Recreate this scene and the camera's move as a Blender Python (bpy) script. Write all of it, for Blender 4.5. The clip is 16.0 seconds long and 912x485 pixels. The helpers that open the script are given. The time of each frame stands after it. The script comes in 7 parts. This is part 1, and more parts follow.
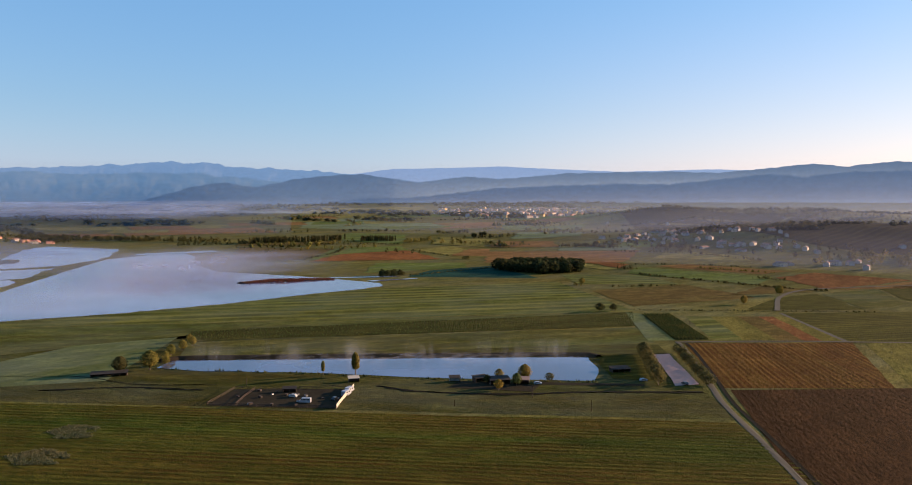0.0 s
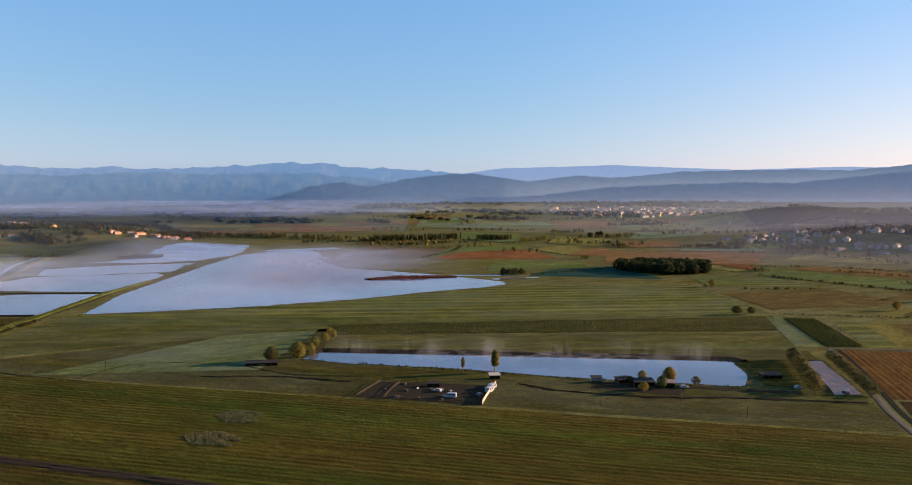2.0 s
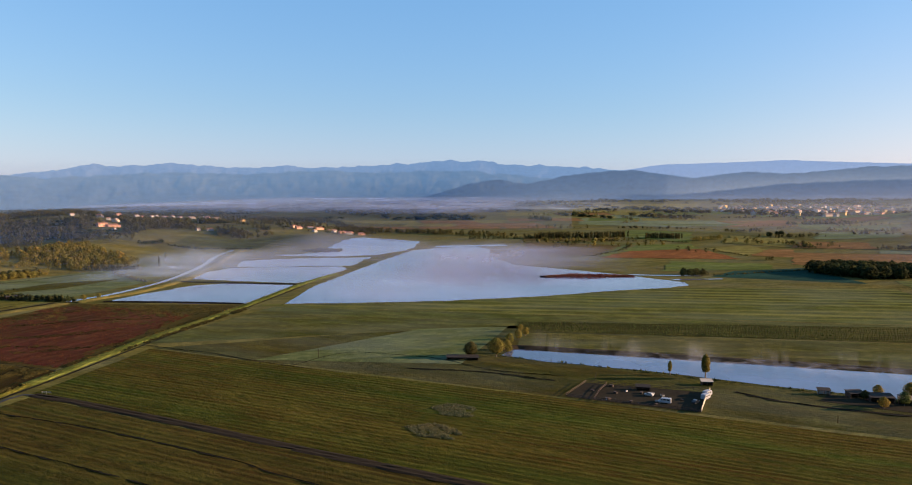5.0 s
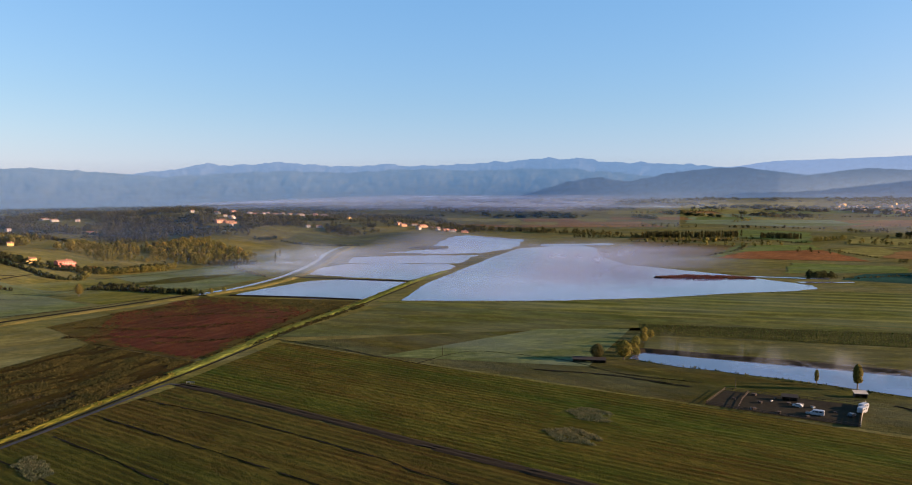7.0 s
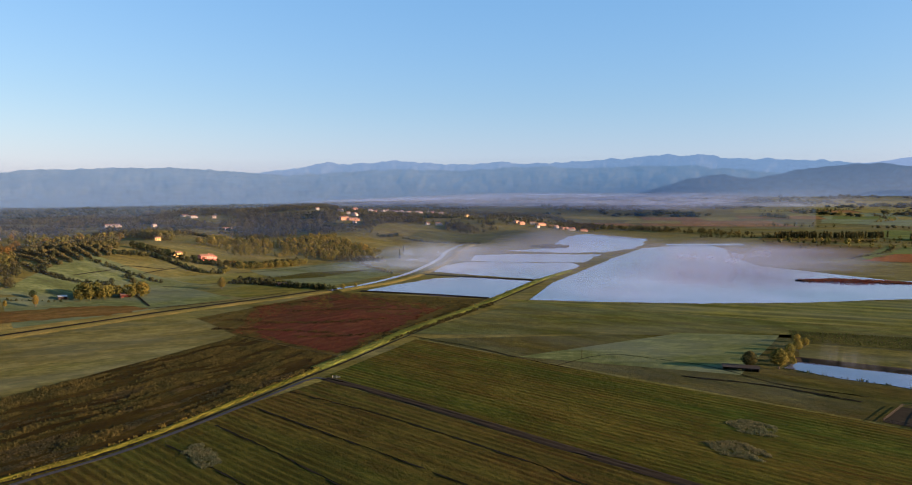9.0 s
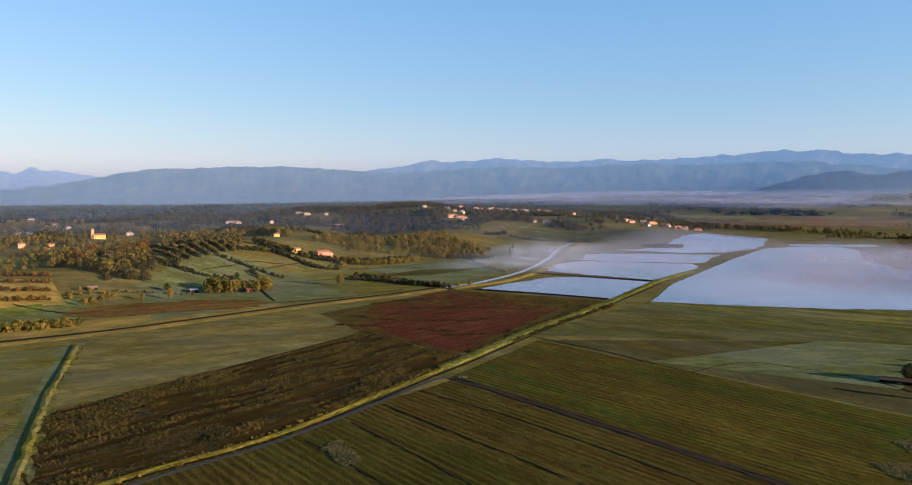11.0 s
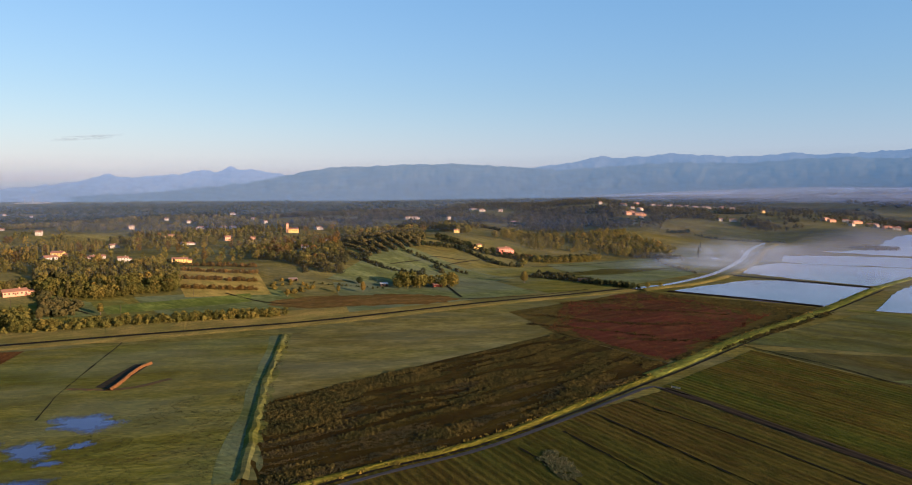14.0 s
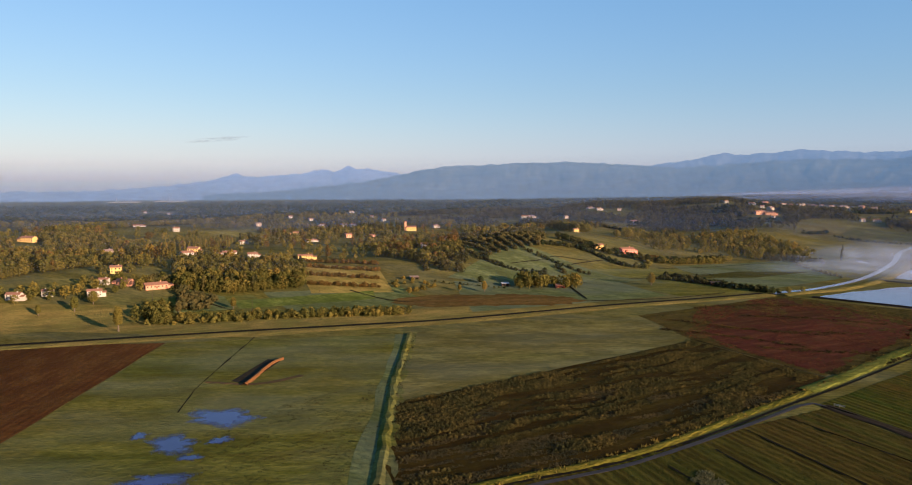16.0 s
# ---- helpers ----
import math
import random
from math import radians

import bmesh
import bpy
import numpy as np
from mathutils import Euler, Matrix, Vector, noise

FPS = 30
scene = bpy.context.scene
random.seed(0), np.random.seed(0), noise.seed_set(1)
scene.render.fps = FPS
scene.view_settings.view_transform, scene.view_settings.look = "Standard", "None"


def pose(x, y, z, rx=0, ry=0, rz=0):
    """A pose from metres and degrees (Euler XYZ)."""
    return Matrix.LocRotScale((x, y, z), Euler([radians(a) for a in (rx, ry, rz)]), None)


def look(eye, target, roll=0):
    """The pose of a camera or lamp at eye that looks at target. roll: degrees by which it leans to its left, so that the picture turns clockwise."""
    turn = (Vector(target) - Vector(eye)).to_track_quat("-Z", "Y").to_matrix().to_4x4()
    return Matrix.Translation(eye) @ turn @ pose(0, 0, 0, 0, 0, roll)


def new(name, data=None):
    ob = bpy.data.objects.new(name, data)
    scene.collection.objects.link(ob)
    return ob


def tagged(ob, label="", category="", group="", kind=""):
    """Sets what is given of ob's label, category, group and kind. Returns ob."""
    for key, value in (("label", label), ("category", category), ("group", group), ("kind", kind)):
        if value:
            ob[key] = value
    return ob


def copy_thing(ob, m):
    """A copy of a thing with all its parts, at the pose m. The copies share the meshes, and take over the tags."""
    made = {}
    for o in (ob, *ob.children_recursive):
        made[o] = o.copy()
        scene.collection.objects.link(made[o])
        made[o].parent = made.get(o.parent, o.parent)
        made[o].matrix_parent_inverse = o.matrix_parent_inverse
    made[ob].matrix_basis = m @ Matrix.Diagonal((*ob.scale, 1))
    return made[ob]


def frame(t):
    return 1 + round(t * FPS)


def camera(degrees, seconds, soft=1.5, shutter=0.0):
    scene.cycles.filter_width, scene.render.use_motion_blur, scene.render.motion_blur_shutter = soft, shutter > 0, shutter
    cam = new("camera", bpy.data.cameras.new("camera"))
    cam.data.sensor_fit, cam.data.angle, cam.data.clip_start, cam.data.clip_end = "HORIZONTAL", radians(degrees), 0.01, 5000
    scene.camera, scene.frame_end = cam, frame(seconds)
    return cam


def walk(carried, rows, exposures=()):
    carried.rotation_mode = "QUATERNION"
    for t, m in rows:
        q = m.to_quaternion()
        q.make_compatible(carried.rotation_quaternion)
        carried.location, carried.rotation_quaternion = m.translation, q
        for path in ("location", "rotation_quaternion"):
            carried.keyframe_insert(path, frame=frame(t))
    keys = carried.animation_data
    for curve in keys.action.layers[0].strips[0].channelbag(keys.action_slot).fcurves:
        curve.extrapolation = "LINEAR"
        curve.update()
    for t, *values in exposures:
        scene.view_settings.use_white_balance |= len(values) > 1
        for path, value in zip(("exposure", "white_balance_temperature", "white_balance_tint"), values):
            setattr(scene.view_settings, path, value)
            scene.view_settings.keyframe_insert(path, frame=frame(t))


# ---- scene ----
cam = camera(63.15, 16.0, soft=1.05)
# seconds, eye, then the three turns of pose()
PATH = [
    (0.0, 0.00, 0.00, 91.47, 86.779, -0.224, -3.753),
    (0.5, -4.34, 0.06, 91.22, 86.767, -0.231, -1.539),
    (1.0, -8.75, 0.16, 91.00, 86.748, -0.239, 0.522),
    (1.5, -13.21, 0.29, 90.82, 86.721, -0.247, 2.488),
    (2.0, -17.72, 0.44, 90.65, 86.689, -0.256, 4.484),
    (2.5, -22.26, 0.59, 90.51, 86.652, -0.265, 6.473),
    (3.0, -26.81, 0.74, 90.40, 86.611, -0.273, 8.443),
    (3.5, -31.37, 0.88, 90.31, 86.568, -0.282, 10.427),
    (4.0, -35.93, 0.99, 90.23, 86.523, -0.289, 12.401),
    (4.2, -37.74, 1.03, 90.21, 86.504, -0.292, 13.239),
    (6.3, -56.60, 1.08, 90.06, 86.296, -0.312, 20.691),
    (6.5, -58.36, 1.04, 90.06, 86.276, -0.313, 21.483),
    (7.0, -62.74, 0.92, 90.05, 86.224, -0.314, 23.537),
    (7.5, -67.07, 0.75, 90.04, 86.172, -0.313, 25.678),
    (8.0, -71.36, 0.54, 90.04, 86.119, -0.310, 27.798),
    (8.5, -75.60, 0.28, 90.03, 86.066, -0.305, 29.954),
    (8.7, -77.29, 0.16, 90.03, 86.044, -0.303, 30.828),
    (10.8, -94.57, -1.39, 89.94, 85.817, -0.258, 38.908),
    (11.0, -96.18, -1.56, 89.92, 85.796, -0.251, 39.761),
    (11.5, -100.20, -2.00, 89.87, 85.742, -0.234, 41.916),
    (12.0, -104.20, -2.45, 89.80, 85.690, -0.215, 44.033),
    (12.5, -108.19, -2.89, 89.71, 85.639, -0.193, 46.147),
    (13.0, -112.17, -3.31, 89.60, 85.590, -0.169, 48.221),
    (13.5, -116.17, -3.70, 89.47, 85.545, -0.143, 50.336),
    (14.0, -120.19, -4.06, 89.32, 85.503, -0.115, 52.466),
    (14.5, -124.24, -4.35, 89.14, 85.467, -0.085, 54.599),
    (15.0, -128.33, -4.58, 88.93, 85.437, -0.052, 56.724),
    (15.5, -132.49, -4.72, 88.69, 85.415, -0.018, 58.849),
    (16.0, -136.72, -4.76, 88.42, 85.403, 0.018, 61.001),
]
walk(cam, [(t, pose(*row)) for t, *row in PATH], [(0.0, 1.67, 5100, 22), (7.5, 1.74, 5100, 22), (12.0, 1.69, 5100, 22), (16.0, 1.52, 5100, 22)])

# many thin layers of mist and haze lie behind one another
scene.cycles.transparent_max_bounces = 32

# ---- world and sun: clear dawn, low warm sun ----
SUN_AZ, SUN_EL = 72.0, 11.5          # degrees east of +y, degrees above the horizon
world = bpy.data.worlds.new("world")
scene.world = world
world.use_nodes = True
wn = world.node_tree.nodes
sky = wn.new("ShaderNodeTexSky")
sky.sky_type = "NISHITA"
sky.sun_disc = False
sky.sun_elevation = radians(SUN_EL)
sky.sun_rotation = radians(SUN_AZ)
sky.altitude = 100
sky.air_density, sky.dust_density, sky.ozone_density = 1.3, 0.45, 0.1
# the even blue of humid morning air over the whole sky
air = wn.new("ShaderNodeMix")
air.data_type, air.blend_type = "RGBA", "ADD"
air.inputs["Factor"].default_value = 1.0
air.inputs["B"].default_value = (0.78, 2.42, 3.75, 1)
world.node_tree.links.new(sky.outputs["Color"], air.inputs["A"])
wn["Background"].inputs["Strength"].default_value = 0.0255
# and the paler air low over the horizon, rosier where the sun has come up
def sky_slope(turn, low, high):
    g = wn.new("ShaderNodeTexGradient")
    g.texture_mapping.rotation = turn
    r = wn.new("ShaderNodeMapRange")
    r.interpolation_type = "SMOOTHSTEP"
    r.inputs["From Min"].default_value, r.inputs["From Max"].default_value = low, high
    world.node_tree.links.new(g.outputs["Fac"], r.inputs["Value"])
    return r.outputs["Result"]


east = wn.new("ShaderNodeMath")
east.operation = "MULTIPLY"
world.node_tree.links.new(sky_slope((0, 0, radians(SUN_AZ - 90)), 0.2, 0.95), east.inputs[0])
world.node_tree.links.new(sky_slope((0, radians(90), 0), 0.3, 0.0), east.inputs[1])
low = wn.new("ShaderNodeMix")
low.data_type, low.blend_type = "RGBA", "ADD"
low.inputs["B"].default_value = (0.6, 0.5, 0.9, 1)
world.node_tree.links.new(sky_slope((0, radians(90), 0), 0.13, 0.0), low.inputs["Factor"])
world.node_tree.links.new(air.outputs["Result"], low.inputs["A"])
rose = wn.new("ShaderNodeMix")
rose.data_type, rose.blend_type = "RGBA", "ADD"
rose.inputs["B"].default_value = (3.4, 0.7, 0.0, 1)
world.node_tree.links.new(east.outputs[0], rose.inputs["Factor"])
world.node_tree.links.new(low.outputs["Result"], rose.inputs["A"])
world.node_tree.links.new(rose.outputs["Result"], wn["Background"].inputs["Color"])

sun_data = bpy.data.lights.new("sun", "SUN")
sun_data.energy, sun_data.angle, sun_data.color = 5.3, radians(0.6), (1.0, 0.63, 0.28)
sun = new("sun", sun_data)
sun_dir = Vector((math.sin(radians(SUN_AZ)) * math.cos(radians(SUN_EL)), math.cos(radians(SUN_AZ)) * math.cos(radians(SUN_EL)), math.sin(radians(SUN_EL))))
sun.matrix_world = look(sun_dir * 300, (0, 0, 0))

rng = np.random.default_rng(7)


# ---- materials ----
def nodes_of(name, rough=0.9, spec=0.2):
    m = bpy.data.materials.new(name)
    m.use_nodes = True
    nt = m.node_tree
    b = nt.nodes["Principled BSDF"]
    b.inputs["Roughness"].default_value = rough
    b.inputs["Specular IOR Level"].default_value = spec
    return m, nt, b


def noise_node(nt, scale, detail=4.0, rough=0.55, vector=None, distort=0.0):
    n = nt.nodes.new("ShaderNodeTexNoise")
    n.inputs["Scale"].default_value = scale
    n.inputs["Detail"].default_value = detail
    n.inputs["Roughness"].default_value = rough
    n.inputs["Distortion"].default_value = distort
    if vector is not None:
        nt.links.new(vector, n.inputs["Vector"])
    return n.outputs["Fac"]


def ramp(nt, fac, lo, hi):
    r = nt.nodes.new("ShaderNodeMapRange")
    r.inputs["From Min"].default_value, r.inputs["From Max"].default_value = lo, hi
    nt.links.new(fac, r.inputs["Value"])
    return r.outputs["Result"]


def mix(nt, fac, a, b):
    n = nt.nodes.new("ShaderNodeMix")
    n.data_type = "RGBA"
    if isinstance(fac, (int, float)):
        n.inputs["Factor"].default_value = fac
    else:
        nt.links.new(fac, n.inputs["Factor"])
    for sock, v in ((n.inputs["A"], a), (n.inputs["B"], b)):
        if isinstance(v, tuple):
            sock.default_value = (*v, 1)
        else:
            nt.links.new(v, sock)
    return n.outputs["Result"]


def times(nt, a, b):
    n = nt.nodes.new("ShaderNodeMath")
    n.operation = "MULTIPLY"
    for i, v in enumerate((a, b)):
        if isinstance(v, (int, float)):
            n.inputs[i].default_value = v
        else:
            nt.links.new(v, n.inputs[i])
    return n.outputs[0]


def place(nt, angle=0.0, stretch=(1, 1, 1)):
    """World place in metres, turned by angle degrees about z and stretched."""
    g = nt.nodes.new("ShaderNodeNewGeometry")
    m = nt.nodes.new("ShaderNodeMapping")
    m.inputs["Rotation"].default_value = (0, 0, radians(-angle))
    m.inputs["Scale"].default_value = stretch
    if angle and stretch != (1, 1, 1):
        first = nt.nodes.new("ShaderNodeMapping")
        first.inputs["Rotation"].default_value = (0, 0, radians(-angle))
        nt.links.new(g.outputs["Position"], first.inputs["Vector"])
        m.inputs["Rotation"].default_value = (0, 0, 0)
        nt.links.new(first.outputs["Vector"], m.inputs["Vector"])
    else:
        nt.links.new(g.outputs["Position"], m.inputs["Vector"])
    return m.outputs["Vector"]


def bump(nt, b, height, strength, distance):
    n = nt.nodes.new("ShaderNodeBump")
    n.inputs["Strength"].default_value, n.inputs["Distance"].default_value = strength, distance
    nt.links.new(height, n.inputs["Height"])
    nt.links.new(n.outputs["Normal"], b.inputs["Normal"])


def deep(c, gain):
    """Dew-wet soil and grass: darker and fuller in colour than dry."""
    return (c[0] * gain * 1.05, c[1] * gain * 1.03, c[2] * gain * 0.46)


def field_mat(name, soil, green, pale=None, angle=0.0, rows=0.0, row_gain=0.5, patch=0.012, frost=0.0, grain=0.35, along=0.03, lo=0.38, hi=0.62, gain=0.4, lines=0.0):
    """Soil and growth in patches drawn out along the rows, with rows every so many metres and hoarfrost."""
    soil, green = deep(soil, gain), deep(green, gain)
    pale = deep(pale, gain) if pale else None
    m, nt, b = nodes_of(name, 1.0, 0.015)
    flat = place(nt)
    drawn = place(nt, angle, (along, 0.35, 1))
    col = mix(nt, ramp(nt, noise_node(nt, patch, 5, 0.6, flat), lo, hi), soil, green)
    streak = ramp(nt, noise_node(nt, 1.0, 4, 0.6, drawn), 0.35, 0.65)
    col = mix(nt, times(nt, streak, 0.55), col, pale or tuple(0.55 * c for c in soil))
    if rows:
        band = noise_node(nt, 1.0, 3, 0.6, place(nt, angle, (0.0035, 0.9 / rows, 1)))
        col = mix(nt, times(nt, ramp(nt, band, 0.42, 0.6), 0.75), col, green)
        wide = noise_node(nt, 1.0, 2, 0.5, place(nt, angle, (0.002, 0.16 / rows, 1)))
        col = mix(nt, times(nt, ramp(nt, wide, 0.42, 0.6), 0.7), col, tuple(1.05 * c for c in soil))
    if rows:
        w = nt.nodes.new("ShaderNodeTexWave")
        w.bands_direction = "Y"
        w.inputs["Scale"].default_value = 0.314 / rows
        w.inputs["Distortion"].default_value = 1.2
        w.inputs["Detail"].default_value = 3
        w.inputs["Detail Scale"].default_value = 0.6
        nt.links.new(place(nt, angle, (0.15, 1, 1)), w.inputs["Vector"])
        col = mix(nt, times(nt, w.outputs["Fac"], row_gain), col, tuple(0.42 * c for c in soil))
    blotch = noise_node(nt, 0.07, 5, 0.65, place(nt, angle, (0.6, 1.3, 1)), 0.4)
    col = mix(nt, times(nt, ramp(nt, blotch, 0.44, 0.64), 0.6), col, tuple(0.45 * c for c in soil))
    col = mix(nt, times(nt, ramp(nt, blotch, 0.5, 0.32), 0.45), col, tuple(1.35 * c for c in (pale or green)))
    broad = noise_node(nt, 0.018, 5, 0.6, place(nt, angle, (0.35, 1.6, 1)), 0.6)
    col = mix(nt, times(nt, ramp(nt, broad, 0.5, 0.68), 0.5), col, tuple(0.4 * c for c in green))
    col = mix(nt, times(nt, ramp(nt, broad, 0.46, 0.3), 0.4), col, tuple(1.5 * c for c in (pale or soil)))
    fine = noise_node(nt, grain, 6, 0.7, place(nt, angle, (0.55, 1.2, 1)))
    col = mix(nt, times(nt, ramp(nt, fine, 0.4, 0.66), 0.7), col, tuple(0.4 * c for c in green))
    if lines:
        thin = nt.nodes.new("ShaderNodeTexWave")
        thin.bands_direction = "Y"
        thin.inputs["Scale"].default_value = 0.314 / lines
        thin.inputs["Distortion"].default_value = 2.0
        thin.inputs["Detail"].default_value = 3
        thin.inputs["Detail Scale"].default_value = 0.8
        nt.links.new(place(nt, angle, (0.03, 1, 1)), thin.inputs["Vector"])
        broken = ramp(nt, noise_node(nt, 1.0, 4, 0.7, place(nt, angle, (0.01, 0.09, 1))), 0.34, 0.62)
        col = mix(nt, times(nt, times(nt, ramp(nt, thin.outputs["Fac"], 0.55, 0.95), broken), 0.45), col, tuple(1.4 * c for c in (pale or soil)))
        col = mix(nt, times(nt, times(nt, ramp(nt, thin.outputs["Fac"], 0.4, 0.05), broken), 0.4), col, tuple(0.35 * c for c in soil))
    if frost:
        f = times(nt, ramp(nt, noise_node(nt, 0.02, 4, 0.6, place(nt, angle, (0.5, 1, 1))), 0.42, 0.62), frost)
        col = mix(nt, f, col, (0.10, 0.115, 0.085))
    nt.links.new(col, b.inputs["Base Color"])
    bump(nt, b, fine, 0.9, 0.9)
    return m


def plain_mat(name, colour, second=None, scale=0.5, rough=0.85, spec=0.3, metal=0.0, relief=0.0, fade=0.6):
    m, nt, b = nodes_of(name, rough, spec)
    b.inputs["Metallic"].default_value = metal
    flat = place(nt)
    n = noise_node(nt, scale, 5, 0.65, flat)
    n2 = noise_node(nt, scale * 0.13, 3, 0.5, flat)
    col = mix(nt, times(nt, ramp(nt, n, 0.35, 0.68), fade), colour, second or tuple(0.6 * c for c in colour))
    col = mix(nt, times(nt, ramp(nt, n2, 0.4, 0.65), 0.35), col, tuple(0.7 * c for c in colour))
    nt.links.new(col, b.inputs["Base Color"])
    if relief:
        bump(nt, b, n, 0.7, relief)
    return m


def leaf_mat(name, dark, light, spread=0.6):
    """Foliage: each leaf clump takes its own tone, with a slow drift from tree to tree."""
    m, nt, b = nodes_of(name, 0.9, 0.06)
    g = nt.nodes.new("ShaderNodeNewGeometry")
    col = mix(nt, times(nt, g.outputs["Random Per Island"], spread), dark, light)
    col = mix(nt, times(nt, ramp(nt, noise_node(nt, 0.06, 3, 0.6, place(nt)), 0.4, 0.62), 0.6), col, tuple(0.5 * (a + c) for a, c in zip(light, (0.16, 0.10, 0.02))))
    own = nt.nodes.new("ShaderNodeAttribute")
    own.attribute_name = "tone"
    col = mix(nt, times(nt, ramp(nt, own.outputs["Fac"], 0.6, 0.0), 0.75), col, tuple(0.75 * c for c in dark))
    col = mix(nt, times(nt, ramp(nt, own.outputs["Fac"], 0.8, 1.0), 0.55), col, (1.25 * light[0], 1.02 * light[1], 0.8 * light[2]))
    nt.links.new(col, b.inputs["Base Color"])
    glow = nt.nodes.new("ShaderNodeBsdfTranslucent")
    nt.links.new(col, glow.inputs["Color"])
    both = nt.nodes.new("ShaderNodeMixShader")
    both.inputs["Fac"].default_value = 0.5
    nt.links.new(b.outputs[0], both.inputs[1])
    nt.links.new(glow.outputs[0], both.inputs[2])
    nt.links.new(both.outputs[0], nt.nodes["Material Output"].inputs["Surface"])
    return m


def water_mat(name, tint=(0.10, 0.095, 0.14), rough=0.11, ripple=0.03):
    m, nt, b = nodes_of(name, rough, 0.5)
    b.inputs["IOR"].default_value = 1.33
    flat = place(nt)
    col = mix(nt, ramp(nt, noise_node(nt, 0.01, 4, 0.6, flat), 0.4, 0.6), tint, tuple(1.7 * c for c in tint))
    nt.links.new(col, b.inputs["Base Color"])
    bump(nt, b, noise_node(nt, 0.7, 3, 0.5, flat), ripple, 0.05)
    return m


def mist_mat(name, top, patch, lo, hi, colour=(0.30, 0.33, 0.42), stretch=(1, 1, 1), angle=0.0):
    """Drifting mist: thin where its noise is low and towards the rim of its sheet."""
    m = bpy.data.materials.new(name)
    m.use_nodes = True
    nt = m.node_tree
    nt.nodes.remove(nt.nodes["Principled BSDF"])
    out = nt.nodes["Material Output"]
    att = nt.nodes.new("ShaderNodeAttribute")
    att.attribute_name = "thick"
    n = ramp(nt, noise_node(nt, patch, 4, 0.55, place(nt, angle, stretch), 0.8), lo, hi)
    a = times(nt, times(nt, n, att.outputs["Fac"]), top)
    d = nt.nodes.new("ShaderNodeBsdfDiffuse")
    d.inputs["Color"].default_value = (*colour, 1)
    # droplets scatter light the same way however their layer lies
    even = nt.nodes.new("ShaderNodeCombineXYZ")
    for i, v in enumerate((0.14, 0.0, 0.99)):
        even.inputs[i].default_value = v
    nt.links.new(even.outputs[0], d.inputs["Normal"])
    under = nt.nodes.new("ShaderNodeCombineXYZ")
    for i, v in enumerate((-0.14, 0.0, -0.99)):
        under.inputs[i].default_value = v
    tl = nt.nodes.new("ShaderNodeBsdfTranslucent")
    tl.inputs["Color"].default_value = (*colour, 1)
    nt.links.new(under.outputs[0], tl.inputs["Normal"])
    both = nt.nodes.new("ShaderNodeAddShader")
    nt.links.new(d.outputs[0], both.inputs[0])
    nt.links.new(tl.outputs[0], both.inputs[1])
    tr = nt.nodes.new("ShaderNodeBsdfTransparent")
    mx = nt.nodes.new("ShaderNodeMixShader")
    nt.links.new(a, mx.inputs["Fac"])
    nt.links.new(tr.outputs[0], mx.inputs[1])
    nt.links.new(both.outputs[0], mx.inputs[2])
    nt.links.new(mx.outputs[0], out.inputs["Surface"])
    return m


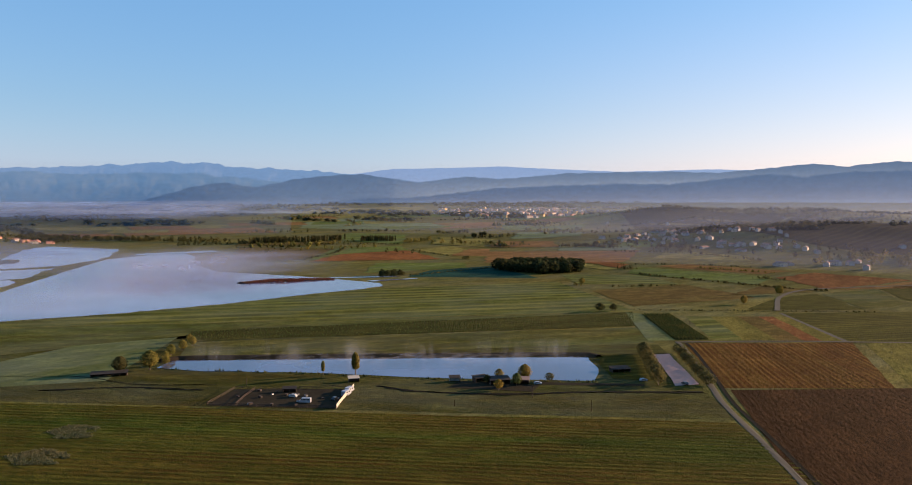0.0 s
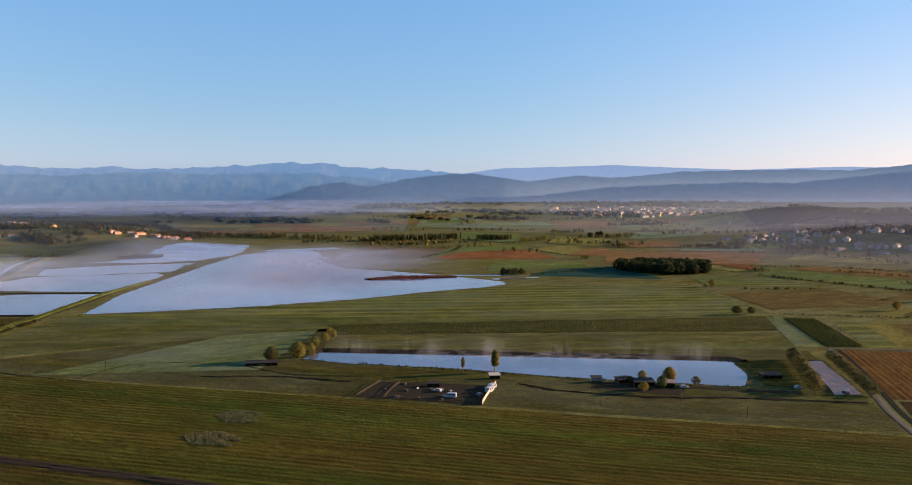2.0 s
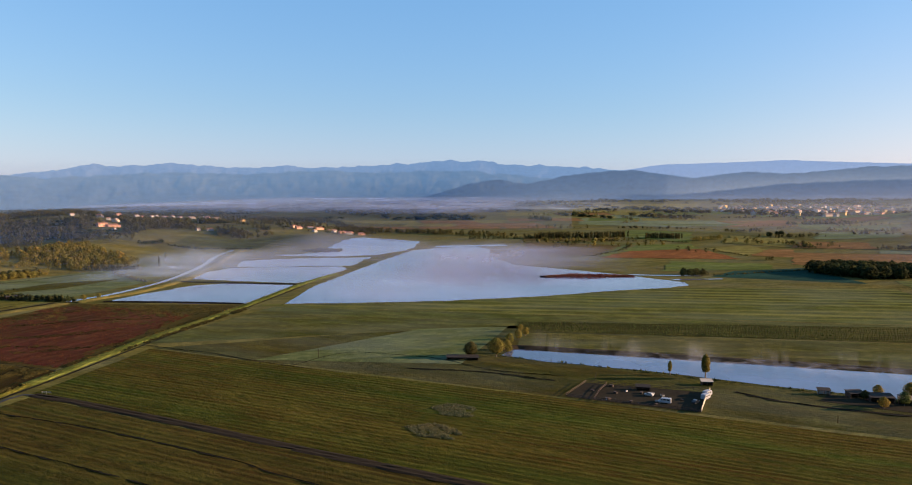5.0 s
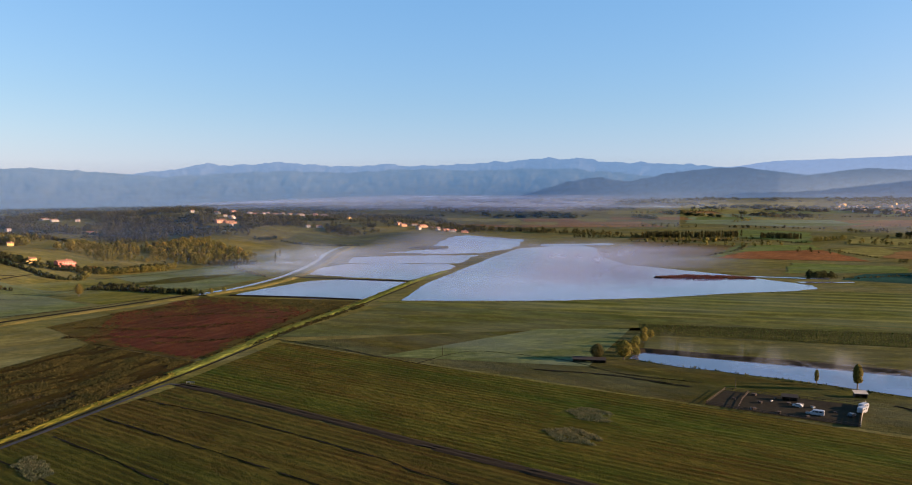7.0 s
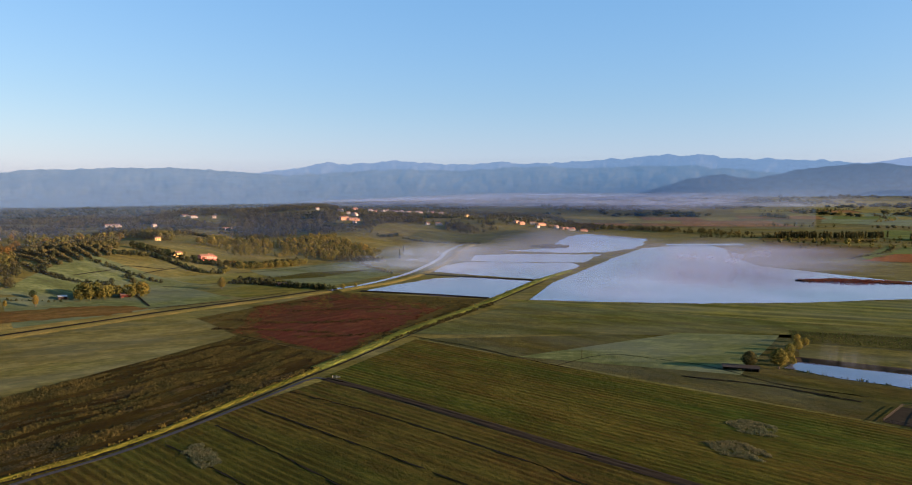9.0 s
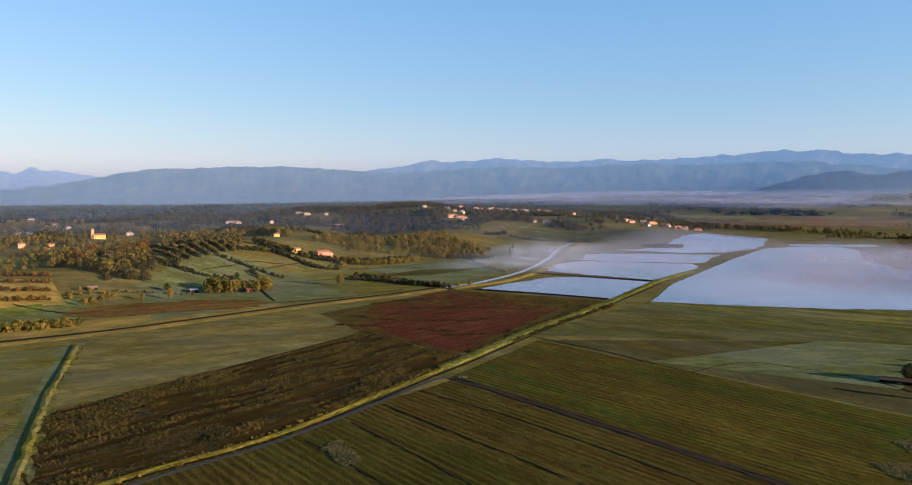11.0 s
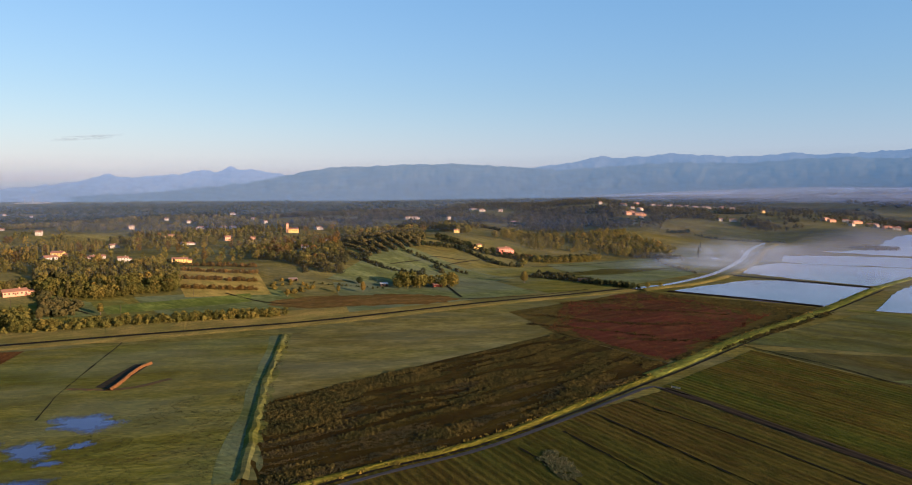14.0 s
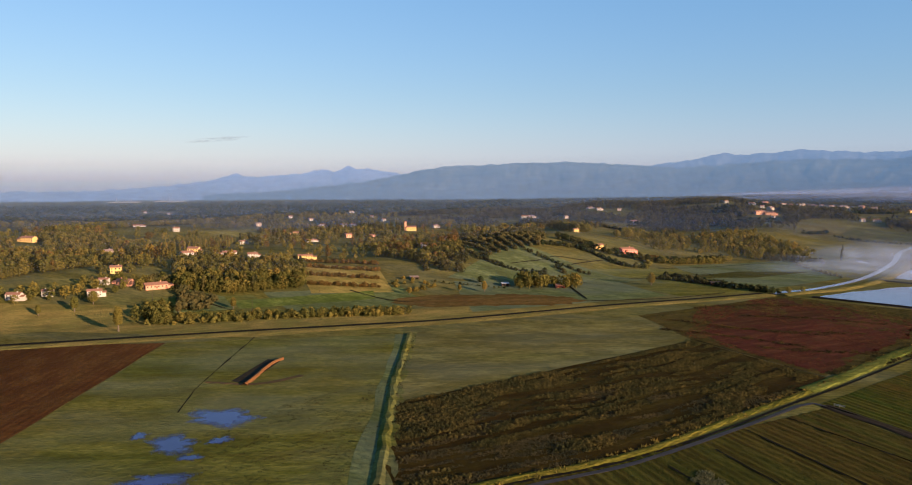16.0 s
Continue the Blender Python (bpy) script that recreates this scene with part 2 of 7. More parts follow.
ROW = -9.5      # degrees: the run of the crop rows on the plain
M = {
    "meadow": field_mat("meadow", (0.118, 0.088, 0.036), (0.088, 0.105, 0.034), (0.15, 0.14, 0.065), ROW, rows=14, row_gain=0.25, frost=0.18, patch=0.012, gain=0.49),
    "crop": field_mat("crop", (0.15, 0.079, 0.03), (0.06, 0.115, 0.022), (0.13, 0.12, 0.035), ROW, rows=8.0, row_gain=0.3, lines=3.5, patch=0.012, along=0.012, gain=0.46),
    "stubble": field_mat("stubble", (0.098, 0.058, 0.028), (0.056, 0.074, 0.022), (0.10, 0.085, 0.03), ROW - 1.2, rows=9.0, row_gain=0.3, lines=3.4, patch=0.01, along=0.012, gain=0.57),
    "pale": field_mat("pale", (0.16, 0.135, 0.075), (0.125, 0.125, 0.065), (0.20, 0.18, 0.11), 62, rows=14, row_gain=0.25, frost=0.25, patch=0.02, gain=0.78),
    "scrubland": field_mat("scrubland", (0.105, 0.06, 0.032), (0.11, 0.09, 0.034), (0.14, 0.105, 0.045), 94, rows=12, row_gain=0.5, patch=0.02, grain=0.6, gain=0.28),
    "marsh": field_mat("marsh", (0.19, 0.05, 0.075), (0.12, 0.072, 0.05), (0.19, 0.085, 0.075), 84, rows=9, row_gain=0.45, patch=0.035, grain=0.6, gain=0.42),
    "marsh_edge": field_mat("marsh_edge", (0.12, 0.085, 0.045), (0.105, 0.10, 0.04), (0.16, 0.115, 0.06), 84, rows=7, row_gain=0.3, patch=0.03, grain=0.6, gain=0.5),
    "grass": field_mat("grass", (0.165, 0.142, 0.044), (0.118, 0.138, 0.036), (0.19, 0.18, 0.085), 62, patch=0.012, frost=0.3, grain=0.5, gain=0.68),
    "bright": field_mat("bright", (0.14, 0.15, 0.05), (0.10, 0.135, 0.04), (0.18, 0.18, 0.07), 85, patch=0.03, gain=0.74),
    "terrace": field_mat("terrace", (0.21, 0.155, 0.08), (0.165, 0.15, 0.07), (0.25, 0.18, 0.10), 20, rows=7, row_gain=0.3, patch=0.05, grain=1.0, gain=1.25),
    "verge": field_mat("verge", (0.17, 0.155, 0.035), (0.13, 0.15, 0.03), (0.22, 0.18, 0.06), 85, patch=0.05, grain=0.8, gain=0.55),
    "ochre": field_mat("ochre", (0.165, 0.13, 0.075), (0.12, 0.125, 0.06), (0.20, 0.14, 0.08), 85, patch=0.05, grain=1.2, gain=1.05),
    "frosted": field_mat("frosted", (0.155, 0.18, 0.12), (0.125, 0.165, 0.10), (0.20, 0.225, 0.18), 30, frost=0.5, gain=0.62),
    "plough_dark": field_mat("plough_dark", (0.135, 0.065, 0.048), (0.105, 0.055, 0.04), (0.09, 0.048, 0.036), 79, rows=3.0, row_gain=0.3, patch=0.015, gain=0.37),
    "plough_west": field_mat("plough_west", (0.17, 0.066, 0.04), (0.12, 0.06, 0.034), (0.14, 0.08, 0.045), 153, rows=4.0, row_gain=0.35, patch=0.012, grain=0.6, gain=0.55),
    "plough_red": field_mat("plough_red", (0.21, 0.085, 0.05), (0.18, 0.08, 0.05), (0.16, 0.075, 0.045), 70, rows=5, row_gain=0.25, gain=0.95),
    "plough_orange": field_mat("plough_orange", (0.24, 0.095, 0.035), (0.17, 0.09, 0.035), (0.25, 0.16, 0.06), 79, rows=2.6, row_gain=0.5, lines=3.4, along=0.02, gain=0.38),
    "rusty": field_mat("rusty", (0.19, 0.10, 0.055), (0.13, 0.105, 0.05), (0.20, 0.13, 0.075), 70, rows=6, row_gain=0.3, patch=0.035, gain=0.62),
    "brown": field_mat("brown", (0.15, 0.095, 0.05), (0.14, 0.12, 0.05), (0.20, 0.14, 0.08), 20, rows=5, row_gain=0.3, gain=0.62),
    "olive": field_mat("olive", (0.115, 0.105, 0.03), (0.085, 0.095, 0.024), (0.14, 0.12, 0.04), 10, rows=8, row_gain=0.35, lines=7, gain=0.5),
    "green_strip": field_mat("green_strip", (0.105, 0.10, 0.04), (0.08, 0.12, 0.034), (0.17, 0.165, 0.07), 11, rows=15, row_gain=0.45, lines=19, frost=0.25, gain=0.8),
    "meadow_tan": field_mat("meadow_tan", (0.12, 0.10, 0.045), (0.085, 0.115, 0.035), (0.17, 0.15, 0.075), 8, rows=16, row_gain=0.2, patch=0.012, frost=0.2, gain=0.64),
    "yellow_strip": field_mat("yellow_strip", (0.24, 0.20, 0.07), (0.19, 0.18, 0.06), (0.26, 0.23, 0.10), 70, gain=0.5),
    "red_strip": field_mat("red_strip", (0.24, 0.085, 0.06), (0.20, 0.09, 0.05), (0.26, 0.14, 0.09), 60, gain=0.66),
    "vine_soil": field_mat("vine_soil", (0.13, 0.115, 0.05), (0.09, 0.11, 0.04), (0.16, 0.14, 0.07), 15, gain=0.42),
    # blue-green ground colour that paints the long shadow of the copse
    "copse_shade": field_mat("copse_shade", (0.035, 0.10, 0.16), (0.03, 0.095, 0.14), (0.045, 0.11, 0.16), 20, gain=0.5),
    "straw": field_mat("straw", (0.26, 0.22, 0.11), (0.20, 0.19, 0.08), (0.30, 0.26, 0.15), 20, rows=12, row_gain=0.2, gain=0.7),
    "lime": field_mat("lime", (0.15, 0.18, 0.06), (0.12, 0.17, 0.05), (0.20, 0.21, 0.10), 20, rows=12, row_gain=0.2, frost=0.2, gain=0.7),
    "clay": field_mat("clay", (0.25, 0.13, 0.09), (0.20, 0.12, 0.07), (0.27, 0.17, 0.12), 20, rows=12, row_gain=0.2, gain=0.75),
    "frost_far": field_mat("frost_far", (0.17, 0.20, 0.17), (0.14, 0.18, 0.15), (0.22, 0.25, 0.24), 20, frost=0.6, gain=0.8),
    # vine rows, darkened in colour for the shade on the eastern hills
    "shaded_vine_slope": field_mat("shaded_vine_slope", (0.085, 0.065, 0.05), (0.055, 0.06, 0.032), (0.11, 0.09, 0.055), 35, rows=9, row_gain=0.5, lines=16, patch=0.006, gain=0.36),
    "hill": field_mat("hill", (0.155, 0.122, 0.052), (0.11, 0.115, 0.04), (0.19, 0.165, 0.085), 40, frost=0.22, patch=0.009, along=0.015, gain=0.72),
    "track_mud": plain_mat("track_mud", (0.022, 0.017, 0.011), (0.036, 0.027, 0.016), 0.4, spec=0.01, relief=0.2),
    "gravel": plain_mat("gravel", (0.085, 0.075, 0.055), (0.05, 0.042, 0.03), 0.6, spec=0.05, relief=0.05),
    "tarmac": plain_mat("tarmac", (0.036, 0.034, 0.032), (0.016, 0.015, 0.013), 0.35, rough=0.7, spec=0.08),
    "pink_gravel": plain_mat("pink_gravel", (0.46, 0.28, 0.22), (0.36, 0.21, 0.16), 0.4, spec=0.05),
    "ditch": plain_mat("ditch", (0.009, 0.008, 0.005), (0.018, 0.015, 0.008), 0.7, spec=0.02, relief=0.2),
    "earth": plain_mat("earth", (0.15, 0.07, 0.022), (0.08, 0.04, 0.015), 0.8, spec=0.05, relief=0.6),
    "mixed_earth": plain_mat("mixed_earth", (0.045, 0.038, 0.016), (0.11, 0.055, 0.02), 0.25, spec=0.03, relief=0.3),
    "yard": plain_mat("yard", (0.022, 0.018, 0.012), (0.042, 0.036, 0.02), 0.5, spec=0.01, relief=0.1),
    "water": water_mat("water"),
    "pond_water": water_mat("pond_water", (0.06, 0.07, 0.11), 0.05, 0.04),
}


# ---- the lie of the land ----
def smooth(v):
    v = np.clip(v, 0, 1)
    return v * v * (3 - 2 * v)


def roll(x, y, s):
    """Slow rolling of the hills, between -1 and 1."""
    return (np.sin(x / s + 1.3 * np.sin(y / (1.7 * s))) + np.sin(y / (0.8 * s) + 1.1 * np.sin(x / (1.3 * s)) + 2) + np.sin((x + y) / (0.55 * s) + 0.5)) / 3


# hills east of the plain: place, turn, half-width along and across, height
HILLS = ((890, 1420, -32, 330, 210, 32), (690, 1380, -27, 120, 170, 10), (1128, 2061, -29, 520, 240, 34), (764, 2169, -19, 130, 180, 27), (590, 2240, -15, 140, 170, 13), (1300, 1150, -45, 260, 220, 30), (-665, 1260, 35, 95, 110, 12))


def land(x, y):
    """Height of the ground in metres: a flat drained plain, low hills to the west and north-east, a valley floor that climbs far off."""
    x, y = np.asarray(x, float), np.asarray(y, float)
    d = np.hypot(x + 70, y)
    az = np.degrees(np.arctan2(-(x + 70), y))
    rise = np.interp(az, (-60, -30, 0, 28, 45, 60, 95), (110, 108, 95, 52, 12, -8, -18))
    k = np.clip((d - 1000) / 3600, 0, 1)
    h = rise * k * (0.6 + 0.4 * k)
    edge = np.interp(y, (-400, 400, 700, 1000, 1200, 1400, 1700), (-640, -640, -690, -770, -760, -640, -800))
    west = smooth((edge - x) / 175) * (1 - 0.85 * smooth((y - 1500) / 600))
    fade = 1 - 0.75 * smooth((edge - x - 900) / 1800)
    h = h + west * fade * (17 + 9 * roll(x, y, 120) + 7 * np.exp(-((x + 850) / 130) ** 2 - ((y - 570) / 160) ** 2))
    # the village hill behind the lake and the ridges east of the plain
    amp = np.interp(az, (20, 25, 29, 34, 39, 46, 54, 64, 74), (0, 2, 8, 15, 23, 26, 20, 10, 0))
    h = h + amp * smooth((d - 1180) / 560) * (1 - 0.95 * smooth((d - 1800) / 700)) * (0.82 + 0.28 * roll(x + 90, y, 105))
    for cx, cy, turn, wide, deep_, high in HILLS:
        c, s = math.cos(math.radians(turn)), math.sin(math.radians(turn))
        u, v = c * (x - cx) + s * (y - cy), c * (y - cy) - s * (x - cx)
        h = h + high * np.exp(-(u / wide) ** 2 - (v / deep_) ** 2) * (1 + 0.16 * roll(x, y, 70))
    return h


def mesh_ob(name, verts, faces, material, parent=None, shade=False):
    me = bpy.data.meshes.new(name)
    me.from_pydata([tuple(v) for v in verts], [], [tuple(f) for f in faces])
    me.materials.append(material)
    if shade:
        me.shade_smooth()
    ob = new(name, me)
    if parent:
        ob.parent = parent
    return ob


def grid_faces(nu, nv):
    i = np.arange((nu - 1) * (nv - 1))
    a = (i // (nv - 1)) * nv + i % (nv - 1)
    return np.stack([a, a + nv, a + nv + 1, a + 1], 1)


def setting(ob, label, category):
    return tagged(ob, label, category, kind="structure")


def ground_sheet():
    radii = np.concatenate([np.linspace(0.5, 500, 14), np.arange(516, 2000, 16), np.linspace(2010, 4880, 62)])
    turns = np.radians(np.linspace(0, 360, 601))
    r, a = np.meshgrid(radii, turns, indexing="ij")
    x, y = -70 + r * np.sin(a), r * np.cos(a)
    v = np.stack([x, y, land(x, y)], 2).reshape(-1, 3)
    f = grid_faces(len(radii), len(turns))
    ob = mesh_ob("ground", v.tolist(), f[:, ::-1].tolist(), M["hill"], shade=True)
    return setting(ob, "frosty green valley plain rising into low hills", "ground")


ground_sheet()


def field(name, corners, material, label, rise=0.12, step=18.0, ridge=0.0, rows=4.2, turn=ROW, wander=0.5):
    """A field between four corners, draped on the land; ridge: the height of its furrows; wander: how far its edges stray."""
    c = np.array(corners, float)
    du = max(np.hypot(*(c[1] - c[0])), np.hypot(*(c[2] - c[3])))
    dv = max(np.hypot(*(c[3] - c[0])), np.hypot(*(c[2] - c[1])))
    nu = int(du / step) + 2
    nv = int(dv / (rows / 4 if ridge else step)) + 2
    u, v = np.meshgrid(np.linspace(0, 1, nu), np.linspace(0, 1, nv), indexing="ij")
    p = c[0] * ((1 - u) * (1 - v))[..., None] + c[1] * (u * (1 - v))[..., None] + c[2] * (u * v)[..., None] + c[3] * ((1 - u) * v)[..., None]
    p = p + wander * np.stack([roll(p[..., 0], p[..., 1], 13), roll(p[..., 1], p[..., 0], 11)], 2)
    z = land(p[..., 0], p[..., 1]) + rise
    if ridge:
        s, k = math.sin(radians(turn)), math.cos(radians(turn))
        across = (-s * p[..., 0] + k * p[..., 1]) / rows
        size = 0.25 + 0.75 * np.modf(np.abs(np.sin(np.floor(across) * 12.9898) * 43758.5453))[0]
        z = z + ridge * size * np.sin(across * 2 * math.pi)
    verts = np.concatenate([p, z[..., None]], 2).reshape(-1, 3)
    ob = mesh_ob(name, verts.tolist(), grid_faces(nu, nv).tolist(), material, shade=True)
    return setting(ob, label, "field")


def spline(points, step):
    """A smooth line through the points, sampled every step metres."""
    p = np.array(points, float)
    q = np.vstack([2 * p[0] - p[1], p, 2 * p[-1] - p[-2]])
    out = []
    for i in range(1, len(q) - 2):
        n = max(1, int(np.hypot(*(q[i + 1] - q[i])[:2]) / step))
        for t in np.arange(n) / n:
            out.append(0.5 * (2 * q[i] + (q[i + 1] - q[i - 1]) * t + (2 * q[i - 1] - 5 * q[i] + 4 * q[i + 1] - q[i + 2]) * t * t + (3 * q[i] - q[i - 1] - 3 * q[i + 1] + q[i + 2]) * t ** 3))
    out.append(p[-1])
    return np.array(out)


def ribbon(name, points, section, material, label, category, step=8.0, wander=0.0):
    """A strip of the given cross-section (offset to the right, height) along a line on the land."""
    line = spline(points, step)
    d = np.gradient(line, axis=0)
    d /= np.hypot(d[:, 0], d[:, 1])[:, None]
    right = np.stack([d[:, 1], -d[:, 0]], 1)
    sec = np.array(section, float)
    jitter = rng.normal(0, wander, (len(line), len(sec))) if wander else np.zeros((len(line), len(sec)))
    xy = line[:, None, :] + right[:, None, :] * (sec[None, :, :1] + jitter[..., None])
    z = land(xy[..., 0], xy[..., 1]) + sec[None, :, 1] + 0.25 * jitter
    v = np.concatenate([xy, z[..., None]], 2).reshape(-1, 3)
    ob = mesh_ob(name, v.tolist(), grid_faces(len(line), len(sec))[:, ::-1].tolist(), material, shade=False)
    return setting(ob, label, category)


def water(name, outline, material, label, rise=0.2, ragged=2.0, step=9.0):
    """A flat sheet of water with a ragged shore."""
    pts = []
    o = np.array(outline, float)
    for a, b in zip(o, np.roll(o, -1, 0)):
        n = max(1, int(np.hypot(*(b - a)) / step))
        for t in np.arange(n) / n:
            q = a + (b - a) * t
            pts.append(q + rng.normal(0, ragged, 2) * (0.3 if t == 0 else 1))
    z = [float(land(*q)) + rise for q in pts]
    bm = bmesh.new()
    bm.faces.new([bm.verts.new((*q, h)) for q, h in zip(pts, z)])
    bmesh.ops.triangulate(bm, faces=bm.faces)
    bmesh.ops.recalc_face_normals(bm, faces=bm.faces)
    me = bpy.data.meshes.new(name)
    bm.to_mesh(me)
    bm.free()
    me.materials.append(material)
    ob = new(name, me)
    if me.polygons[0].normal.z < 0:
        me.flip_normals()
    return setting(ob, label, "water")


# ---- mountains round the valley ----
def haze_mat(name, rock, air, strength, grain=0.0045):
    """Wooded slopes whose own surface glows blue, standing in for kilometres of hazy air."""
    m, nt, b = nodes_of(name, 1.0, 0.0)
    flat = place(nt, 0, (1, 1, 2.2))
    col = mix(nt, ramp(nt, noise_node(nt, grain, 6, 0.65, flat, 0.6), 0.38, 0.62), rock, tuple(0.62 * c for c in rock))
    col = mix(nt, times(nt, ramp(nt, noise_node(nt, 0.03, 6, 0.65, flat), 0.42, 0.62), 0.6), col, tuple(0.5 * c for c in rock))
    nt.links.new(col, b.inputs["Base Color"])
    # the haze is painted on here as emission of the slope
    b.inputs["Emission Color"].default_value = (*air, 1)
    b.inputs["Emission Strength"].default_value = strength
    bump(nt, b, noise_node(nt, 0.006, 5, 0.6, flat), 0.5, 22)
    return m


def ridge_line(name, summits, radius, depth, material, label, crag, sharp=1.0):
    """A mountain chain on an arc: summits and saddles as (degrees west of north, degrees above the eye)."""
    s = np.array(sorted(summits))
    az = np.linspace(s[0, 0], s[-1, 0], int((s[-1, 0] - s[0, 0]) * 11))
    el = np.interp(az, s[:, 0], s[:, 1])
    el = np.convolve(np.pad(el, 2, "edge"), (0.05, 0.2, 0.5, 0.2, 0.05), "valid")
    rows = 20
    verts = []
    for k in range(rows):
        f = k / (rows - 1)
        for a, e in zip(az, el):
            top = 90 + radius * math.tan(radians(e))
            # spurs and side valleys that run down from the crest
            spur = noise.fractal(Vector((a * 0.55 + 0.03 * k, k * 0.1, crag + 3)), 0.8, 2.0, 4)
            r = radius - depth * (1 - f) ** 1.2 * 0.8 - 95 * f * (1 - f) ** 0.8 * spur
            base = land(-70 - math.sin(radians(a)) * r, math.cos(radians(a)) * r) - 6
            wild = noise.fractal(Vector((a * 0.8, k * 0.3, crag)), 0.7, 2.0, 4) * crag * (0.5 + 0.7 * (1 - f))
            z = base + (top - base) * (0.35 * f + 0.65 * f ** 1.5) + wild * f * (1 - f) * 4 * min(1, max(0, top - base) / 160)
            if k == rows - 1:
                z = top + crag * sharp * 0.55 * noise.fractal(Vector((a * 1.1, crag, 1)), 0.75, 2.2, 5)
            verts.append((-70 - math.sin(radians(a)) * r, math.cos(radians(a)) * r, z))
    ob = mesh_ob(name, verts, grid_faces(rows, len(az)).tolist(), material, shade=True)
    return setting(ob, label, "mountain")


# each chain carries its haze as a blue-grey glow of its own
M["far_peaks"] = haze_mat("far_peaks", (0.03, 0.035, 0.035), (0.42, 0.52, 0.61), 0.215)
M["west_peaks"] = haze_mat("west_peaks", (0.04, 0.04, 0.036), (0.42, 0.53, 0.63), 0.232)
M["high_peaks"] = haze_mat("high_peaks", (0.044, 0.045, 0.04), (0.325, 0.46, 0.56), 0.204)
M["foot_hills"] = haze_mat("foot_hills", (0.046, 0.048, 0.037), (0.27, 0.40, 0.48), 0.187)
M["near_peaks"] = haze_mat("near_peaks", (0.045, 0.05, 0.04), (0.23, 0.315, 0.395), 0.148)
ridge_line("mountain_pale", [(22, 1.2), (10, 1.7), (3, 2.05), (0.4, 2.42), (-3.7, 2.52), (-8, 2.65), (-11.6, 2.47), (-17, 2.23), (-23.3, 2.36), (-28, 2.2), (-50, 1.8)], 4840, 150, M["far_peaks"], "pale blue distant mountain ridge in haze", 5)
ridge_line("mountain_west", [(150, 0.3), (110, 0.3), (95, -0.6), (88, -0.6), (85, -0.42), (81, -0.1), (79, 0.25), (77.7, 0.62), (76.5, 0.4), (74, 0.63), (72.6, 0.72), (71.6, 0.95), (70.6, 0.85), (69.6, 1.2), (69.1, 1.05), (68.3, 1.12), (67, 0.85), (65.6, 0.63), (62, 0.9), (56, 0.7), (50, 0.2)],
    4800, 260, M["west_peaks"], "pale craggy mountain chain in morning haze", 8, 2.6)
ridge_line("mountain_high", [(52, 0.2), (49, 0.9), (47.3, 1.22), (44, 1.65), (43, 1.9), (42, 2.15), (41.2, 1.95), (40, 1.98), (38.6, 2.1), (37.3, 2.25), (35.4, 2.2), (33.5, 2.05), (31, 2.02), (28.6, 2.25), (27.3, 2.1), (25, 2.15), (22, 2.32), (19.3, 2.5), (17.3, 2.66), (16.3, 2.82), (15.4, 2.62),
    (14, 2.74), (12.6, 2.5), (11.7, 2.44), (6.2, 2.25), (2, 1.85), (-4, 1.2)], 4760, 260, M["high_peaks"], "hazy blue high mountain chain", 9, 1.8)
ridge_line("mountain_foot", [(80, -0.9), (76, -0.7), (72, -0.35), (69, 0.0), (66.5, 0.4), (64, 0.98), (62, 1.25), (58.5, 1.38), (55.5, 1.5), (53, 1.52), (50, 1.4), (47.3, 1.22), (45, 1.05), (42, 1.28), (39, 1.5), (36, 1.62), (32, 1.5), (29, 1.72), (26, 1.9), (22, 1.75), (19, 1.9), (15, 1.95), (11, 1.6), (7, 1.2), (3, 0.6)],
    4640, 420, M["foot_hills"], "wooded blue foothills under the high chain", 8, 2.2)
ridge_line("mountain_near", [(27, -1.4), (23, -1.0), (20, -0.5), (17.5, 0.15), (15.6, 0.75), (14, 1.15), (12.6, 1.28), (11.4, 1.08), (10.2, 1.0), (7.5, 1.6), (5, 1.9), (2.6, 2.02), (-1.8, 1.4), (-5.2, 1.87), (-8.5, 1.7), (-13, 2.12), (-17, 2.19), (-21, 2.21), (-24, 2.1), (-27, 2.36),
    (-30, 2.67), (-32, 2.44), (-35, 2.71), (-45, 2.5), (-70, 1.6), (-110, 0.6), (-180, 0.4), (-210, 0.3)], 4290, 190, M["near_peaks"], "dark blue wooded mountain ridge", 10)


# ---- fields, plain ----
field("field_crop", [(-320, 262), (134, 176), (136, 294), (-336, 364)], M["crop"], "striped crop field with brown and green rows", ridge=0.1)
field("field_stubble", [(-310, -160), (70, -160), (133, 174), (-316, 260)], M["stubble"], "brown and green stubble field with rows", ridge=0.1, rows=6.5, turn=ROW - 1.2)
field("field_meadow", [(-336, 366), (138, 298), (160, 460), (-150, 520)], M["meadow"], "frosty grazed meadow round the pond", rise=0.06)
field("field_frost", [(-262, 356), (-152, 380), (-152, 500), (-207, 473)], M["frosted"], "pale frosted grass triangle", rise=0.16)
field("field_strip", [(-352, 372), (-150, 505), (190, 600), (-352, 534)], M["meadow_tan"], "long green meadow strip", rise=0.1)
field("field_lake_meadow", [(-352, 536), (190, 604), (170, 830), (-50, 765)], M["green_strip"], "striped green meadow beside the lake", rise=0.05)
# grass in blue shade, put in as a strip of frosted colour
field("field_frost_gap", [(158, 474), (176, 474), (190, 590), (180, 600)], M["frosted"], "frosted strip standing in for blue-shaded grass by the vineyard", rise=0.2)
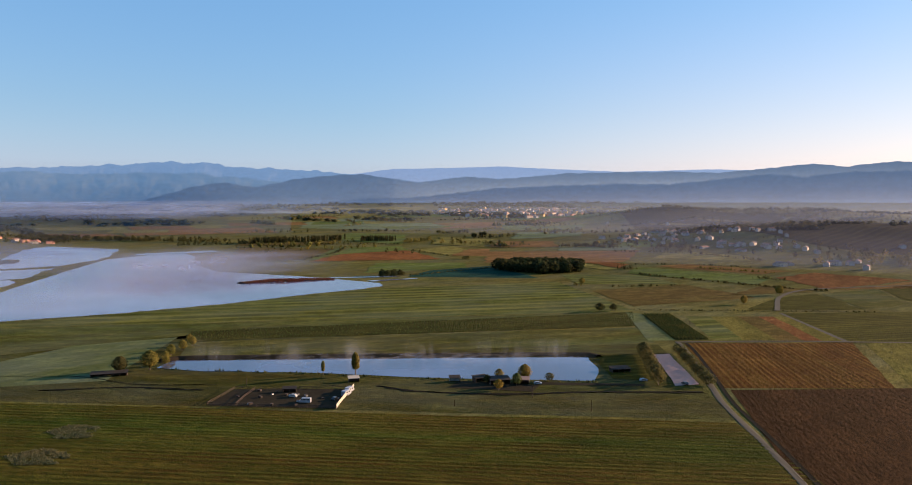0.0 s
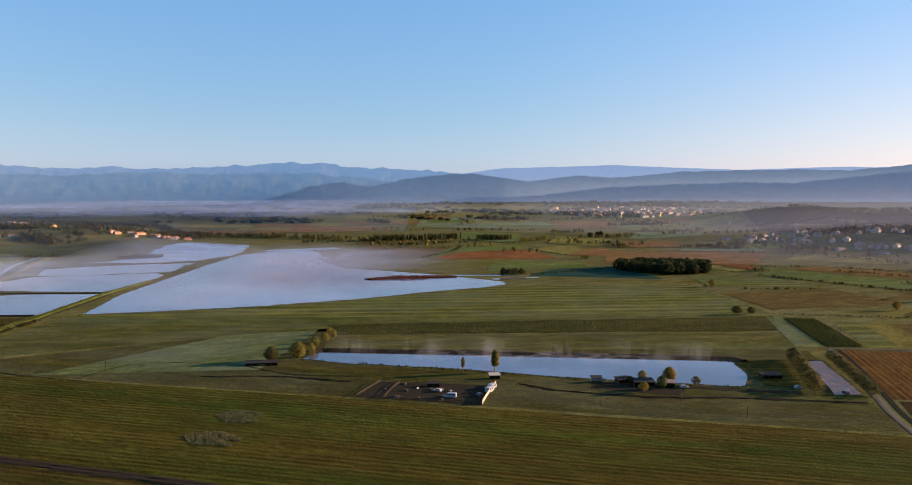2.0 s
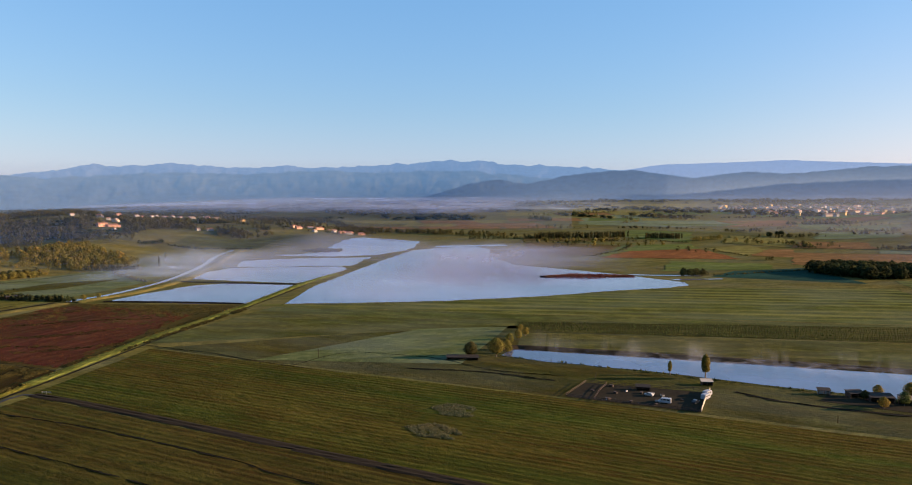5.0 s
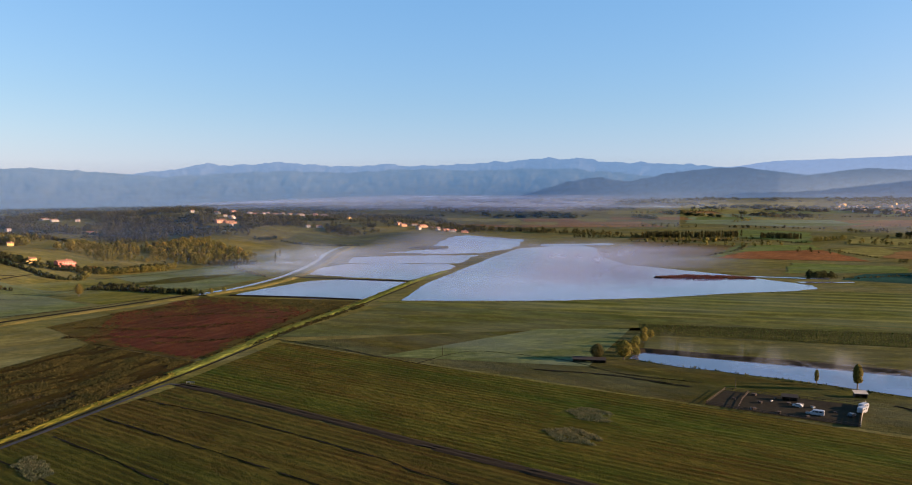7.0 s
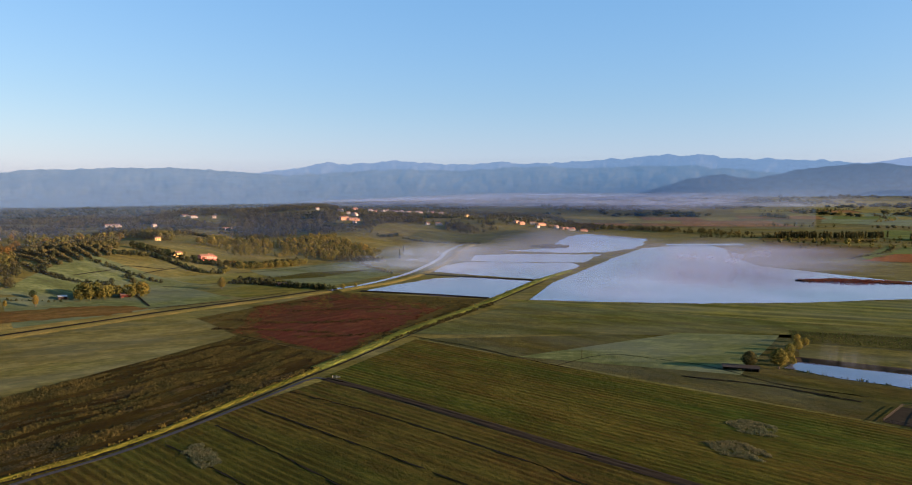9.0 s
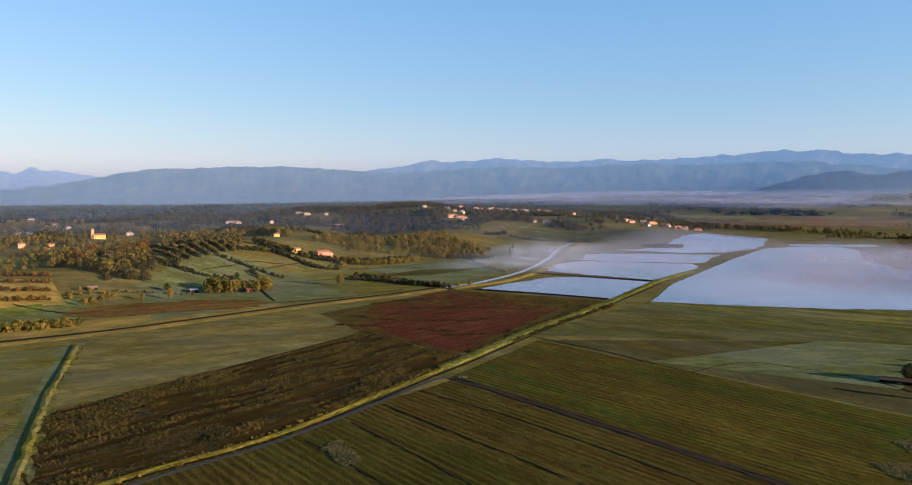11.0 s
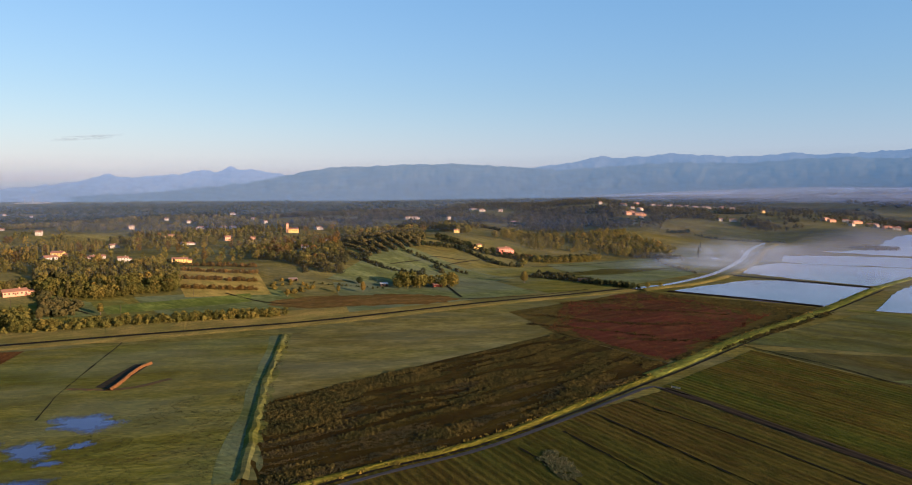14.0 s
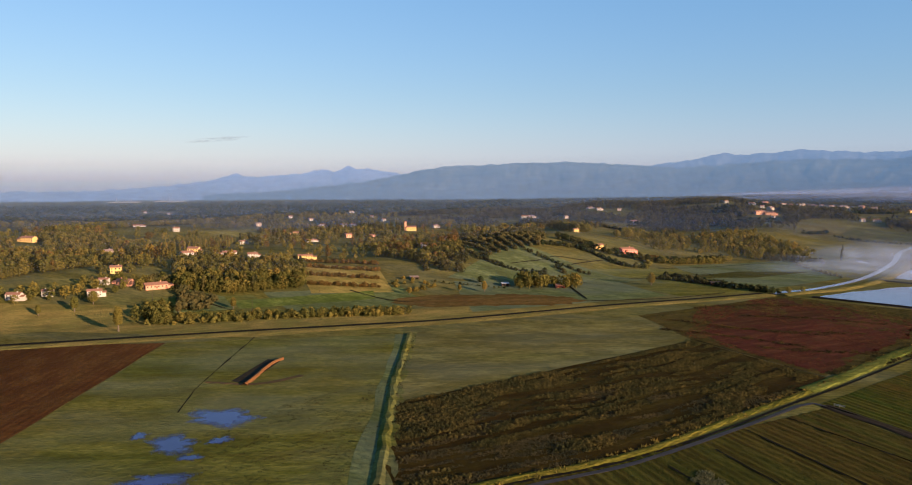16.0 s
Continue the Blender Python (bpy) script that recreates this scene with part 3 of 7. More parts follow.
field("field_vine_band", [(-142, 486), (166, 530), (186, 598), (-150, 522)], M["vine_soil"], "vineyard strip with low vines", rise=0.14)
field("field_pale_bank", [(-132, 436), (160, 466), (166, 526), (-140, 482)], M["meadow_tan"], "pale dry grass behind the pond", rise=0.12)
field("field_vine_block", [(177, 474), (200, 476), (214, 588), (190, 590)], M["vine_soil"], "small vineyard block soil", rise=0.12)
for lo, hi, kind, word in ((0, 0.24, "green_strip", "green"), (0.24, 0.5, "yellow_strip", "yellow stubble"), (0.5, 0.7, "brown", "brown"), (0.7, 0.84, "red_strip", "red-brown"), (0.84, 1.0, "yellow_strip", "pale yellow")):
    a, b = (202 + 85 * lo, 474 - 6 * lo), (202 + 85 * hi, 474 - 6 * hi)
    c, d = (221 + 84 * hi, 574 - 4 * hi), (221 + 84 * lo, 574 - 4 * lo)
    field("field_ribbon", [a, b, c, d], M[kind], "narrow " + word + " field strip", rise=0.1)
field("field_plough_orange", [(155, 350), (240, 346), (290, 462), (178, 465)], M["plough_orange"], "ploughed orange-brown field with rows", rise=0.1, ridge=0.06, rows=2.6, turn=79)
field("field_plough_dark", [(86, 60), (420, 90), (330, 345), (157, 347)], M["plough_dark"], "dark brown ploughed field", rise=0.1, ridge=0.06, rows=3.0, turn=79)
field("field_olive", [(292, 468), (420, 452), (422, 590), (306, 588)], M["olive"], "olive green field", rise=0.1)
field("field_olive_south", [(252, 352), (420, 330), (480, 440), (298, 462)], M["yellow_strip"], "yellowish green field", rise=0.09)
# the copse's long shadow, laid down as a coloured field
field("field_copse_shadow", [(0, 890), (156, 868), (120, 1030), (30, 970)], M["copse_shade"], "blue-green field with the copse's shadow in its colour", rise=0.2)

# ---- fields, west ----
field("field_pale", [(-404, 114), (-432, 311), (-508, 340), (-528, 186)], M["pale"], "pale grassy fallow field", rise=0.1)
field("field_scrub", [(-322, 72), (-341, 302), (-432, 311), (-404, 112)], M["scrubland"], "dark overgrown field with shrub rows", rise=0.12)
field("field_scrub_edge", [(-318.5, 72), (-316.5, 160), (-332, 160), (-324, 72)], M["scrubland"], "overgrown edge along the verge", rise=0.10)
field("field_scrub_edge", [(-316.5, 160), (-337, 290), (-345, 300), (-332, 160)], M["scrubland"], "overgrown edge along the verge", rise=0.10)
field("field_marsh", [(-347, 310), (-384, 532), (-516, 496), (-506, 338)], M["marsh_edge"], "brown-green rank grass round the marsh", rise=0.08)
field("field_marsh_inner", [(-433, 312), (-347, 305), (-384, 420), (-505, 340)], M["marsh_edge"], "brown-green rank grass round the marsh", rise=0.1)
field("field_grass_west", [(-331, 74), (-527, 178), (-569, 52), (-330, -70)], M["grass"], "wet green grass field with puddles", rise=0.08)
# frost colour here also stands in for the bank's blue shade
field("field_frost_bank", [(-332, 74), (-526, 177), (-528, 172.5), (-335, 68)], M["frosted"], "frosted grass strip laid where the bank's blue shade falls", rise=0.13, step=6, wander=1.5)
field("field_plough_west", [(-425, -22), (-569, 51), (-603, -30), (-470, -140)], M["plough_west"], "dark red-brown ploughed field", rise=0.12, ridge=0.06, rows=4.0, turn=153)
field("field_bank_west", [(-560, 98), (-545, 345), (-575, 348), (-655, -30)], M["ochre"], "dry yellow grass verge of the canal", rise=0.07)
# eastern slopes: vine rows with the hill's shade painted in
for c in ([(560, 1640), (690, 1240), (900, 1250), (800, 1700)], [(690, 1238), (800, 1020), (1250, 1100), (1150, 1500)], [(800, 1702), (902, 1252), (1150, 1502), (1100, 2000)], [(560, 1660), (796, 1720), (1098, 2010), (640, 2240)]):
    field("field_hillside", c, M["shaded_vine_slope"], "scrubby hillside with vine rows, morning shade in its colour", rise=0.3, step=25)

# ---- water ----
water("lake", [(-352, 550), (-302, 570), (-232, 607), (-154, 665), (-101, 720), (-48, 765), (-26, 790), (-30, 822), (-66, 850), (-112, 888), (-192, 932), (-240, 958), (-300, 1060), (-330, 1180), (-380, 1260),
    (-445, 1130), (-430, 960), (-405, 800), (-385, 670)], M["water"], "shallow flooded lake reflecting the sky", ragged=0.9, step=6)
water("lake_inlet", [(-40, 836), (12, 866), (10, 871), (-46, 848)], M["water"], "thin streak of flood water in the grass", rise=0.35, ragged=0.8, step=5)
water("lake_inlet", [(-84, 874), (-10, 888), (-12, 894), (-96, 884)], M["water"], "thin streak of flood water in the grass", rise=0.35, ragged=0.8, step=5)
water("pool_near", [(-499, 518), (-503, 558), (-500, 630), (-477, 661), (-404, 669), (-400, 644), (-383, 577), (-382, 540), (-428, 525)], M["water"], "flooded pool with straight edge", ragged=0.8)
water("pool_mid", [(-536, 680), (-565, 751), (-564, 803), (-446, 865), (-425, 834), (-409, 705), (-413, 682), (-486, 679)], M["water"], "flooded pool between dykes", ragged=1.2)
water("pool_back", [(-570, 818), (-609, 892), (-554, 946), (-463, 1000), (-440, 880), (-522, 828)], M["water"], "shallow flooded pool under the mist", rise=0.1, ragged=2.5)
water("pool_far", [(-598, 974), (-575, 1046), (-606, 1207), (-601, 1290), (-553, 1331), (-496, 1312), (-467, 1209), (-455, 1113), (-466, 1039), (-518, 988)], M["water"], "far flooded pool", rise=0.3, ragged=3.0)
water("pool_strip", [(-437, 1225), (-330, 1293), (-318, 1262), (-426, 1196)], M["water"], "narrow flooded strip", rise=0.5, ragged=1.5)
water("pond", [(-136, 408), (-108, 399), (-62, 395), (-30, 388), (25, 376), (95, 368), (102, 385), (106, 425), (29, 428), (-34, 428), (-132, 427)], M["pond_water"], "long fishing pond with morning mist", ragged=0.5)
ribbon("river", [(-527, 500), (-529, 520), (-529, 560), (-552, 660), (-611, 803), (-674, 926), (-718, 1040)], [(-3.0, 0.25), (3.0, 0.25)], M["water"], "narrow river bending to the hills", "water")

# the red heart of the marsh, with an uneven edge
heart = water("marsh_heart", [(-352, 311), (-366, 360), (-372, 404), (-392, 455), (-430, 478), (-470, 470), (-505, 486), (-512, 455), (-490, 420), (-470, 372), (-444, 330), (-400, 316)], M["marsh"], "red-brown marsh meadow", rise=0.22, ragged=1.5, step=6)
fallow = water("field_brown_west", [(-651, 229), (-652, 260), (-641, 285), (-631, 312), (-598, 346), (-571, 350), (-566, 312), (-592, 271), (-600, 235), (-626, 218)], M["rusty"], "reddish fallow", rise=0.25, ragged=2.5, step=5)
setting(fallow, "reddish-brown fallow patch beside the canal", "field")
setting(heart, "red-brown marsh meadow with uneven edge", "marsh")

# ---- levees, tracks and roads ----
ribbon("levee", [(-334, 276), (-338, 300), (-347, 345), (-356, 385), (-374, 520), (-402, 671), (-414, 780)], [(-6.0, 0.1), (-4.0, 0.6), (-1.5, 0.8), (1.2, 0.6), (2.6, 0.1)], M["bright"], "grassy levee with bright verge", "levee", wander=0.3)
ribbon("road_verge", [(-314, -60), (-317, 60), (-317, 110), (-314.5, 142), (-315, 165), (-319, 192), (-325, 222), (-331, 262), (-335, 280)], [(-2.6, 0.1), (-1.4, 0.6), (-0.2, 0.75), (0.9, 0.5), (1.6, 0.1)], M["verge"], "narrow yellow-green verge of the farm road", "levee", wander=0.3, step=4)
ribbon("levee_ditch", [(-310, -60), (-313.5, 60), (-314, 112), (-311.5, 145), (-313, 172), (-316.5, 200), (-322, 232), (-327.5, 264), (-333, 300), (-349, 385), (-369, 516), (-396, 670)], [(-1.0, 0.16), (-0.4, 0.12), (0.5, 0.16)], M["ditch"], "dark drainage ditch beside the levee", "ditch", wander=0.15)
ribbon("farm_track", [(-306, -60), (-309.5, 60), (-310.5, 112), (-308.5, 147), (-310.5, 172), (-314, 198), (-319.5, 234), (-323, 254), (-322.5, 262), (-317, 263)], [(-1.1, 0.18), (-0.8, 0.26), (0, 0.22), (0.8, 0.26), (1.1, 0.18)], M["tarmac"], "narrow grey farm road", "track", wander=0.12)
ribbon("mud_track", [(-318, 263), (-292, 259.5), (-254, 252), (-221, 245.5), (-193, 239), (-145, 229), (-60, 212), (60, 190), (132, 176)], [(-2.8, 0.2), (-1.4, 0.42), (0, 0.26), (1.4, 0.42), (2.8, 0.2)], M["track_mud"], "dark muddy field track with ruts", "track", wander=0.25, step=5)
ribbon("canal", [(-640, -220), (-605, -29), (-582, 90), (-567, 158), (-554, 226), (-548, 344), (-538, 430), (-533, 495)], [(-2.4, 0.4), (-1.1, 0.2), (1.1, 0.2), (2.4, 0.4)], M["ditch"], "straight dark drainage canal", "ditch", wander=0.1)
ribbon("canal_bank", [(-632, -220), (-597, -29), (-574, 90), (-559, 158), (-546, 226), (-540, 344), (-530, 430), (-524, 495)], [(-6, 0.2), (-3, 0.5), (3, 0.5), (6, 0.1)], M["ochre"], "dry grass bank of the canal", "levee", wander=0.2)
ribbon("field_ditch", [(-331, 78), (-430, 128), (-480, 156), (-526, 181)], [(-3.6, 0.1), (-2.2, 0.8), (-0.6, 1.0), (0.8, 0.2), (2.2, 0.12), (3.6, 0.12)], M["grass"], "overgrown frosty bank between two fields", "levee", wander=0.4, step=5)
ribbon("lane", [(176, 470), (172, 446), (155, 372), (143, 323), (135, 270), (127, 222), (100, 90)], [(-1.5, 0.1), (-1.1, 0.2), (0, 0.22), (1.1, 0.2), (1.5, 0.1)], M["gravel"], "pale gravel lane between fields", "road", wander=0.1)
ribbon("lane_ditch", [(180, 464), (176, 440), (160, 372), (148, 323), (140, 270), (132, 222)], [(-1.0, 0.2), (0, 0.16), (1.0, 0.2)], M["ditch"], "dark ditch along the lane", "ditch")
ribbon("lane_north", [(176, 468), (240, 468), (300, 462), (420, 446)], [(-1.4, 0.3), (1.4, 0.3)], M["gravel"], "pale gravel lane", "road", wander=0.1)
ribbon("lane_east", [(288, 466), (297, 525), (306, 586)], [(-1.5, 0.22), (1.5, 0.22)], M["gravel"], "pale gravel lane between fields", "road", wander=0.1)
ribbon("lane_far", [(310, 600), (360, 690), (420, 745), (520, 770), (700, 800)], [(-2.2, 0.5), (2.2, 0.5)], M["gravel"], "pale gravel lane between fields", "road", wander=0.1)
ribbon("pond_bank", [(-140, 424), (-132, 432), (-34, 433), (29, 433), (108, 431), (112, 424)], [(-3, 0.1), (-1, 1.6), (1, 1.6), (4.5, 0.25)], M["track_mud"], "dark earth bank of the pond", "levee", wander=0.2)
ribbon("lake_dyke", [(-366, 538), (-302, 560), (-232, 597), (-154, 655), (-101, 710), (-46, 756)], [(-3, 0.1), (-1, 0.35), (1, 0.35), (4, 0.1)], M["green_strip"], "low grassy dyke along the lake", "levee", wander=0.3)
ribbon("pool_dyke", [(-500, 512), (-440, 528), (-384, 538)], [(-3, 0.1), (-1, 1.0), (1, 1.0), (3, 0.1)], M["ditch"], "low dyke before the pool", "levee", wander=0.2)
ribbon("pool_dyke_mid", [(-535, 655), (-488, 660), (-408, 674)], [(-3, 0.1), (-1, 0.9), (1, 0.9), (3, 0.1)], M["ditch"], "low dyke between the pools", "levee", wander=0.2)
ribbon("river_bank", [(-518, 500), (-519, 530), (-516, 570), (-536, 660), (-594, 803), (-655, 926), (-700, 1040)], [(-5, 0.1), (-2, 1.0), (2, 1.0), (6, 0.1)], M["ochre"], "grassy river bank", "levee", wander=0.4)


# ---- where the houses stand: x, y, length, colour ----
WEST_HOUSES = (
    (-1108, -22, 20, "yellow"), (-1452, -1, 19, "white"), (-1332, 116, 19, "white"), (-1252, 158, 11, "white"), (-945, 130, 14, "yellow"), (-883, 113, 15, "white"),
    (-984, 56, 19, "tan"), (-780, 43, 9, "yellow"), (-747, 32, 8, "white"), (-744, 46, 14, "brick"), (-732, 66, 19, "brick"), (-719, 24, 14, "white"),
    (-724, -5, 13, "white"), (-720, -25, 14, "white"), (-1062, 207, 16, "white"), (-903, 157, 26, "white"), (-863, 171, 18, "white"), (-838, 216, 23, "yellow"),
    (-1219, 324, 23, "yellow"), (-1040, 287, 21, "white"), (-1090, 356, 8, "orange"), (-1080, 387, 13, "orange"), (-980, 449, 14, "white"), (-871, 362, 8, "white"),
    (-768, 524, 14, "yellow"), (-753, 550, 20, "pink"), (-903, 598, 8, "yellow"),
)
WEST_HOUSES += (
    (-1359, 411, 16, "white"), (-1317, 434, 14, "white"), (-1468, 426, 13, "white"), (-1527, 405, 11, "white"), (-1768, 621, 16, "white"), (-1442, 537, 11, "white"),
    (-1318, 507, 8, "white"), (-1387, 309, 10, "tan"), (-2128, 214, 13, "white"), (-2098, 264, 9, "white"), (-1300, 443, 16, "white"), (-1187, 540, 15, "white"), (-1805, 805, 8, "white"),
)
HILLTOP_HOUSES = (
    (-1158, 1243, 16, "white"), (-1303, 1466, 17, "orange"), (-1102, 1205, 12, "white"), (-1066, 1182, 14, "tan"), (-1019, 1094, 22, "orange"), (-1005, 1105, 19, "orange"), (-967, 1064, 13, "white"),
    (-1278, 1498, 15, "white"), (-1247, 1482, 12, "orange"), (-1259, 1527, 17, "white"), (-1272, 1562, 13, "tan"), (-1247, 1556, 20, "white"), (-1220, 1554, 16, "white"), (-1184, 1537, 18, "white"),
    (-1164, 1551, 22, "tan"), (-1141, 1584, 15, "orange"), (-1153, 1597, 12, "white"), (-1100, 1561, 14, "tan"), (-1351, 987, 25, "white"), (-1298, 967, 15, "white"), (-1273, 997, 12, "tan"),
    (-1103, 880, 25, "white"), (-1276, 771, 16, "white"), (-1243, 764, 14, "tan"), (-1166, 783, 13, "tan"), (-1184, 1199, 12, "white"), (-1870, 1093, 15, "white"),
)
VILLAGE_HOUSES = (
    (-982, 1487, 17, "yellow"), (-908, 1217, 12, "white"), (-891, 1229, 16, "white"), (-793, 1376, 20, "orange"), (-778, 1368, 17, "orange"), (-766, 1397, 16, "white"), (-738, 1361, 14, "white"),
    (-751, 1404, 19, "orange"), (-744, 1453, 22, "white"), (-709, 1390, 16, "white"), (-693, 1396, 19, "orange"), (-680, 1398, 14, "white"), (-692, 1435, 17, "orange"), (-722, 1420, 13, "tan"),
    (-664, 1425, 15, "orange"), (-1647, 2107, 21, "white"), (-1788, 2152, 21, "white"), (-1611, 2126, 20, "white"),
)
EAST_HOUSES = (
    (516, 1260, 22, "white"), (546, 1262, 25, "white"), (568, 1355, 19, "tan"), (555, 1197, 24, "white"), (609, 1216, 20, "tan"), (546, 1363, 14, "tan"), (551, 1619, 24, "white"), (439, 1511, 20, "white"),
    (459, 1469, 19, "white"), (404, 1515, 15, "tan"), (656, 1209, 14, "white"), (657, 1184, 20, "tan"), (515, 989, 22, "tan"), (534, 1002, 24, "white"), (576, 982, 18, "white"), (596, 995, 20, "tan"),
    (616, 992, 15, "white"), (644, 1019, 23, "white"), (654, 1143, 13, "tan"), (812, 1166, 15, "white"), (603, 935, 14, "white"), (843, 1880, 25, "white"), (688, 1923, 16, "tan"), (601, 1253, 20, "tan"),
    (560, 1458, 18, "white"), (553, 2017, 20, "tan"),
)



# ---- trees and shrubs ----


OCT_V = np.array([(1, 0, 0), (-1, 0, 0), (0, 1, 0), (0, -1, 0), (0, 0, 1), (0, 0, -1)], float)
OCT_F = np.array([[0, 2, 4], [2, 1, 4], [1, 3, 4], [3, 0, 4], [2, 0, 5], [1, 2, 5], [3, 1, 5], [0, 3, 5]])


def clumps(n, size, shape, rnd, floor=0.3, squash=0.8):
    """n ragged leaf clumps in a crown: shape gives the crown's half-width at a height from 0 to 1."""
    vs, fs = [], []
    for i in range(n):
        h = floor + (1 - floor) * (i + rnd.random()) / n
        w = shape((h - floor) / (1 - floor))
        a, r = rnd.random() * 6.283, w * rnd.random() ** 0.4 * 0.98
        s = size * (0.6 + 0.8 * rnd.random())
        v = OCT_V * (1 + rnd.normal(0, 0.3, (6, 1))) * np.array((s, s, s * squash)) + rnd.normal(0, 0.12 * s, (6, 3))
        t = rnd.random() * 6.283
        v = v @ np.array([[math.cos(t), -math.sin(t), 0], [math.sin(t), math.cos(t), 0], [0, 0, 1]])
        vs.append(v + np.array((r * math.cos(a), r * math.sin(a), min(h, 1 - s * 0.5))))
        fs.append(OCT_F + 6 * i)
    return np.concatenate(vs), np.concatenate(fs)


def stem(height, foot, top, lean=0.0):
    """A tapered five-sided trunk."""
    a = np.arange(5) * 6.283 / 5
    lo = np.stack([foot * np.cos(a), foot * np.sin(a), a * 0 - 0.02], 1)
    hi = np.stack([top * np.cos(a) + lean, top * np.sin(a), a * 0 + height], 1)
    f = [(i, (i + 1) % 5, 5 + (i + 1) % 5) for i in range(5)] + [(i, 5 + (i + 1) % 5, 5 + i) for i in range(5)]
    return np.concatenate([lo, hi]), np.array(f)


SHAPES = {
    "broad": lambda h: 0.40 * (math.sin(math.pi * min(1, 0.12 + 0.86 * h)) ** 0.6),
    "poplar": lambda h: 0.13 * (math.sin(math.pi * min(1, 0.15 + 0.8 * h)) ** 0.5),
    "cypress": lambda h: 0.085 * (1 - h) ** 0.5 + 0.01,
    "olive": lambda h: 0.52 * (math.sin(math.pi * min(1, 0.2 + 0.75 * h)) ** 0.5),
    "shrub": lambda h: 0.6 * (1 - h * h) ** 0.5,
    "pine": lambda h: 0.5 * (1 - 0.5 * h),
}


def sprays(n, size, shape, rnd, floor=0.3):
    """n single leaf sprays on the outside of a crown, facing outward: points and triangles."""
    h = floor + (1 - floor) * rnd.random(n)
    w = np.array([shape((k - floor) / (1 - floor)) for k in h])
    a = rnd.random(n) * 6.283
    r = w * (0.75 + 0.4 * rnd.random(n))
    mid = np.stack([r * np.cos(a), r * np.sin(a), h], 1)
    out = np.stack([np.cos(a), np.sin(a), 1.6 * (h - 0.5 * (1 + floor)) / (1 - floor) + 0.3], 1) + rnd.normal(0, 0.45, (n, 3))
    out /= np.linalg.norm(out, axis=1)[:, None]
    p = np.cross(out, rnd.normal(0, 1, (n, 3)))
    p /= np.linalg.norm(p, axis=1)[:, None]
    q = np.cross(out, p)
    s = (size * (0.6 + 0.9 * rnd.random(n)))[:, None]
    v = np.stack([mid + p * s, mid - 0.5 * p * s + 0.8 * q * s, mid - 0.5 * p * s - 0.8 * q * s], 1).reshape(-1, 3)
    return v, np.arange(3 * n).reshape(-1, 3)


def blades(n, seed):
    """A tuft of dry stalks and blades, one metre high."""
    rnd = np.random.default_rng(seed)
    a, r = rnd.random(n) * 6.283, 0.55 * rnd.random(n) ** 0.6
    foot = np.stack([r * np.cos(a), r * np.sin(a), np.full(n, -0.05)], 1)
    t = rnd.random(n) * 6.283
    side = np.stack([np.cos(t), np.sin(t), 0 * t], 1) * (0.16 + 0.22 * rnd.random(n))[:, None]
    tip = foot + np.stack([0.7 * r * np.cos(a), 0.7 * r * np.sin(a), 0.45 + 0.6 * rnd.random(n)], 1) + rnd.normal(0, 0.12, (n, 3))
    return np.stack([foot - side, foot + side, tip], 1).reshape(-1, 3), np.arange(3 * n).reshape(-1, 3)


def tree_form(kind, n, seed, coarse=1.0):
    """A whole small tree, one metre high, as points and triangles."""
    rnd = np.random.default_rng(seed)
    floor = {"broad": 0.22, "poplar": 0.12, "cypress": 0.05, "olive": 0.25, "shrub": 0.0, "pine": 0.6}[kind]
    size = {"broad": 0.088, "poplar": 0.07, "cypress": 0.06, "olive": 0.2, "shrub": 0.3, "pine": 0.15}[kind] * coarse
    core = lambda h: 0.8 * SHAPES[kind](h)
    v, f = clumps(max(3, int(0.4 * n)), size * 1.25, core, rnd, floor, 1.6 if kind in ("poplar", "cypress") else 0.85)
    sv, sf = sprays(int(3.2 * n), size * 0.72, SHAPES[kind], rnd, floor)
    v, f = np.concatenate([v, sv]), np.concatenate([f, sf + len(v)])
    if kind != "shrub":
        tv, tf = stem(floor + 0.25, 0.03, 0.015)
        f = np.concatenate([f, tf + len(v)])
        v = np.concatenate([v, tv])
    return v, f


def inside(poly, x, y):
    p = np.array(poly, float)
    hit = np.zeros(len(x), bool)
    for a, b in zip(p, np.roll(p, 1, 0)):
        cross = ((a[1] > y) != (b[1] > y)) & (x < (b[0] - a[0]) * (y - a[1]) / (b[1] - a[1] + 1e-9) + a[0])
        hit ^= cross
    return hit


YARDS = np.array([h[:2] for h in WEST_HOUSES + HILLTOP_HOUSES + VILLAGE_HOUSES + EAST_HOUSES] + [(-1163, 486)], float)


# clearings in the woods of the hills: place and reach
GLADES = ((-1165, 195, 40), (-1230, 225, 55), (-1290, 250, 45), (-930, 290, 34), (-1090, 240, 44), (-1000, 40, 40), (-890, 480, 30), (-1260, 220, 46), (-1130, 640, 46), (-1010, 780, 50), (-860, 130, 26), (-1180, -60, 44), (-1330, 560, 50), (-1250, 900, 60), (-960, 1010, 50))


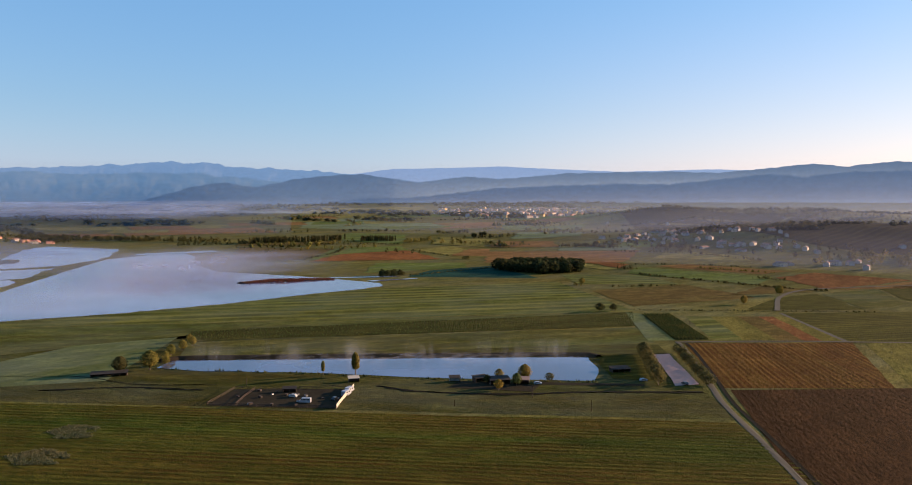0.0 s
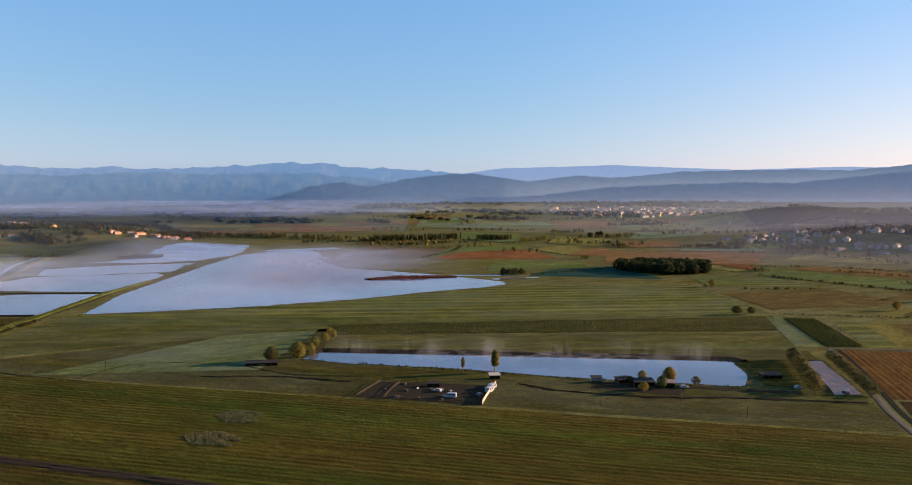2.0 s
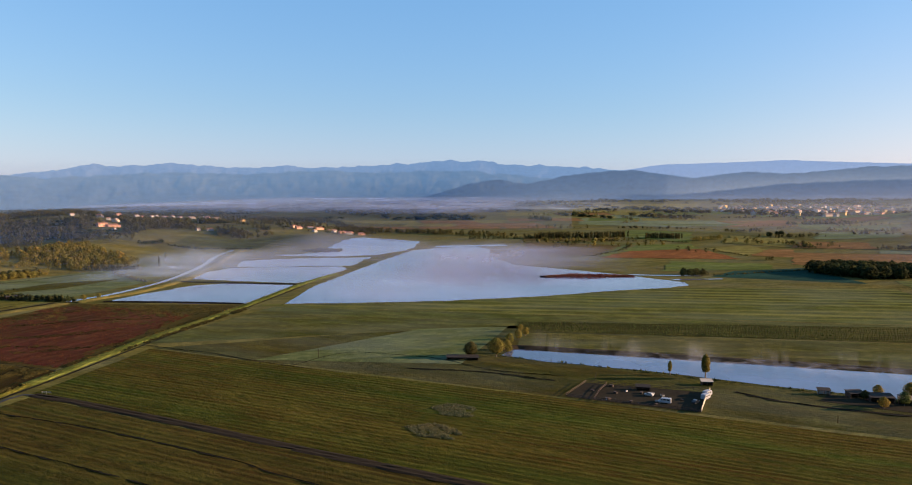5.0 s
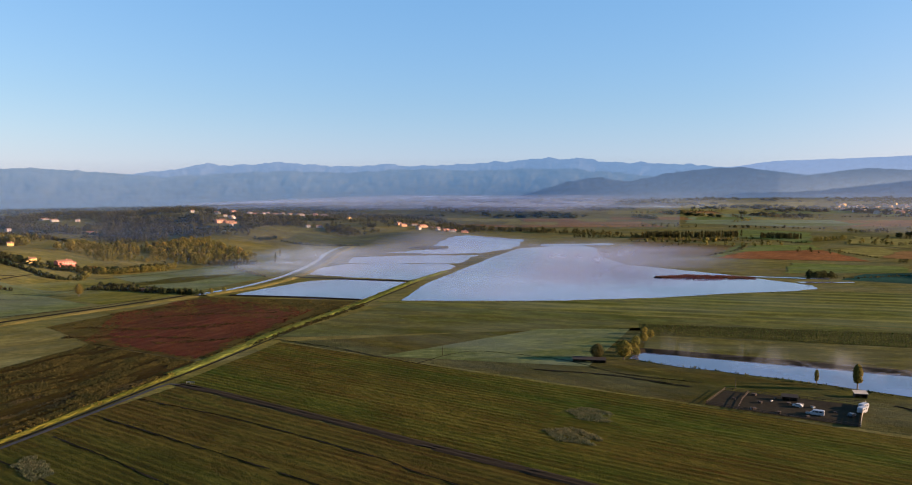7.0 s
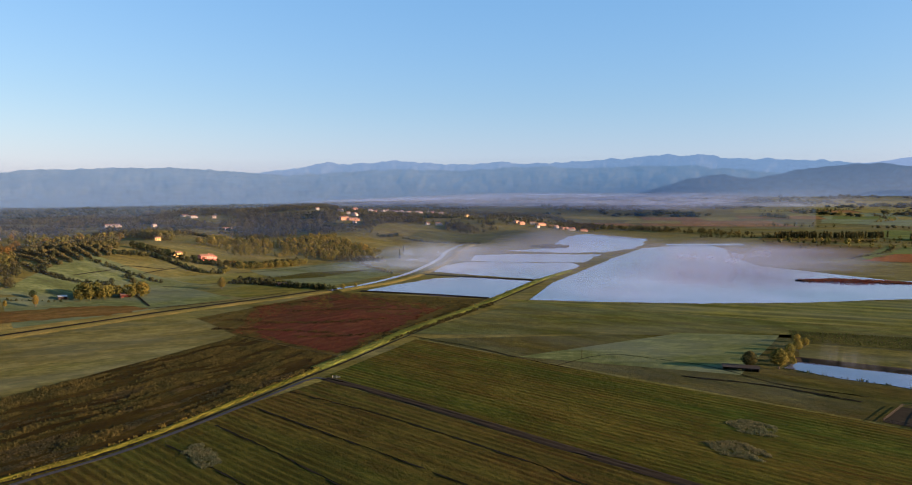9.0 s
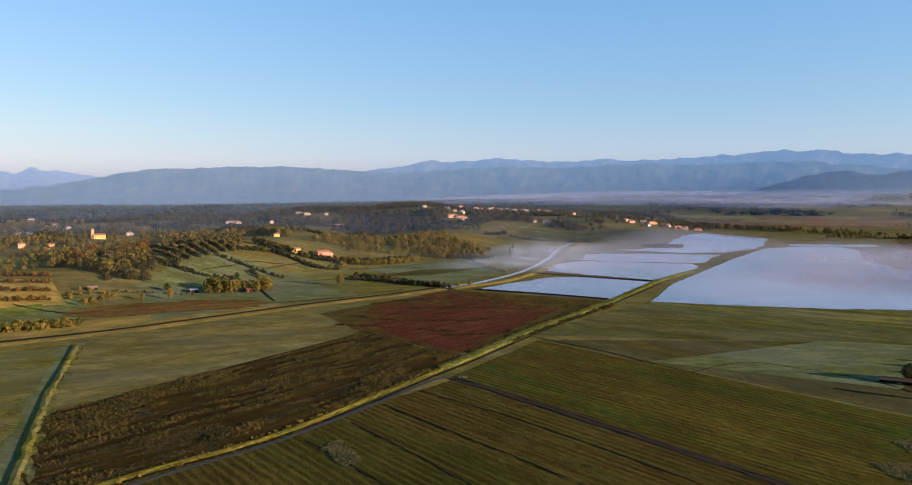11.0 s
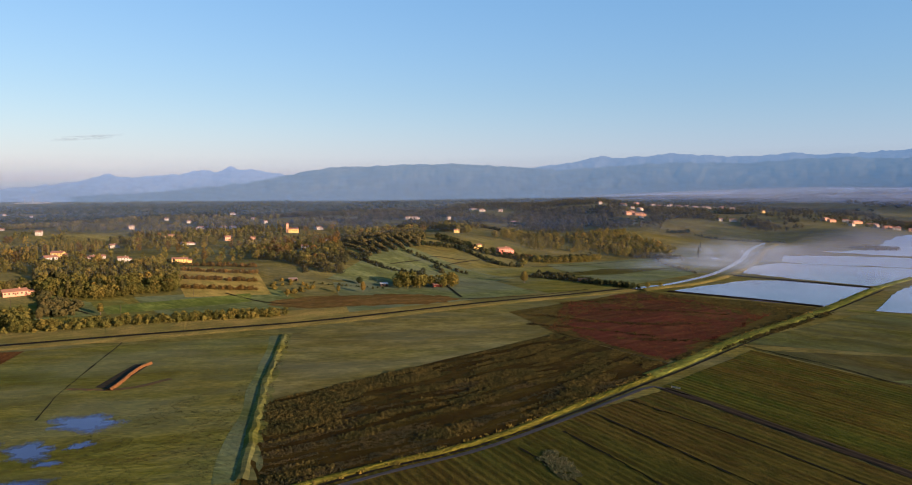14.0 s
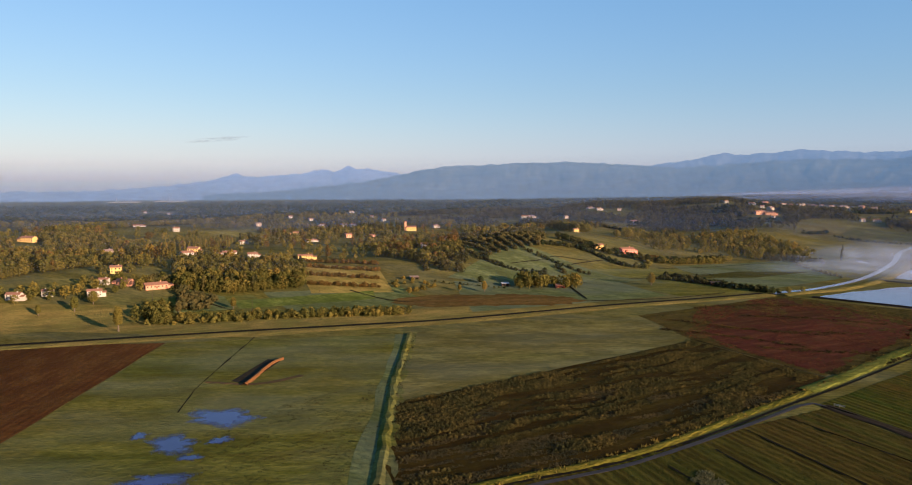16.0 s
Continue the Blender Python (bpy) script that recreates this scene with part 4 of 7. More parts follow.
def clear(q):
    """Whether a place lies outside the yards that the houses keep open towards the plain."""
    near = np.zeros(len(q), bool)
    for h in YARDS:
        open_to = np.array((-80.0, 0.0)) - h
        open_to /= np.hypot(*open_to)
        d = q - h
        a = d @ open_to
        b = np.abs(d @ np.array((-open_to[1], open_to[0])))
        near |= (b < 15) & (a > -13) & (a < (100 if np.hypot(*h) > 1000 else 62))
    for x, y, r in GLADES:
        near |= np.hypot(q[:, 0] - x, q[:, 1] - y) < r * (0.85 + 0.25 * np.sin(np.arctan2(q[:, 1] - y, q[:, 0] - x) * 3))
    return ~near


def scatter(poly, n, patchy=0.0, scale=60.0):
    """n places in a polygon, in loose patches."""
    p = np.array(poly, float)
    lo, hi = p.min(0), p.max(0)
    out = np.zeros((0, 2))
    while len(out) < n:
        q = lo + (hi - lo) * rng.random((4 * n + 50, 2))
        q = q[inside(poly, q[:, 0], q[:, 1])]
        if patchy:
            q = q[roll(q[:, 0], q[:, 1], scale) + 0.6 * roll(q[:, 1], q[:, 0], scale * 0.37) > patchy - 1 + 0.6 * rng.random(len(q))]
        out = np.concatenate([out, q[clear(q)]])
    return out[:n]


def along(points, gap, spread=0.0):
    """Places along a line, every so many metres."""
    line = spline(points, gap)
    return line + rng.normal(0, spread, line.shape) if spread else line


def plants(name, places, forms, height, material, label, category, vary=0.3, sink=0.1, width=1.0):
    """Many plants in one mesh, each turned and sized by chance."""
    vs, fs, tone, base = [], [], [], 0
    z = land(places[:, 0], places[:, 1])
    for (x, y), h in zip(places, z):
        v, f = forms[rng.integers(len(forms))]
        s = height * (1 + vary * (2 * rng.random() - 1))
        w = s * width * (0.85 + 0.3 * rng.random())
        t = rng.random() * 6.283
        c, k = math.cos(t) * w, math.sin(t) * w
        q = np.empty_like(v)
        q[:, 0], q[:, 1], q[:, 2] = v[:, 0] * c - v[:, 1] * k + x, v[:, 0] * k + v[:, 1] * c + y, v[:, 2] * s + h - sink
        vs.append(q)
        fs.append(f + base)
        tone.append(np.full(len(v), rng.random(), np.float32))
        base += len(v)
    v, f = np.concatenate(vs), np.concatenate(fs)
    me = bpy.data.meshes.new(name)
    me.vertices.add(len(v))
    me.vertices.foreach_set("co", v.ravel())
    me.loops.add(f.size)
    me.loops.foreach_set("vertex_index", f.ravel())
    me.polygons.add(len(f))
    me.polygons.foreach_set("loop_start", np.arange(0, f.size, 3))
    me.update(calc_edges=True)
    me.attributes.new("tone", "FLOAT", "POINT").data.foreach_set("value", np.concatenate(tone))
    me.shade_smooth()
    me.materials.append(material)
    return tagged(new(name, me), label, category, kind="stuff")


L = {
    "wood": leaf_mat("wood_leaves", (0.072, 0.076, 0.016), (0.225, 0.196, 0.038)),
    "olive": leaf_mat("olive_leaves", (0.058, 0.06, 0.022), (0.14, 0.128, 0.045)),
    "gold": leaf_mat("gold_leaves", (0.10, 0.085, 0.018), (0.25, 0.19, 0.032)),
    # darker leaves, which also put the hills' shade into the colour
    "shade": leaf_mat("shade_leaves", (0.032, 0.038, 0.015), (0.11, 0.106, 0.034)),
    "dark": leaf_mat("dark_leaves", (0.016, 0.028, 0.012), (0.05, 0.065, 0.022)),
    "scrub": leaf_mat("scrub_leaves", (0.022, 0.017, 0.008), (0.06, 0.045, 0.016)),
    "autumn": leaf_mat("autumn_leaves", (0.07, 0.048, 0.014), (0.20, 0.125, 0.03)),
    "weed": leaf_mat("weed_leaves", (0.06, 0.07, 0.034), (0.14, 0.15, 0.08)),
    "rust": leaf_mat("rust_leaves", (0.045, 0.014, 0.012), (0.12, 0.036, 0.026)),
    "fallow": leaf_mat("fallow_leaves", (0.015, 0.018, 0.007), (0.042, 0.046, 0.018)),
    "gold_scrub": leaf_mat("gold_scrub_leaves", (0.034, 0.035, 0.012), (0.086, 0.08, 0.024)),
    "weed_scrub": leaf_mat("weed_scrub_leaves", (0.028, 0.03, 0.017), (0.064, 0.064, 0.036)),
    "vine": leaf_mat("vine_leaves", (0.05, 0.07, 0.02), (0.10, 0.12, 0.035)),
    "pale": leaf_mat("pale_grass", (0.075, 0.07, 0.04), (0.14, 0.13, 0.075)),
}
FORM = {k: [tree_form(k, n, 10 * i + s) for s in range(5)] for i, (k, n) in enumerate((("broad", 34), ("poplar", 30), ("cypress", 24), ("olive", 20), ("shrub", 9), ("pine", 20)))}
FAR = {k: [tree_form(k, n, 100 + 10 * i + s, 1.35) for s in range(5)] for i, (k, n) in enumerate((("broad", 15), ("poplar", 12), ("shrub", 4), ("olive", 8)))}
TUFT = [blades(11, s) for s in range(10)]

# woods on the western hills
plants("wood", scatter([(-842, 96), (-807, 203), (-711, 176), (-705, 118), (-725, 78)], 620), FORM["broad"], 7.4, L["wood"], "dense mixed wood lit by low sun", "wood", vary=0.45, width=0.9)
plants("wood", scatter([(-1088, -60), (-1178, 28), (-1022, 122), (-790, 88), (-840, 34), (-770, -40)], 1500, 0.45), FORM["broad"], 7.0, L["wood"], "dense mixed wood on a gentle slope", "wood", vary=0.45, width=0.9)
plants("wood", scatter([(-990, 349), (-903, 424), (-760, 344), (-737, 301), (-811, 281)], 560, 0.45), FORM["broad"], 7.0, L["wood"], "dense mixed wood above the meadow", "wood", vary=0.45, width=0.9)
plants("wood", scatter([(-921, 714), (-866, 898), (-709, 808), (-679, 756), (-812, 660)], 700, 0.35), FORM["broad"], 7.0, L["wood"], "belt of mixed trees beside the meadow", "wood", vary=0.45, width=0.9)
plants("wood", scatter([(-840, 580), (-1000, 640), (-930, 720), (-812, 660)], 160, 0.6), FORM["broad"], 10, L["wood"], "loose wood behind the pink house", "wood")
plants("wood", scatter([(-1200, 20), (-1500, -80), (-1600, 500), (-1100, 620), (-1000, 420), (-1040, 160)], 1700, 0.6, 80), FAR["broad"], 8.0, L["wood"], "wooded slopes among scattered houses", "wood")
plants("wood", scatter([(-1000, 640), (-1500, 560), (-1700, 1300), (-1000, 1200), (-900, 920)], 3000, 0.55, 60), FAR["broad"], 8.0, L["shade"], "dark wooded hills", "wood")
plants("wood", scatter([(-800, 1180), (-1700, 1300), (-1800, 2000), (-900, 1800), (-640, 1540), (-660, 1450)], 2700, 0.6, 60), FAR["broad"], 8.0, L["shade"], "wooded hills behind the lake", "wood")
plants("wood", scatter([(-1500, -400), (-3400, -900), (-3600, 1500), (-1700, 1300), (-1500, 300)], 6500, 0.3, 160), FAR["shrub"], 7.5, L["dark"], "far rolling woodland", "wood", width=1.7)
plants("wood", scatter([(-1700, 1300), (-3600, 1500), (-2600, 3200), (-1500, 2600)], 2000, 0.6, 160), FAR["shrub"], 8, L["dark"], "far dark woodland", "wood", width=1.8)
plants("wood", scatter([(-760, -200), (-1300, -420), (-1200, -30), (-1000, -60), (-780, -60)], 800, 0.5), FORM["broad"], 7.2, L["wood"], "mixed wood on the western slope", "wood", vary=0.45, width=0.9)
plants("wood", scatter([(-780, -120), (-1250, -200), (-1300, 560), (-1000, 640), (-840, 420), (-800, 200)], 520, 0.3), FAR["broad"], 8, L["wood"], "scattered garden trees among the hill houses", "wood", vary=0.5)
for key, poly, n in (("gold", [(-842, 96), (-807, 203), (-711, 176), (-705, 118), (-725, 78)], 26), ("gold", [(-1088, -60), (-1178, 28), (-1022, 122), (-790, 88), (-840, 34), (-770, -40)], 60), ("gold", [(-921, 714), (-866, 898), (-709, 808), (-679, 756), (-812, 660)], 45), ("autumn", [(-990, 349), (-903, 424), (-760, 344), (-737, 301), (-811, 281)], 40), ("autumn", [(-780, -120), (-1250, -200), (-1300, 560), (-1000, 640), (-840, 420), (-800, 200)], 120)):
    plants("autumn_trees", scatter(poly, n), FORM["broad"], 10, L[key], "yellowing trees standing in the wood", "wood", vary=0.35, width=0.8)
for poly, n in (([(-842, 96), (-807, 203), (-711, 176), (-705, 118), (-725, 78)], 60), ([(-1088, -60), (-1178, 28), (-1022, 122), (-790, 88), (-840, 34), (-770, -40)], 150), ([(-921, 714), (-866, 898), (-709, 808), (-679, 756), (-812, 660)], 60), ([(-1000, 180), (-1250, 150), (-1250, 560), (-1000, 430)], 120)):
    plants("slender_trees", scatter(poly, n), FORM["poplar"], 9.5, L["shade"], "slender dark trees standing in the wood", "wood", vary=0.3, width=1.2)
plants("orchard", scatter([(-1036, 481), (-983, 600), (-850, 500), (-790, 385), (-820, 365)], 330, 0.2), FORM["olive"], 5.5, L["olive"], "old olive grove on the slope", "orchard")
plants("olive_grove", scatter([(-735, 40), (-760, 75), (-690, 95), (-672, 62)], 90), FORM["olive"], 4.5, L["olive"], "low grey-green olive grove", "orchard")
# olive rows on the terraces and the rows beyond
for k in range(4):
    f = k / 3
    a, b = np.array((-818 + 100 * f, 206 - 26 * f)), np.array((-766 + 76 * f, 262 - 32 * f))
    plants("olive_row", along([a, b], 2.6, 0.5), FORM["olive"], 3.4, L["autumn"], "row of brown-gold shrubs on a grassy terrace", "orchard")
for k in range(9):
    plants("olive_row", along([(-1010 - 6 * k, 500 - 14 * k + 40), (-900 - 6 * k, 420 - 9 * k + 40)], 4.0, 0.5), FAR["olive"], 4.5, L["olive"], "row of olive trees on the slope", "orchard")
for k in range(10):
    plants("cypress_row", along([(-1010 - 14 * k, 90 + 7 * k), (-1000 - 14 * k, 175 + 4 * k)], 5.0, 0.4), FORM["cypress"], 9, L["wood"], "row of slender young trees", "tree row", vary=0.15)
# gardens round the houses
spots = [(x + r * math.cos(a), y + r * math.sin(a)) for k, (x, y, l, c) in enumerate(WEST_HOUSES + VILLAGE_HOUSES) for r, a in ((11 + k % 4, 2.2 + 0.3 * (k % 4)), (13, 2.9 + 0.2 * (k % 5)), (12 + k % 3, 4.0 + 0.2 * (k % 3)), (10, 1.7), (15, 1.9), (16, 3.6))]
plants("garden_shrubs", np.array(spots[0::2]), FORM["broad"], 4.5, L["wood"], "garden trees and shrubs round the houses", "shrubs", vary=0.5)
plants("garden_shrubs", np.array(spots[1::2]), FORM["shrub"], 2.2, L["olive"], "low garden hedges round the houses", "shrubs", vary=0.5)
near_spots = [(x + r * math.cos(a), y + r * math.sin(a)) for k, (x, y) in enumerate(((-780, 43), (-747, 32), (-744, 46), (-732, 66), (-719, 24), (-724, -5), (-720, -25))) for r, a in ((12, 0.3 + k), (10, 1.4 + k), (13, 2.2 + k), (14, 4.1 + k), (11, 5.3 + k), (17, 0.9 * k))]
plants("garden_trees", np.array(near_spots), FORM["broad"], 6.5, L["wood"], "leafy garden trees close round the houses", "shrubs", vary=0.45)
plants("orchard", scatter([(-668, 62), (-660, 92), (-700, 104), (-706, 66)], 40), FORM["olive"], 4.2, L["olive"], "pale olive trees in the meadow", "orchard")
# hedges
plants("hedge", along([(-634, 50), (-627, 84), (-614, 136), (-588, 206)], 1.0, 2.4), FORM["broad"], 5.2, L["wood"], "tall autumn hedge beside the canal", "hedge")
plants("hedge", along([(-632, 50), (-623, 84), (-610, 136), (-586, 206)], 2.2, 2.5), FORM["shrub"], 3.2, L["wood"], "low shrubs under the hedge", "hedge")
plants("hedge", along([(-801, 493), (-748, 520), (-716, 560), (-706, 600), (-712, 650)], 2.0, 2.0), FORM["broad"], 7, L["dark"], "dark hedge round the farm", "hedge")
plants("hedge", along([(-712, 560), (-704, 610), (-708, 660)], 2.2, 1.2), FORM["broad"], 6, L["wood"], "clipped tree row below the pink house", "hedge", width=1.4)
plants("hedge", along([(-940, 520), (-850, 470), (-790, 400), (-740, 360)], 2.4, 2.0), FORM["shrub"], 3.5, L["dark"], "dark hedge along a field edge", "hedge")
plants("hedge", along([(-760, 420), (-720, 430), (-680, 440)], 3, 1.5), FORM["shrub"], 3.0, L["dark"], "dark hedge across the meadow", "hedge")
plants("hedge", along([(-640, 488), (-600, 498), (-560, 500), (-528, 506)], 2.2, 2.2), FORM["shrub"], 4.0, L["dark"], "dark bushes along the ditch", "hedge")
plants("copse", scatter([(-668, 345), (-648, 340), (-626, 388), (-640, 398)], 34), FORM["broad"], 10, L["wood"], "small copse beside a shed in the meadow", "copse")
plants("hedge", scatter([(-640, 40), (-632, 60), (-668, 70), (-700, 54)], 30), FORM["broad"], 8, L["wood"], "trees at the edge of the meadow", "copse")
# woods round the lake and over the plain
plants("wood", scatter([(-749, 1420), (-655, 1520), (-442, 1490), (-312, 1450), (-320, 1490), (-500, 1580), (-760, 1600)], 220, 0.5, 40), FAR["broad"], 8, L["shade"], "dark wood along the far lake shore", "wood")
plants("poplar_stand", scatter([(-305, 1440), (-141, 1508), (-125, 1550), (-290, 1490)], 170), FORM["poplar"], 11, L["shade"], "stand of tall poplars", "wood", vary=0.15)
plants("poplar_stand", scatter([(-95, 1500), (-30, 1505), (-20, 1530), (-90, 1530)], 60), FORM["poplar"], 10, L["shade"], "small stand of poplars", "wood", vary=0.2)
plants("copse", scatter([(112, 985), (135, 945), (170, 915), (222, 940), (236, 985), (215, 1010), (150, 1015)], 330), FORM["broad"], 11.5, L["dark"], "dark dense copse on the plain", "copse", width=1.15)
plants("copse", scatter([(-32, 886), (-4, 898), (-8, 912), (-34, 904)], 26), FORM["broad"], 7, L["dark"], "dark clump of bushes at the lake shore", "copse")
for k in range(46):
    x, y = (-520 + 1150 * rng.random(), 1180 + 1500 * rng.random() ** 0.8)
    a, l = radians(14 + 16 * rng.normal() + (90 if k % 5 == 0 else 0)), 50 + 170 * rng.random()
    plants("far_tree_line", along([(x, y), (x + l * math.cos(a), y + l * math.sin(a))], 7 + 9 * rng.random(), 3), FAR["broad"] if k % 3 else FAR["shrub"], 4.5 + 4 * rng.random(), L["wood" if k % 2 else "shade"], "line of field trees on the plain", "tree row", vary=0.5)
plants("far_wood", scatter([(-1200, 2000), (900, 2600), (1500, 4200), (-1800, 3900)], 1300, 0.85, 200), FAR["shrub"], 8, L["dark"], "far dark tree belts in haze", "wood", width=2.2)
for k in range(26):
    x, y = 560 + 800 * rng.random(), 1280 + 900 * rng.random()
    a, l = radians(25 + 25 * rng.normal()), 60 + 160 * rng.random()
    plants("hill_hedge", along([(x, y), (x + l * math.cos(a), y + l * math.sin(a))], 4.5, 2), FAR["shrub"], 4.5, L["dark"], "dark hedge line on the hillside", "hedge", vary=0.5, width=1.4)
plants("wood", scatter([(520, 1560), (720, 1360), (1500, 1450), (1600, 3000), (800, 2500), (560, 1800)], 2200, 0.7, 110), FAR["broad"], 7.5, L["shade"], "dark copses on the hills", "wood", width=1.3)
plants("wood", scatter([(330, 1330), (620, 1060), (780, 1180), (600, 1560), (430, 1560)], 170, 0.4), FAR["broad"], 6, L["shade"], "garden trees among the village houses", "wood", vary=0.5)
plants("wood", scatter([(540, 990), (760, 930), (900, 1100), (700, 1120)], 120), FAR["broad"], 9, L["wood"], "trees round the farmhouses", "wood")
for pts, gap, h, key in (
    ([(218, 780), (258, 784), (298, 788)], 4, 2.4, "dark"), ([(280, 975), (303, 973)], 3, 6, "dark"), ([(291, 910), (338, 840), (400, 758), (429, 732)], 5, 3.0, "dark"), ([(416, 858), (435, 831)], 3, 5, "dark"),
    ([(3, 903), (60, 955), (128, 1014)], 4, 2.2, "dark"), ([(286, 1813), (356, 1800), (429, 1805)], 6, 11, "wood"), ([(280, 1357), (330, 1330), (375, 1307)], 4, 9, "dark"), ([(457, 1298), (504, 1256)], 5, 10, "dark"),
    ([(-5, 1459), (47, 1520)], 6, 10, "wood"), ([(75, 1742), (145, 1759)], 7, 11, "dark"), ([(-101, 2358), (0, 2247)], 8, 12, "dark"), ([(-175, 2049), (-133, 2132)], 12, 10, "wood"), ([(161, 1366), (185, 1339)], 5, 7, "dark"),
    ([(191, 1870), (247, 1966)], 9, 9, "wood"), ([(10, 1297), (65, 1184)], 6, 2.5, "dark"), ([(297, 1034), (395, 1026), (467, 980)], 5, 2.6, "dark"), ([(394, 980), (464, 910)], 6, 3, "wood"),
):
    plants("field_hedge", along(pts, 0.6 * gap, 1.6), FAR["broad"] if h > 4 else FORM["shrub"], 0.65 * h, L["shade" if key == "dark" else key], "straggling hedge between fields", "hedge", vary=0.5)
for pts, gap, h, key in (
    ([(140, 984), (227, 950)], 5, 4, "dark"), ([(-232, 1500), (-156, 1436), (-11, 1430)], 8, 4, "dark"), ([(191, 611), (282, 601), (387, 590)], 3, 1.4, "dark"), ([(-157, 1118), (-120, 1250), (-112, 1378)], 6, 3, "dark"),
    ([(84, 1125), (92, 1119)], 3, 7, "dark"), ([(182, 786), (190, 790)], 3, 5, "wood"), ([(350, 1240), (460, 1180), (520, 1060)], 7, 6, "dark"), ([(-420, 1400), (-330, 1440), (-300, 1445)], 6, 9, "dark"),
):
    plants("field_hedge", along(pts, 0.6 * gap, 1.6), FAR["broad"] if h > 4 else FORM["shrub"], 0.65 * h, L["shade" if key == "dark" else key], "straggling hedge between fields", "hedge", vary=0.5)

# vineyards: rows of low vines
for k in range(9):
    f = k / 8
    plants("vine_row", along([(178 + 21 * f, 478), (192 + 20 * f, 586)], 1.2, 0.12), FORM["shrub"], 1.5, L["vine"], "row of vines", "vine row", vary=0.2, width=0.5)
for k in range(8):
    f = k / 7
    plants("vine_row", along([(-142 - 7 * f, 490 + 30 * f), (10 + 4 * f, 510 + 46 * f), (168 + 16 * f, 534 + 60 * f)], 1.7, 0.4), FORM["shrub"], 0.85, L["vine"], "long row of low vines with bare posts", "vine row", vary=0.4, width=0.8)
# shrubs of the overgrown field, tussocks of the marsh and banks
def overgrown(n):
    """Growth of the fallow field in broken, wavering streaks: places and how rank each one is."""
    u, v = rng.random(n), rng.random(n)
    a = np.stack([-320 - 84 * u, 78 + 38 * u], 1)
    b = np.stack([-340 - 90 * u, 301 + 8 * u], 1)
    q = a + (b - a) * v[:, None]
    q[:, 0] += 36 * v * (1 - v) * (1 - u)
    rank, grey = np.empty(n), np.empty(n)
    for k in range(n):
        across, run = 88 * u[k], 230 * v[k]
        across += 4.0 * noise.noise(Vector((run / 40, across / 25, 5)))
        streak = noise.fractal(Vector((run / 52, across / 5.2, 0)), 1.1, 2.0, 2)
        rank[k] = streak + 0.55 * noise.noise(Vector((run / 45, across / 17, 9)))
        grey[k] = 0.75 - u[k] - 0.6 * v[k] + 0.9 * noise.noise(Vector((run / 30, across / 14, 15)))
    return q, rank, grey


q, rank, grey = overgrown(38000)
plants("scrub_growth", q[(rank > 0.0) & (grey < 0.25)], TUFT, 0.75, L["gold_scrub"], "streaks of yellow-green shrubs", "scrub", vary=0.6, width=1.7)
plants("scrub_growth", q[(rank > 0.15) & (grey < 0.4)][::4], FORM["shrub"], 0.7, L["gold_scrub"], "low bushes in the overgrown field", "scrub", vary=0.6, width=1.4)
plants("scrub_growth", q[(rank > -0.05) & (grey >= 0.25)], TUFT, 0.5, L["weed_scrub"], "grey-green weeds in the overgrown field", "scrub", vary=0.6, width=1.9)
plants("scrub_growth", q[(rank > -0.15) & (rank <= 0.0) & (grey < 0.25)][::2], TUFT, 0.45, L["fallow"], "dark green-brown rank growth", "scrub", vary=0.6, width=1.9)
plants("scrub_growth", q[(rank <= -0.15) & (grey < 0.35)][::7], TUFT, 0.3, L["scrub"], "dark dry growth on bare soil", "scrub", vary=0.6, width=2.0)
q = scatter([(-350, 308), (-390, 480), (-516, 494), (-510, 400), (-445, 318)], 9000, 0.7, 16)
plants("marsh_growth", q, TUFT, 0.5, L["rust"], "red-brown marsh tussocks", "marsh plants", vary=0.6, width=1.7)
plants("marsh_growth", scatter([(-349, 312), (-382, 526), (-514, 494), (-506, 340), (-432, 306)], 4200, 0.75, 12), TUFT, 0.45, L["fallow"], "brown-green rank grass in the marsh", "marsh plants", vary=0.6, width=1.8)
for pts in ([(-484, 347), (-434, 366), (-404, 391)], [(-464, 320), (-424, 340), (-390, 352)], [(-470, 400), (-440, 432), (-405, 452)], [(-510, 395), (-498, 440), (-470, 478)], [(-400, 330), (-376, 352), (-362, 372)], [(-452, 352), (-420, 380), (-396, 412)]):
    plants("marsh_growth", along(pts, 0.5, 1.6), TUFT, 0.9, L["scrub"], "dark streak of dead reeds in the marsh", "marsh plants", vary=0.6, width=1.6)
plants("marsh_growth", scatter([(-385, 430), (-384, 526), (-514, 494), (-508, 420)], 1500, 0.8, 14), TUFT, 0.8, L["gold_scrub"], "yellow-brown reeds in the marsh", "marsh plants", vary=0.6, width=1.5)
plants("marsh_growth", scatter([(-350, 310), (-385, 520), (-365, 520), (-342, 310)], 1500, 0.6, 10), TUFT, 0.8, L["fallow"], "dark weeds along the levee", "marsh plants", vary=0.6, width=1.5)
plants("bank_growth", along([(-314, -40), (-317, 80), (-316, 150), (-326, 222), (-340, 300), (-358, 385), (-377, 520), (-405, 671)], 0.9, 1.2), TUFT, 1.0, L["gold"], "dry yellow grass on the levee", "grass", vary=0.5)
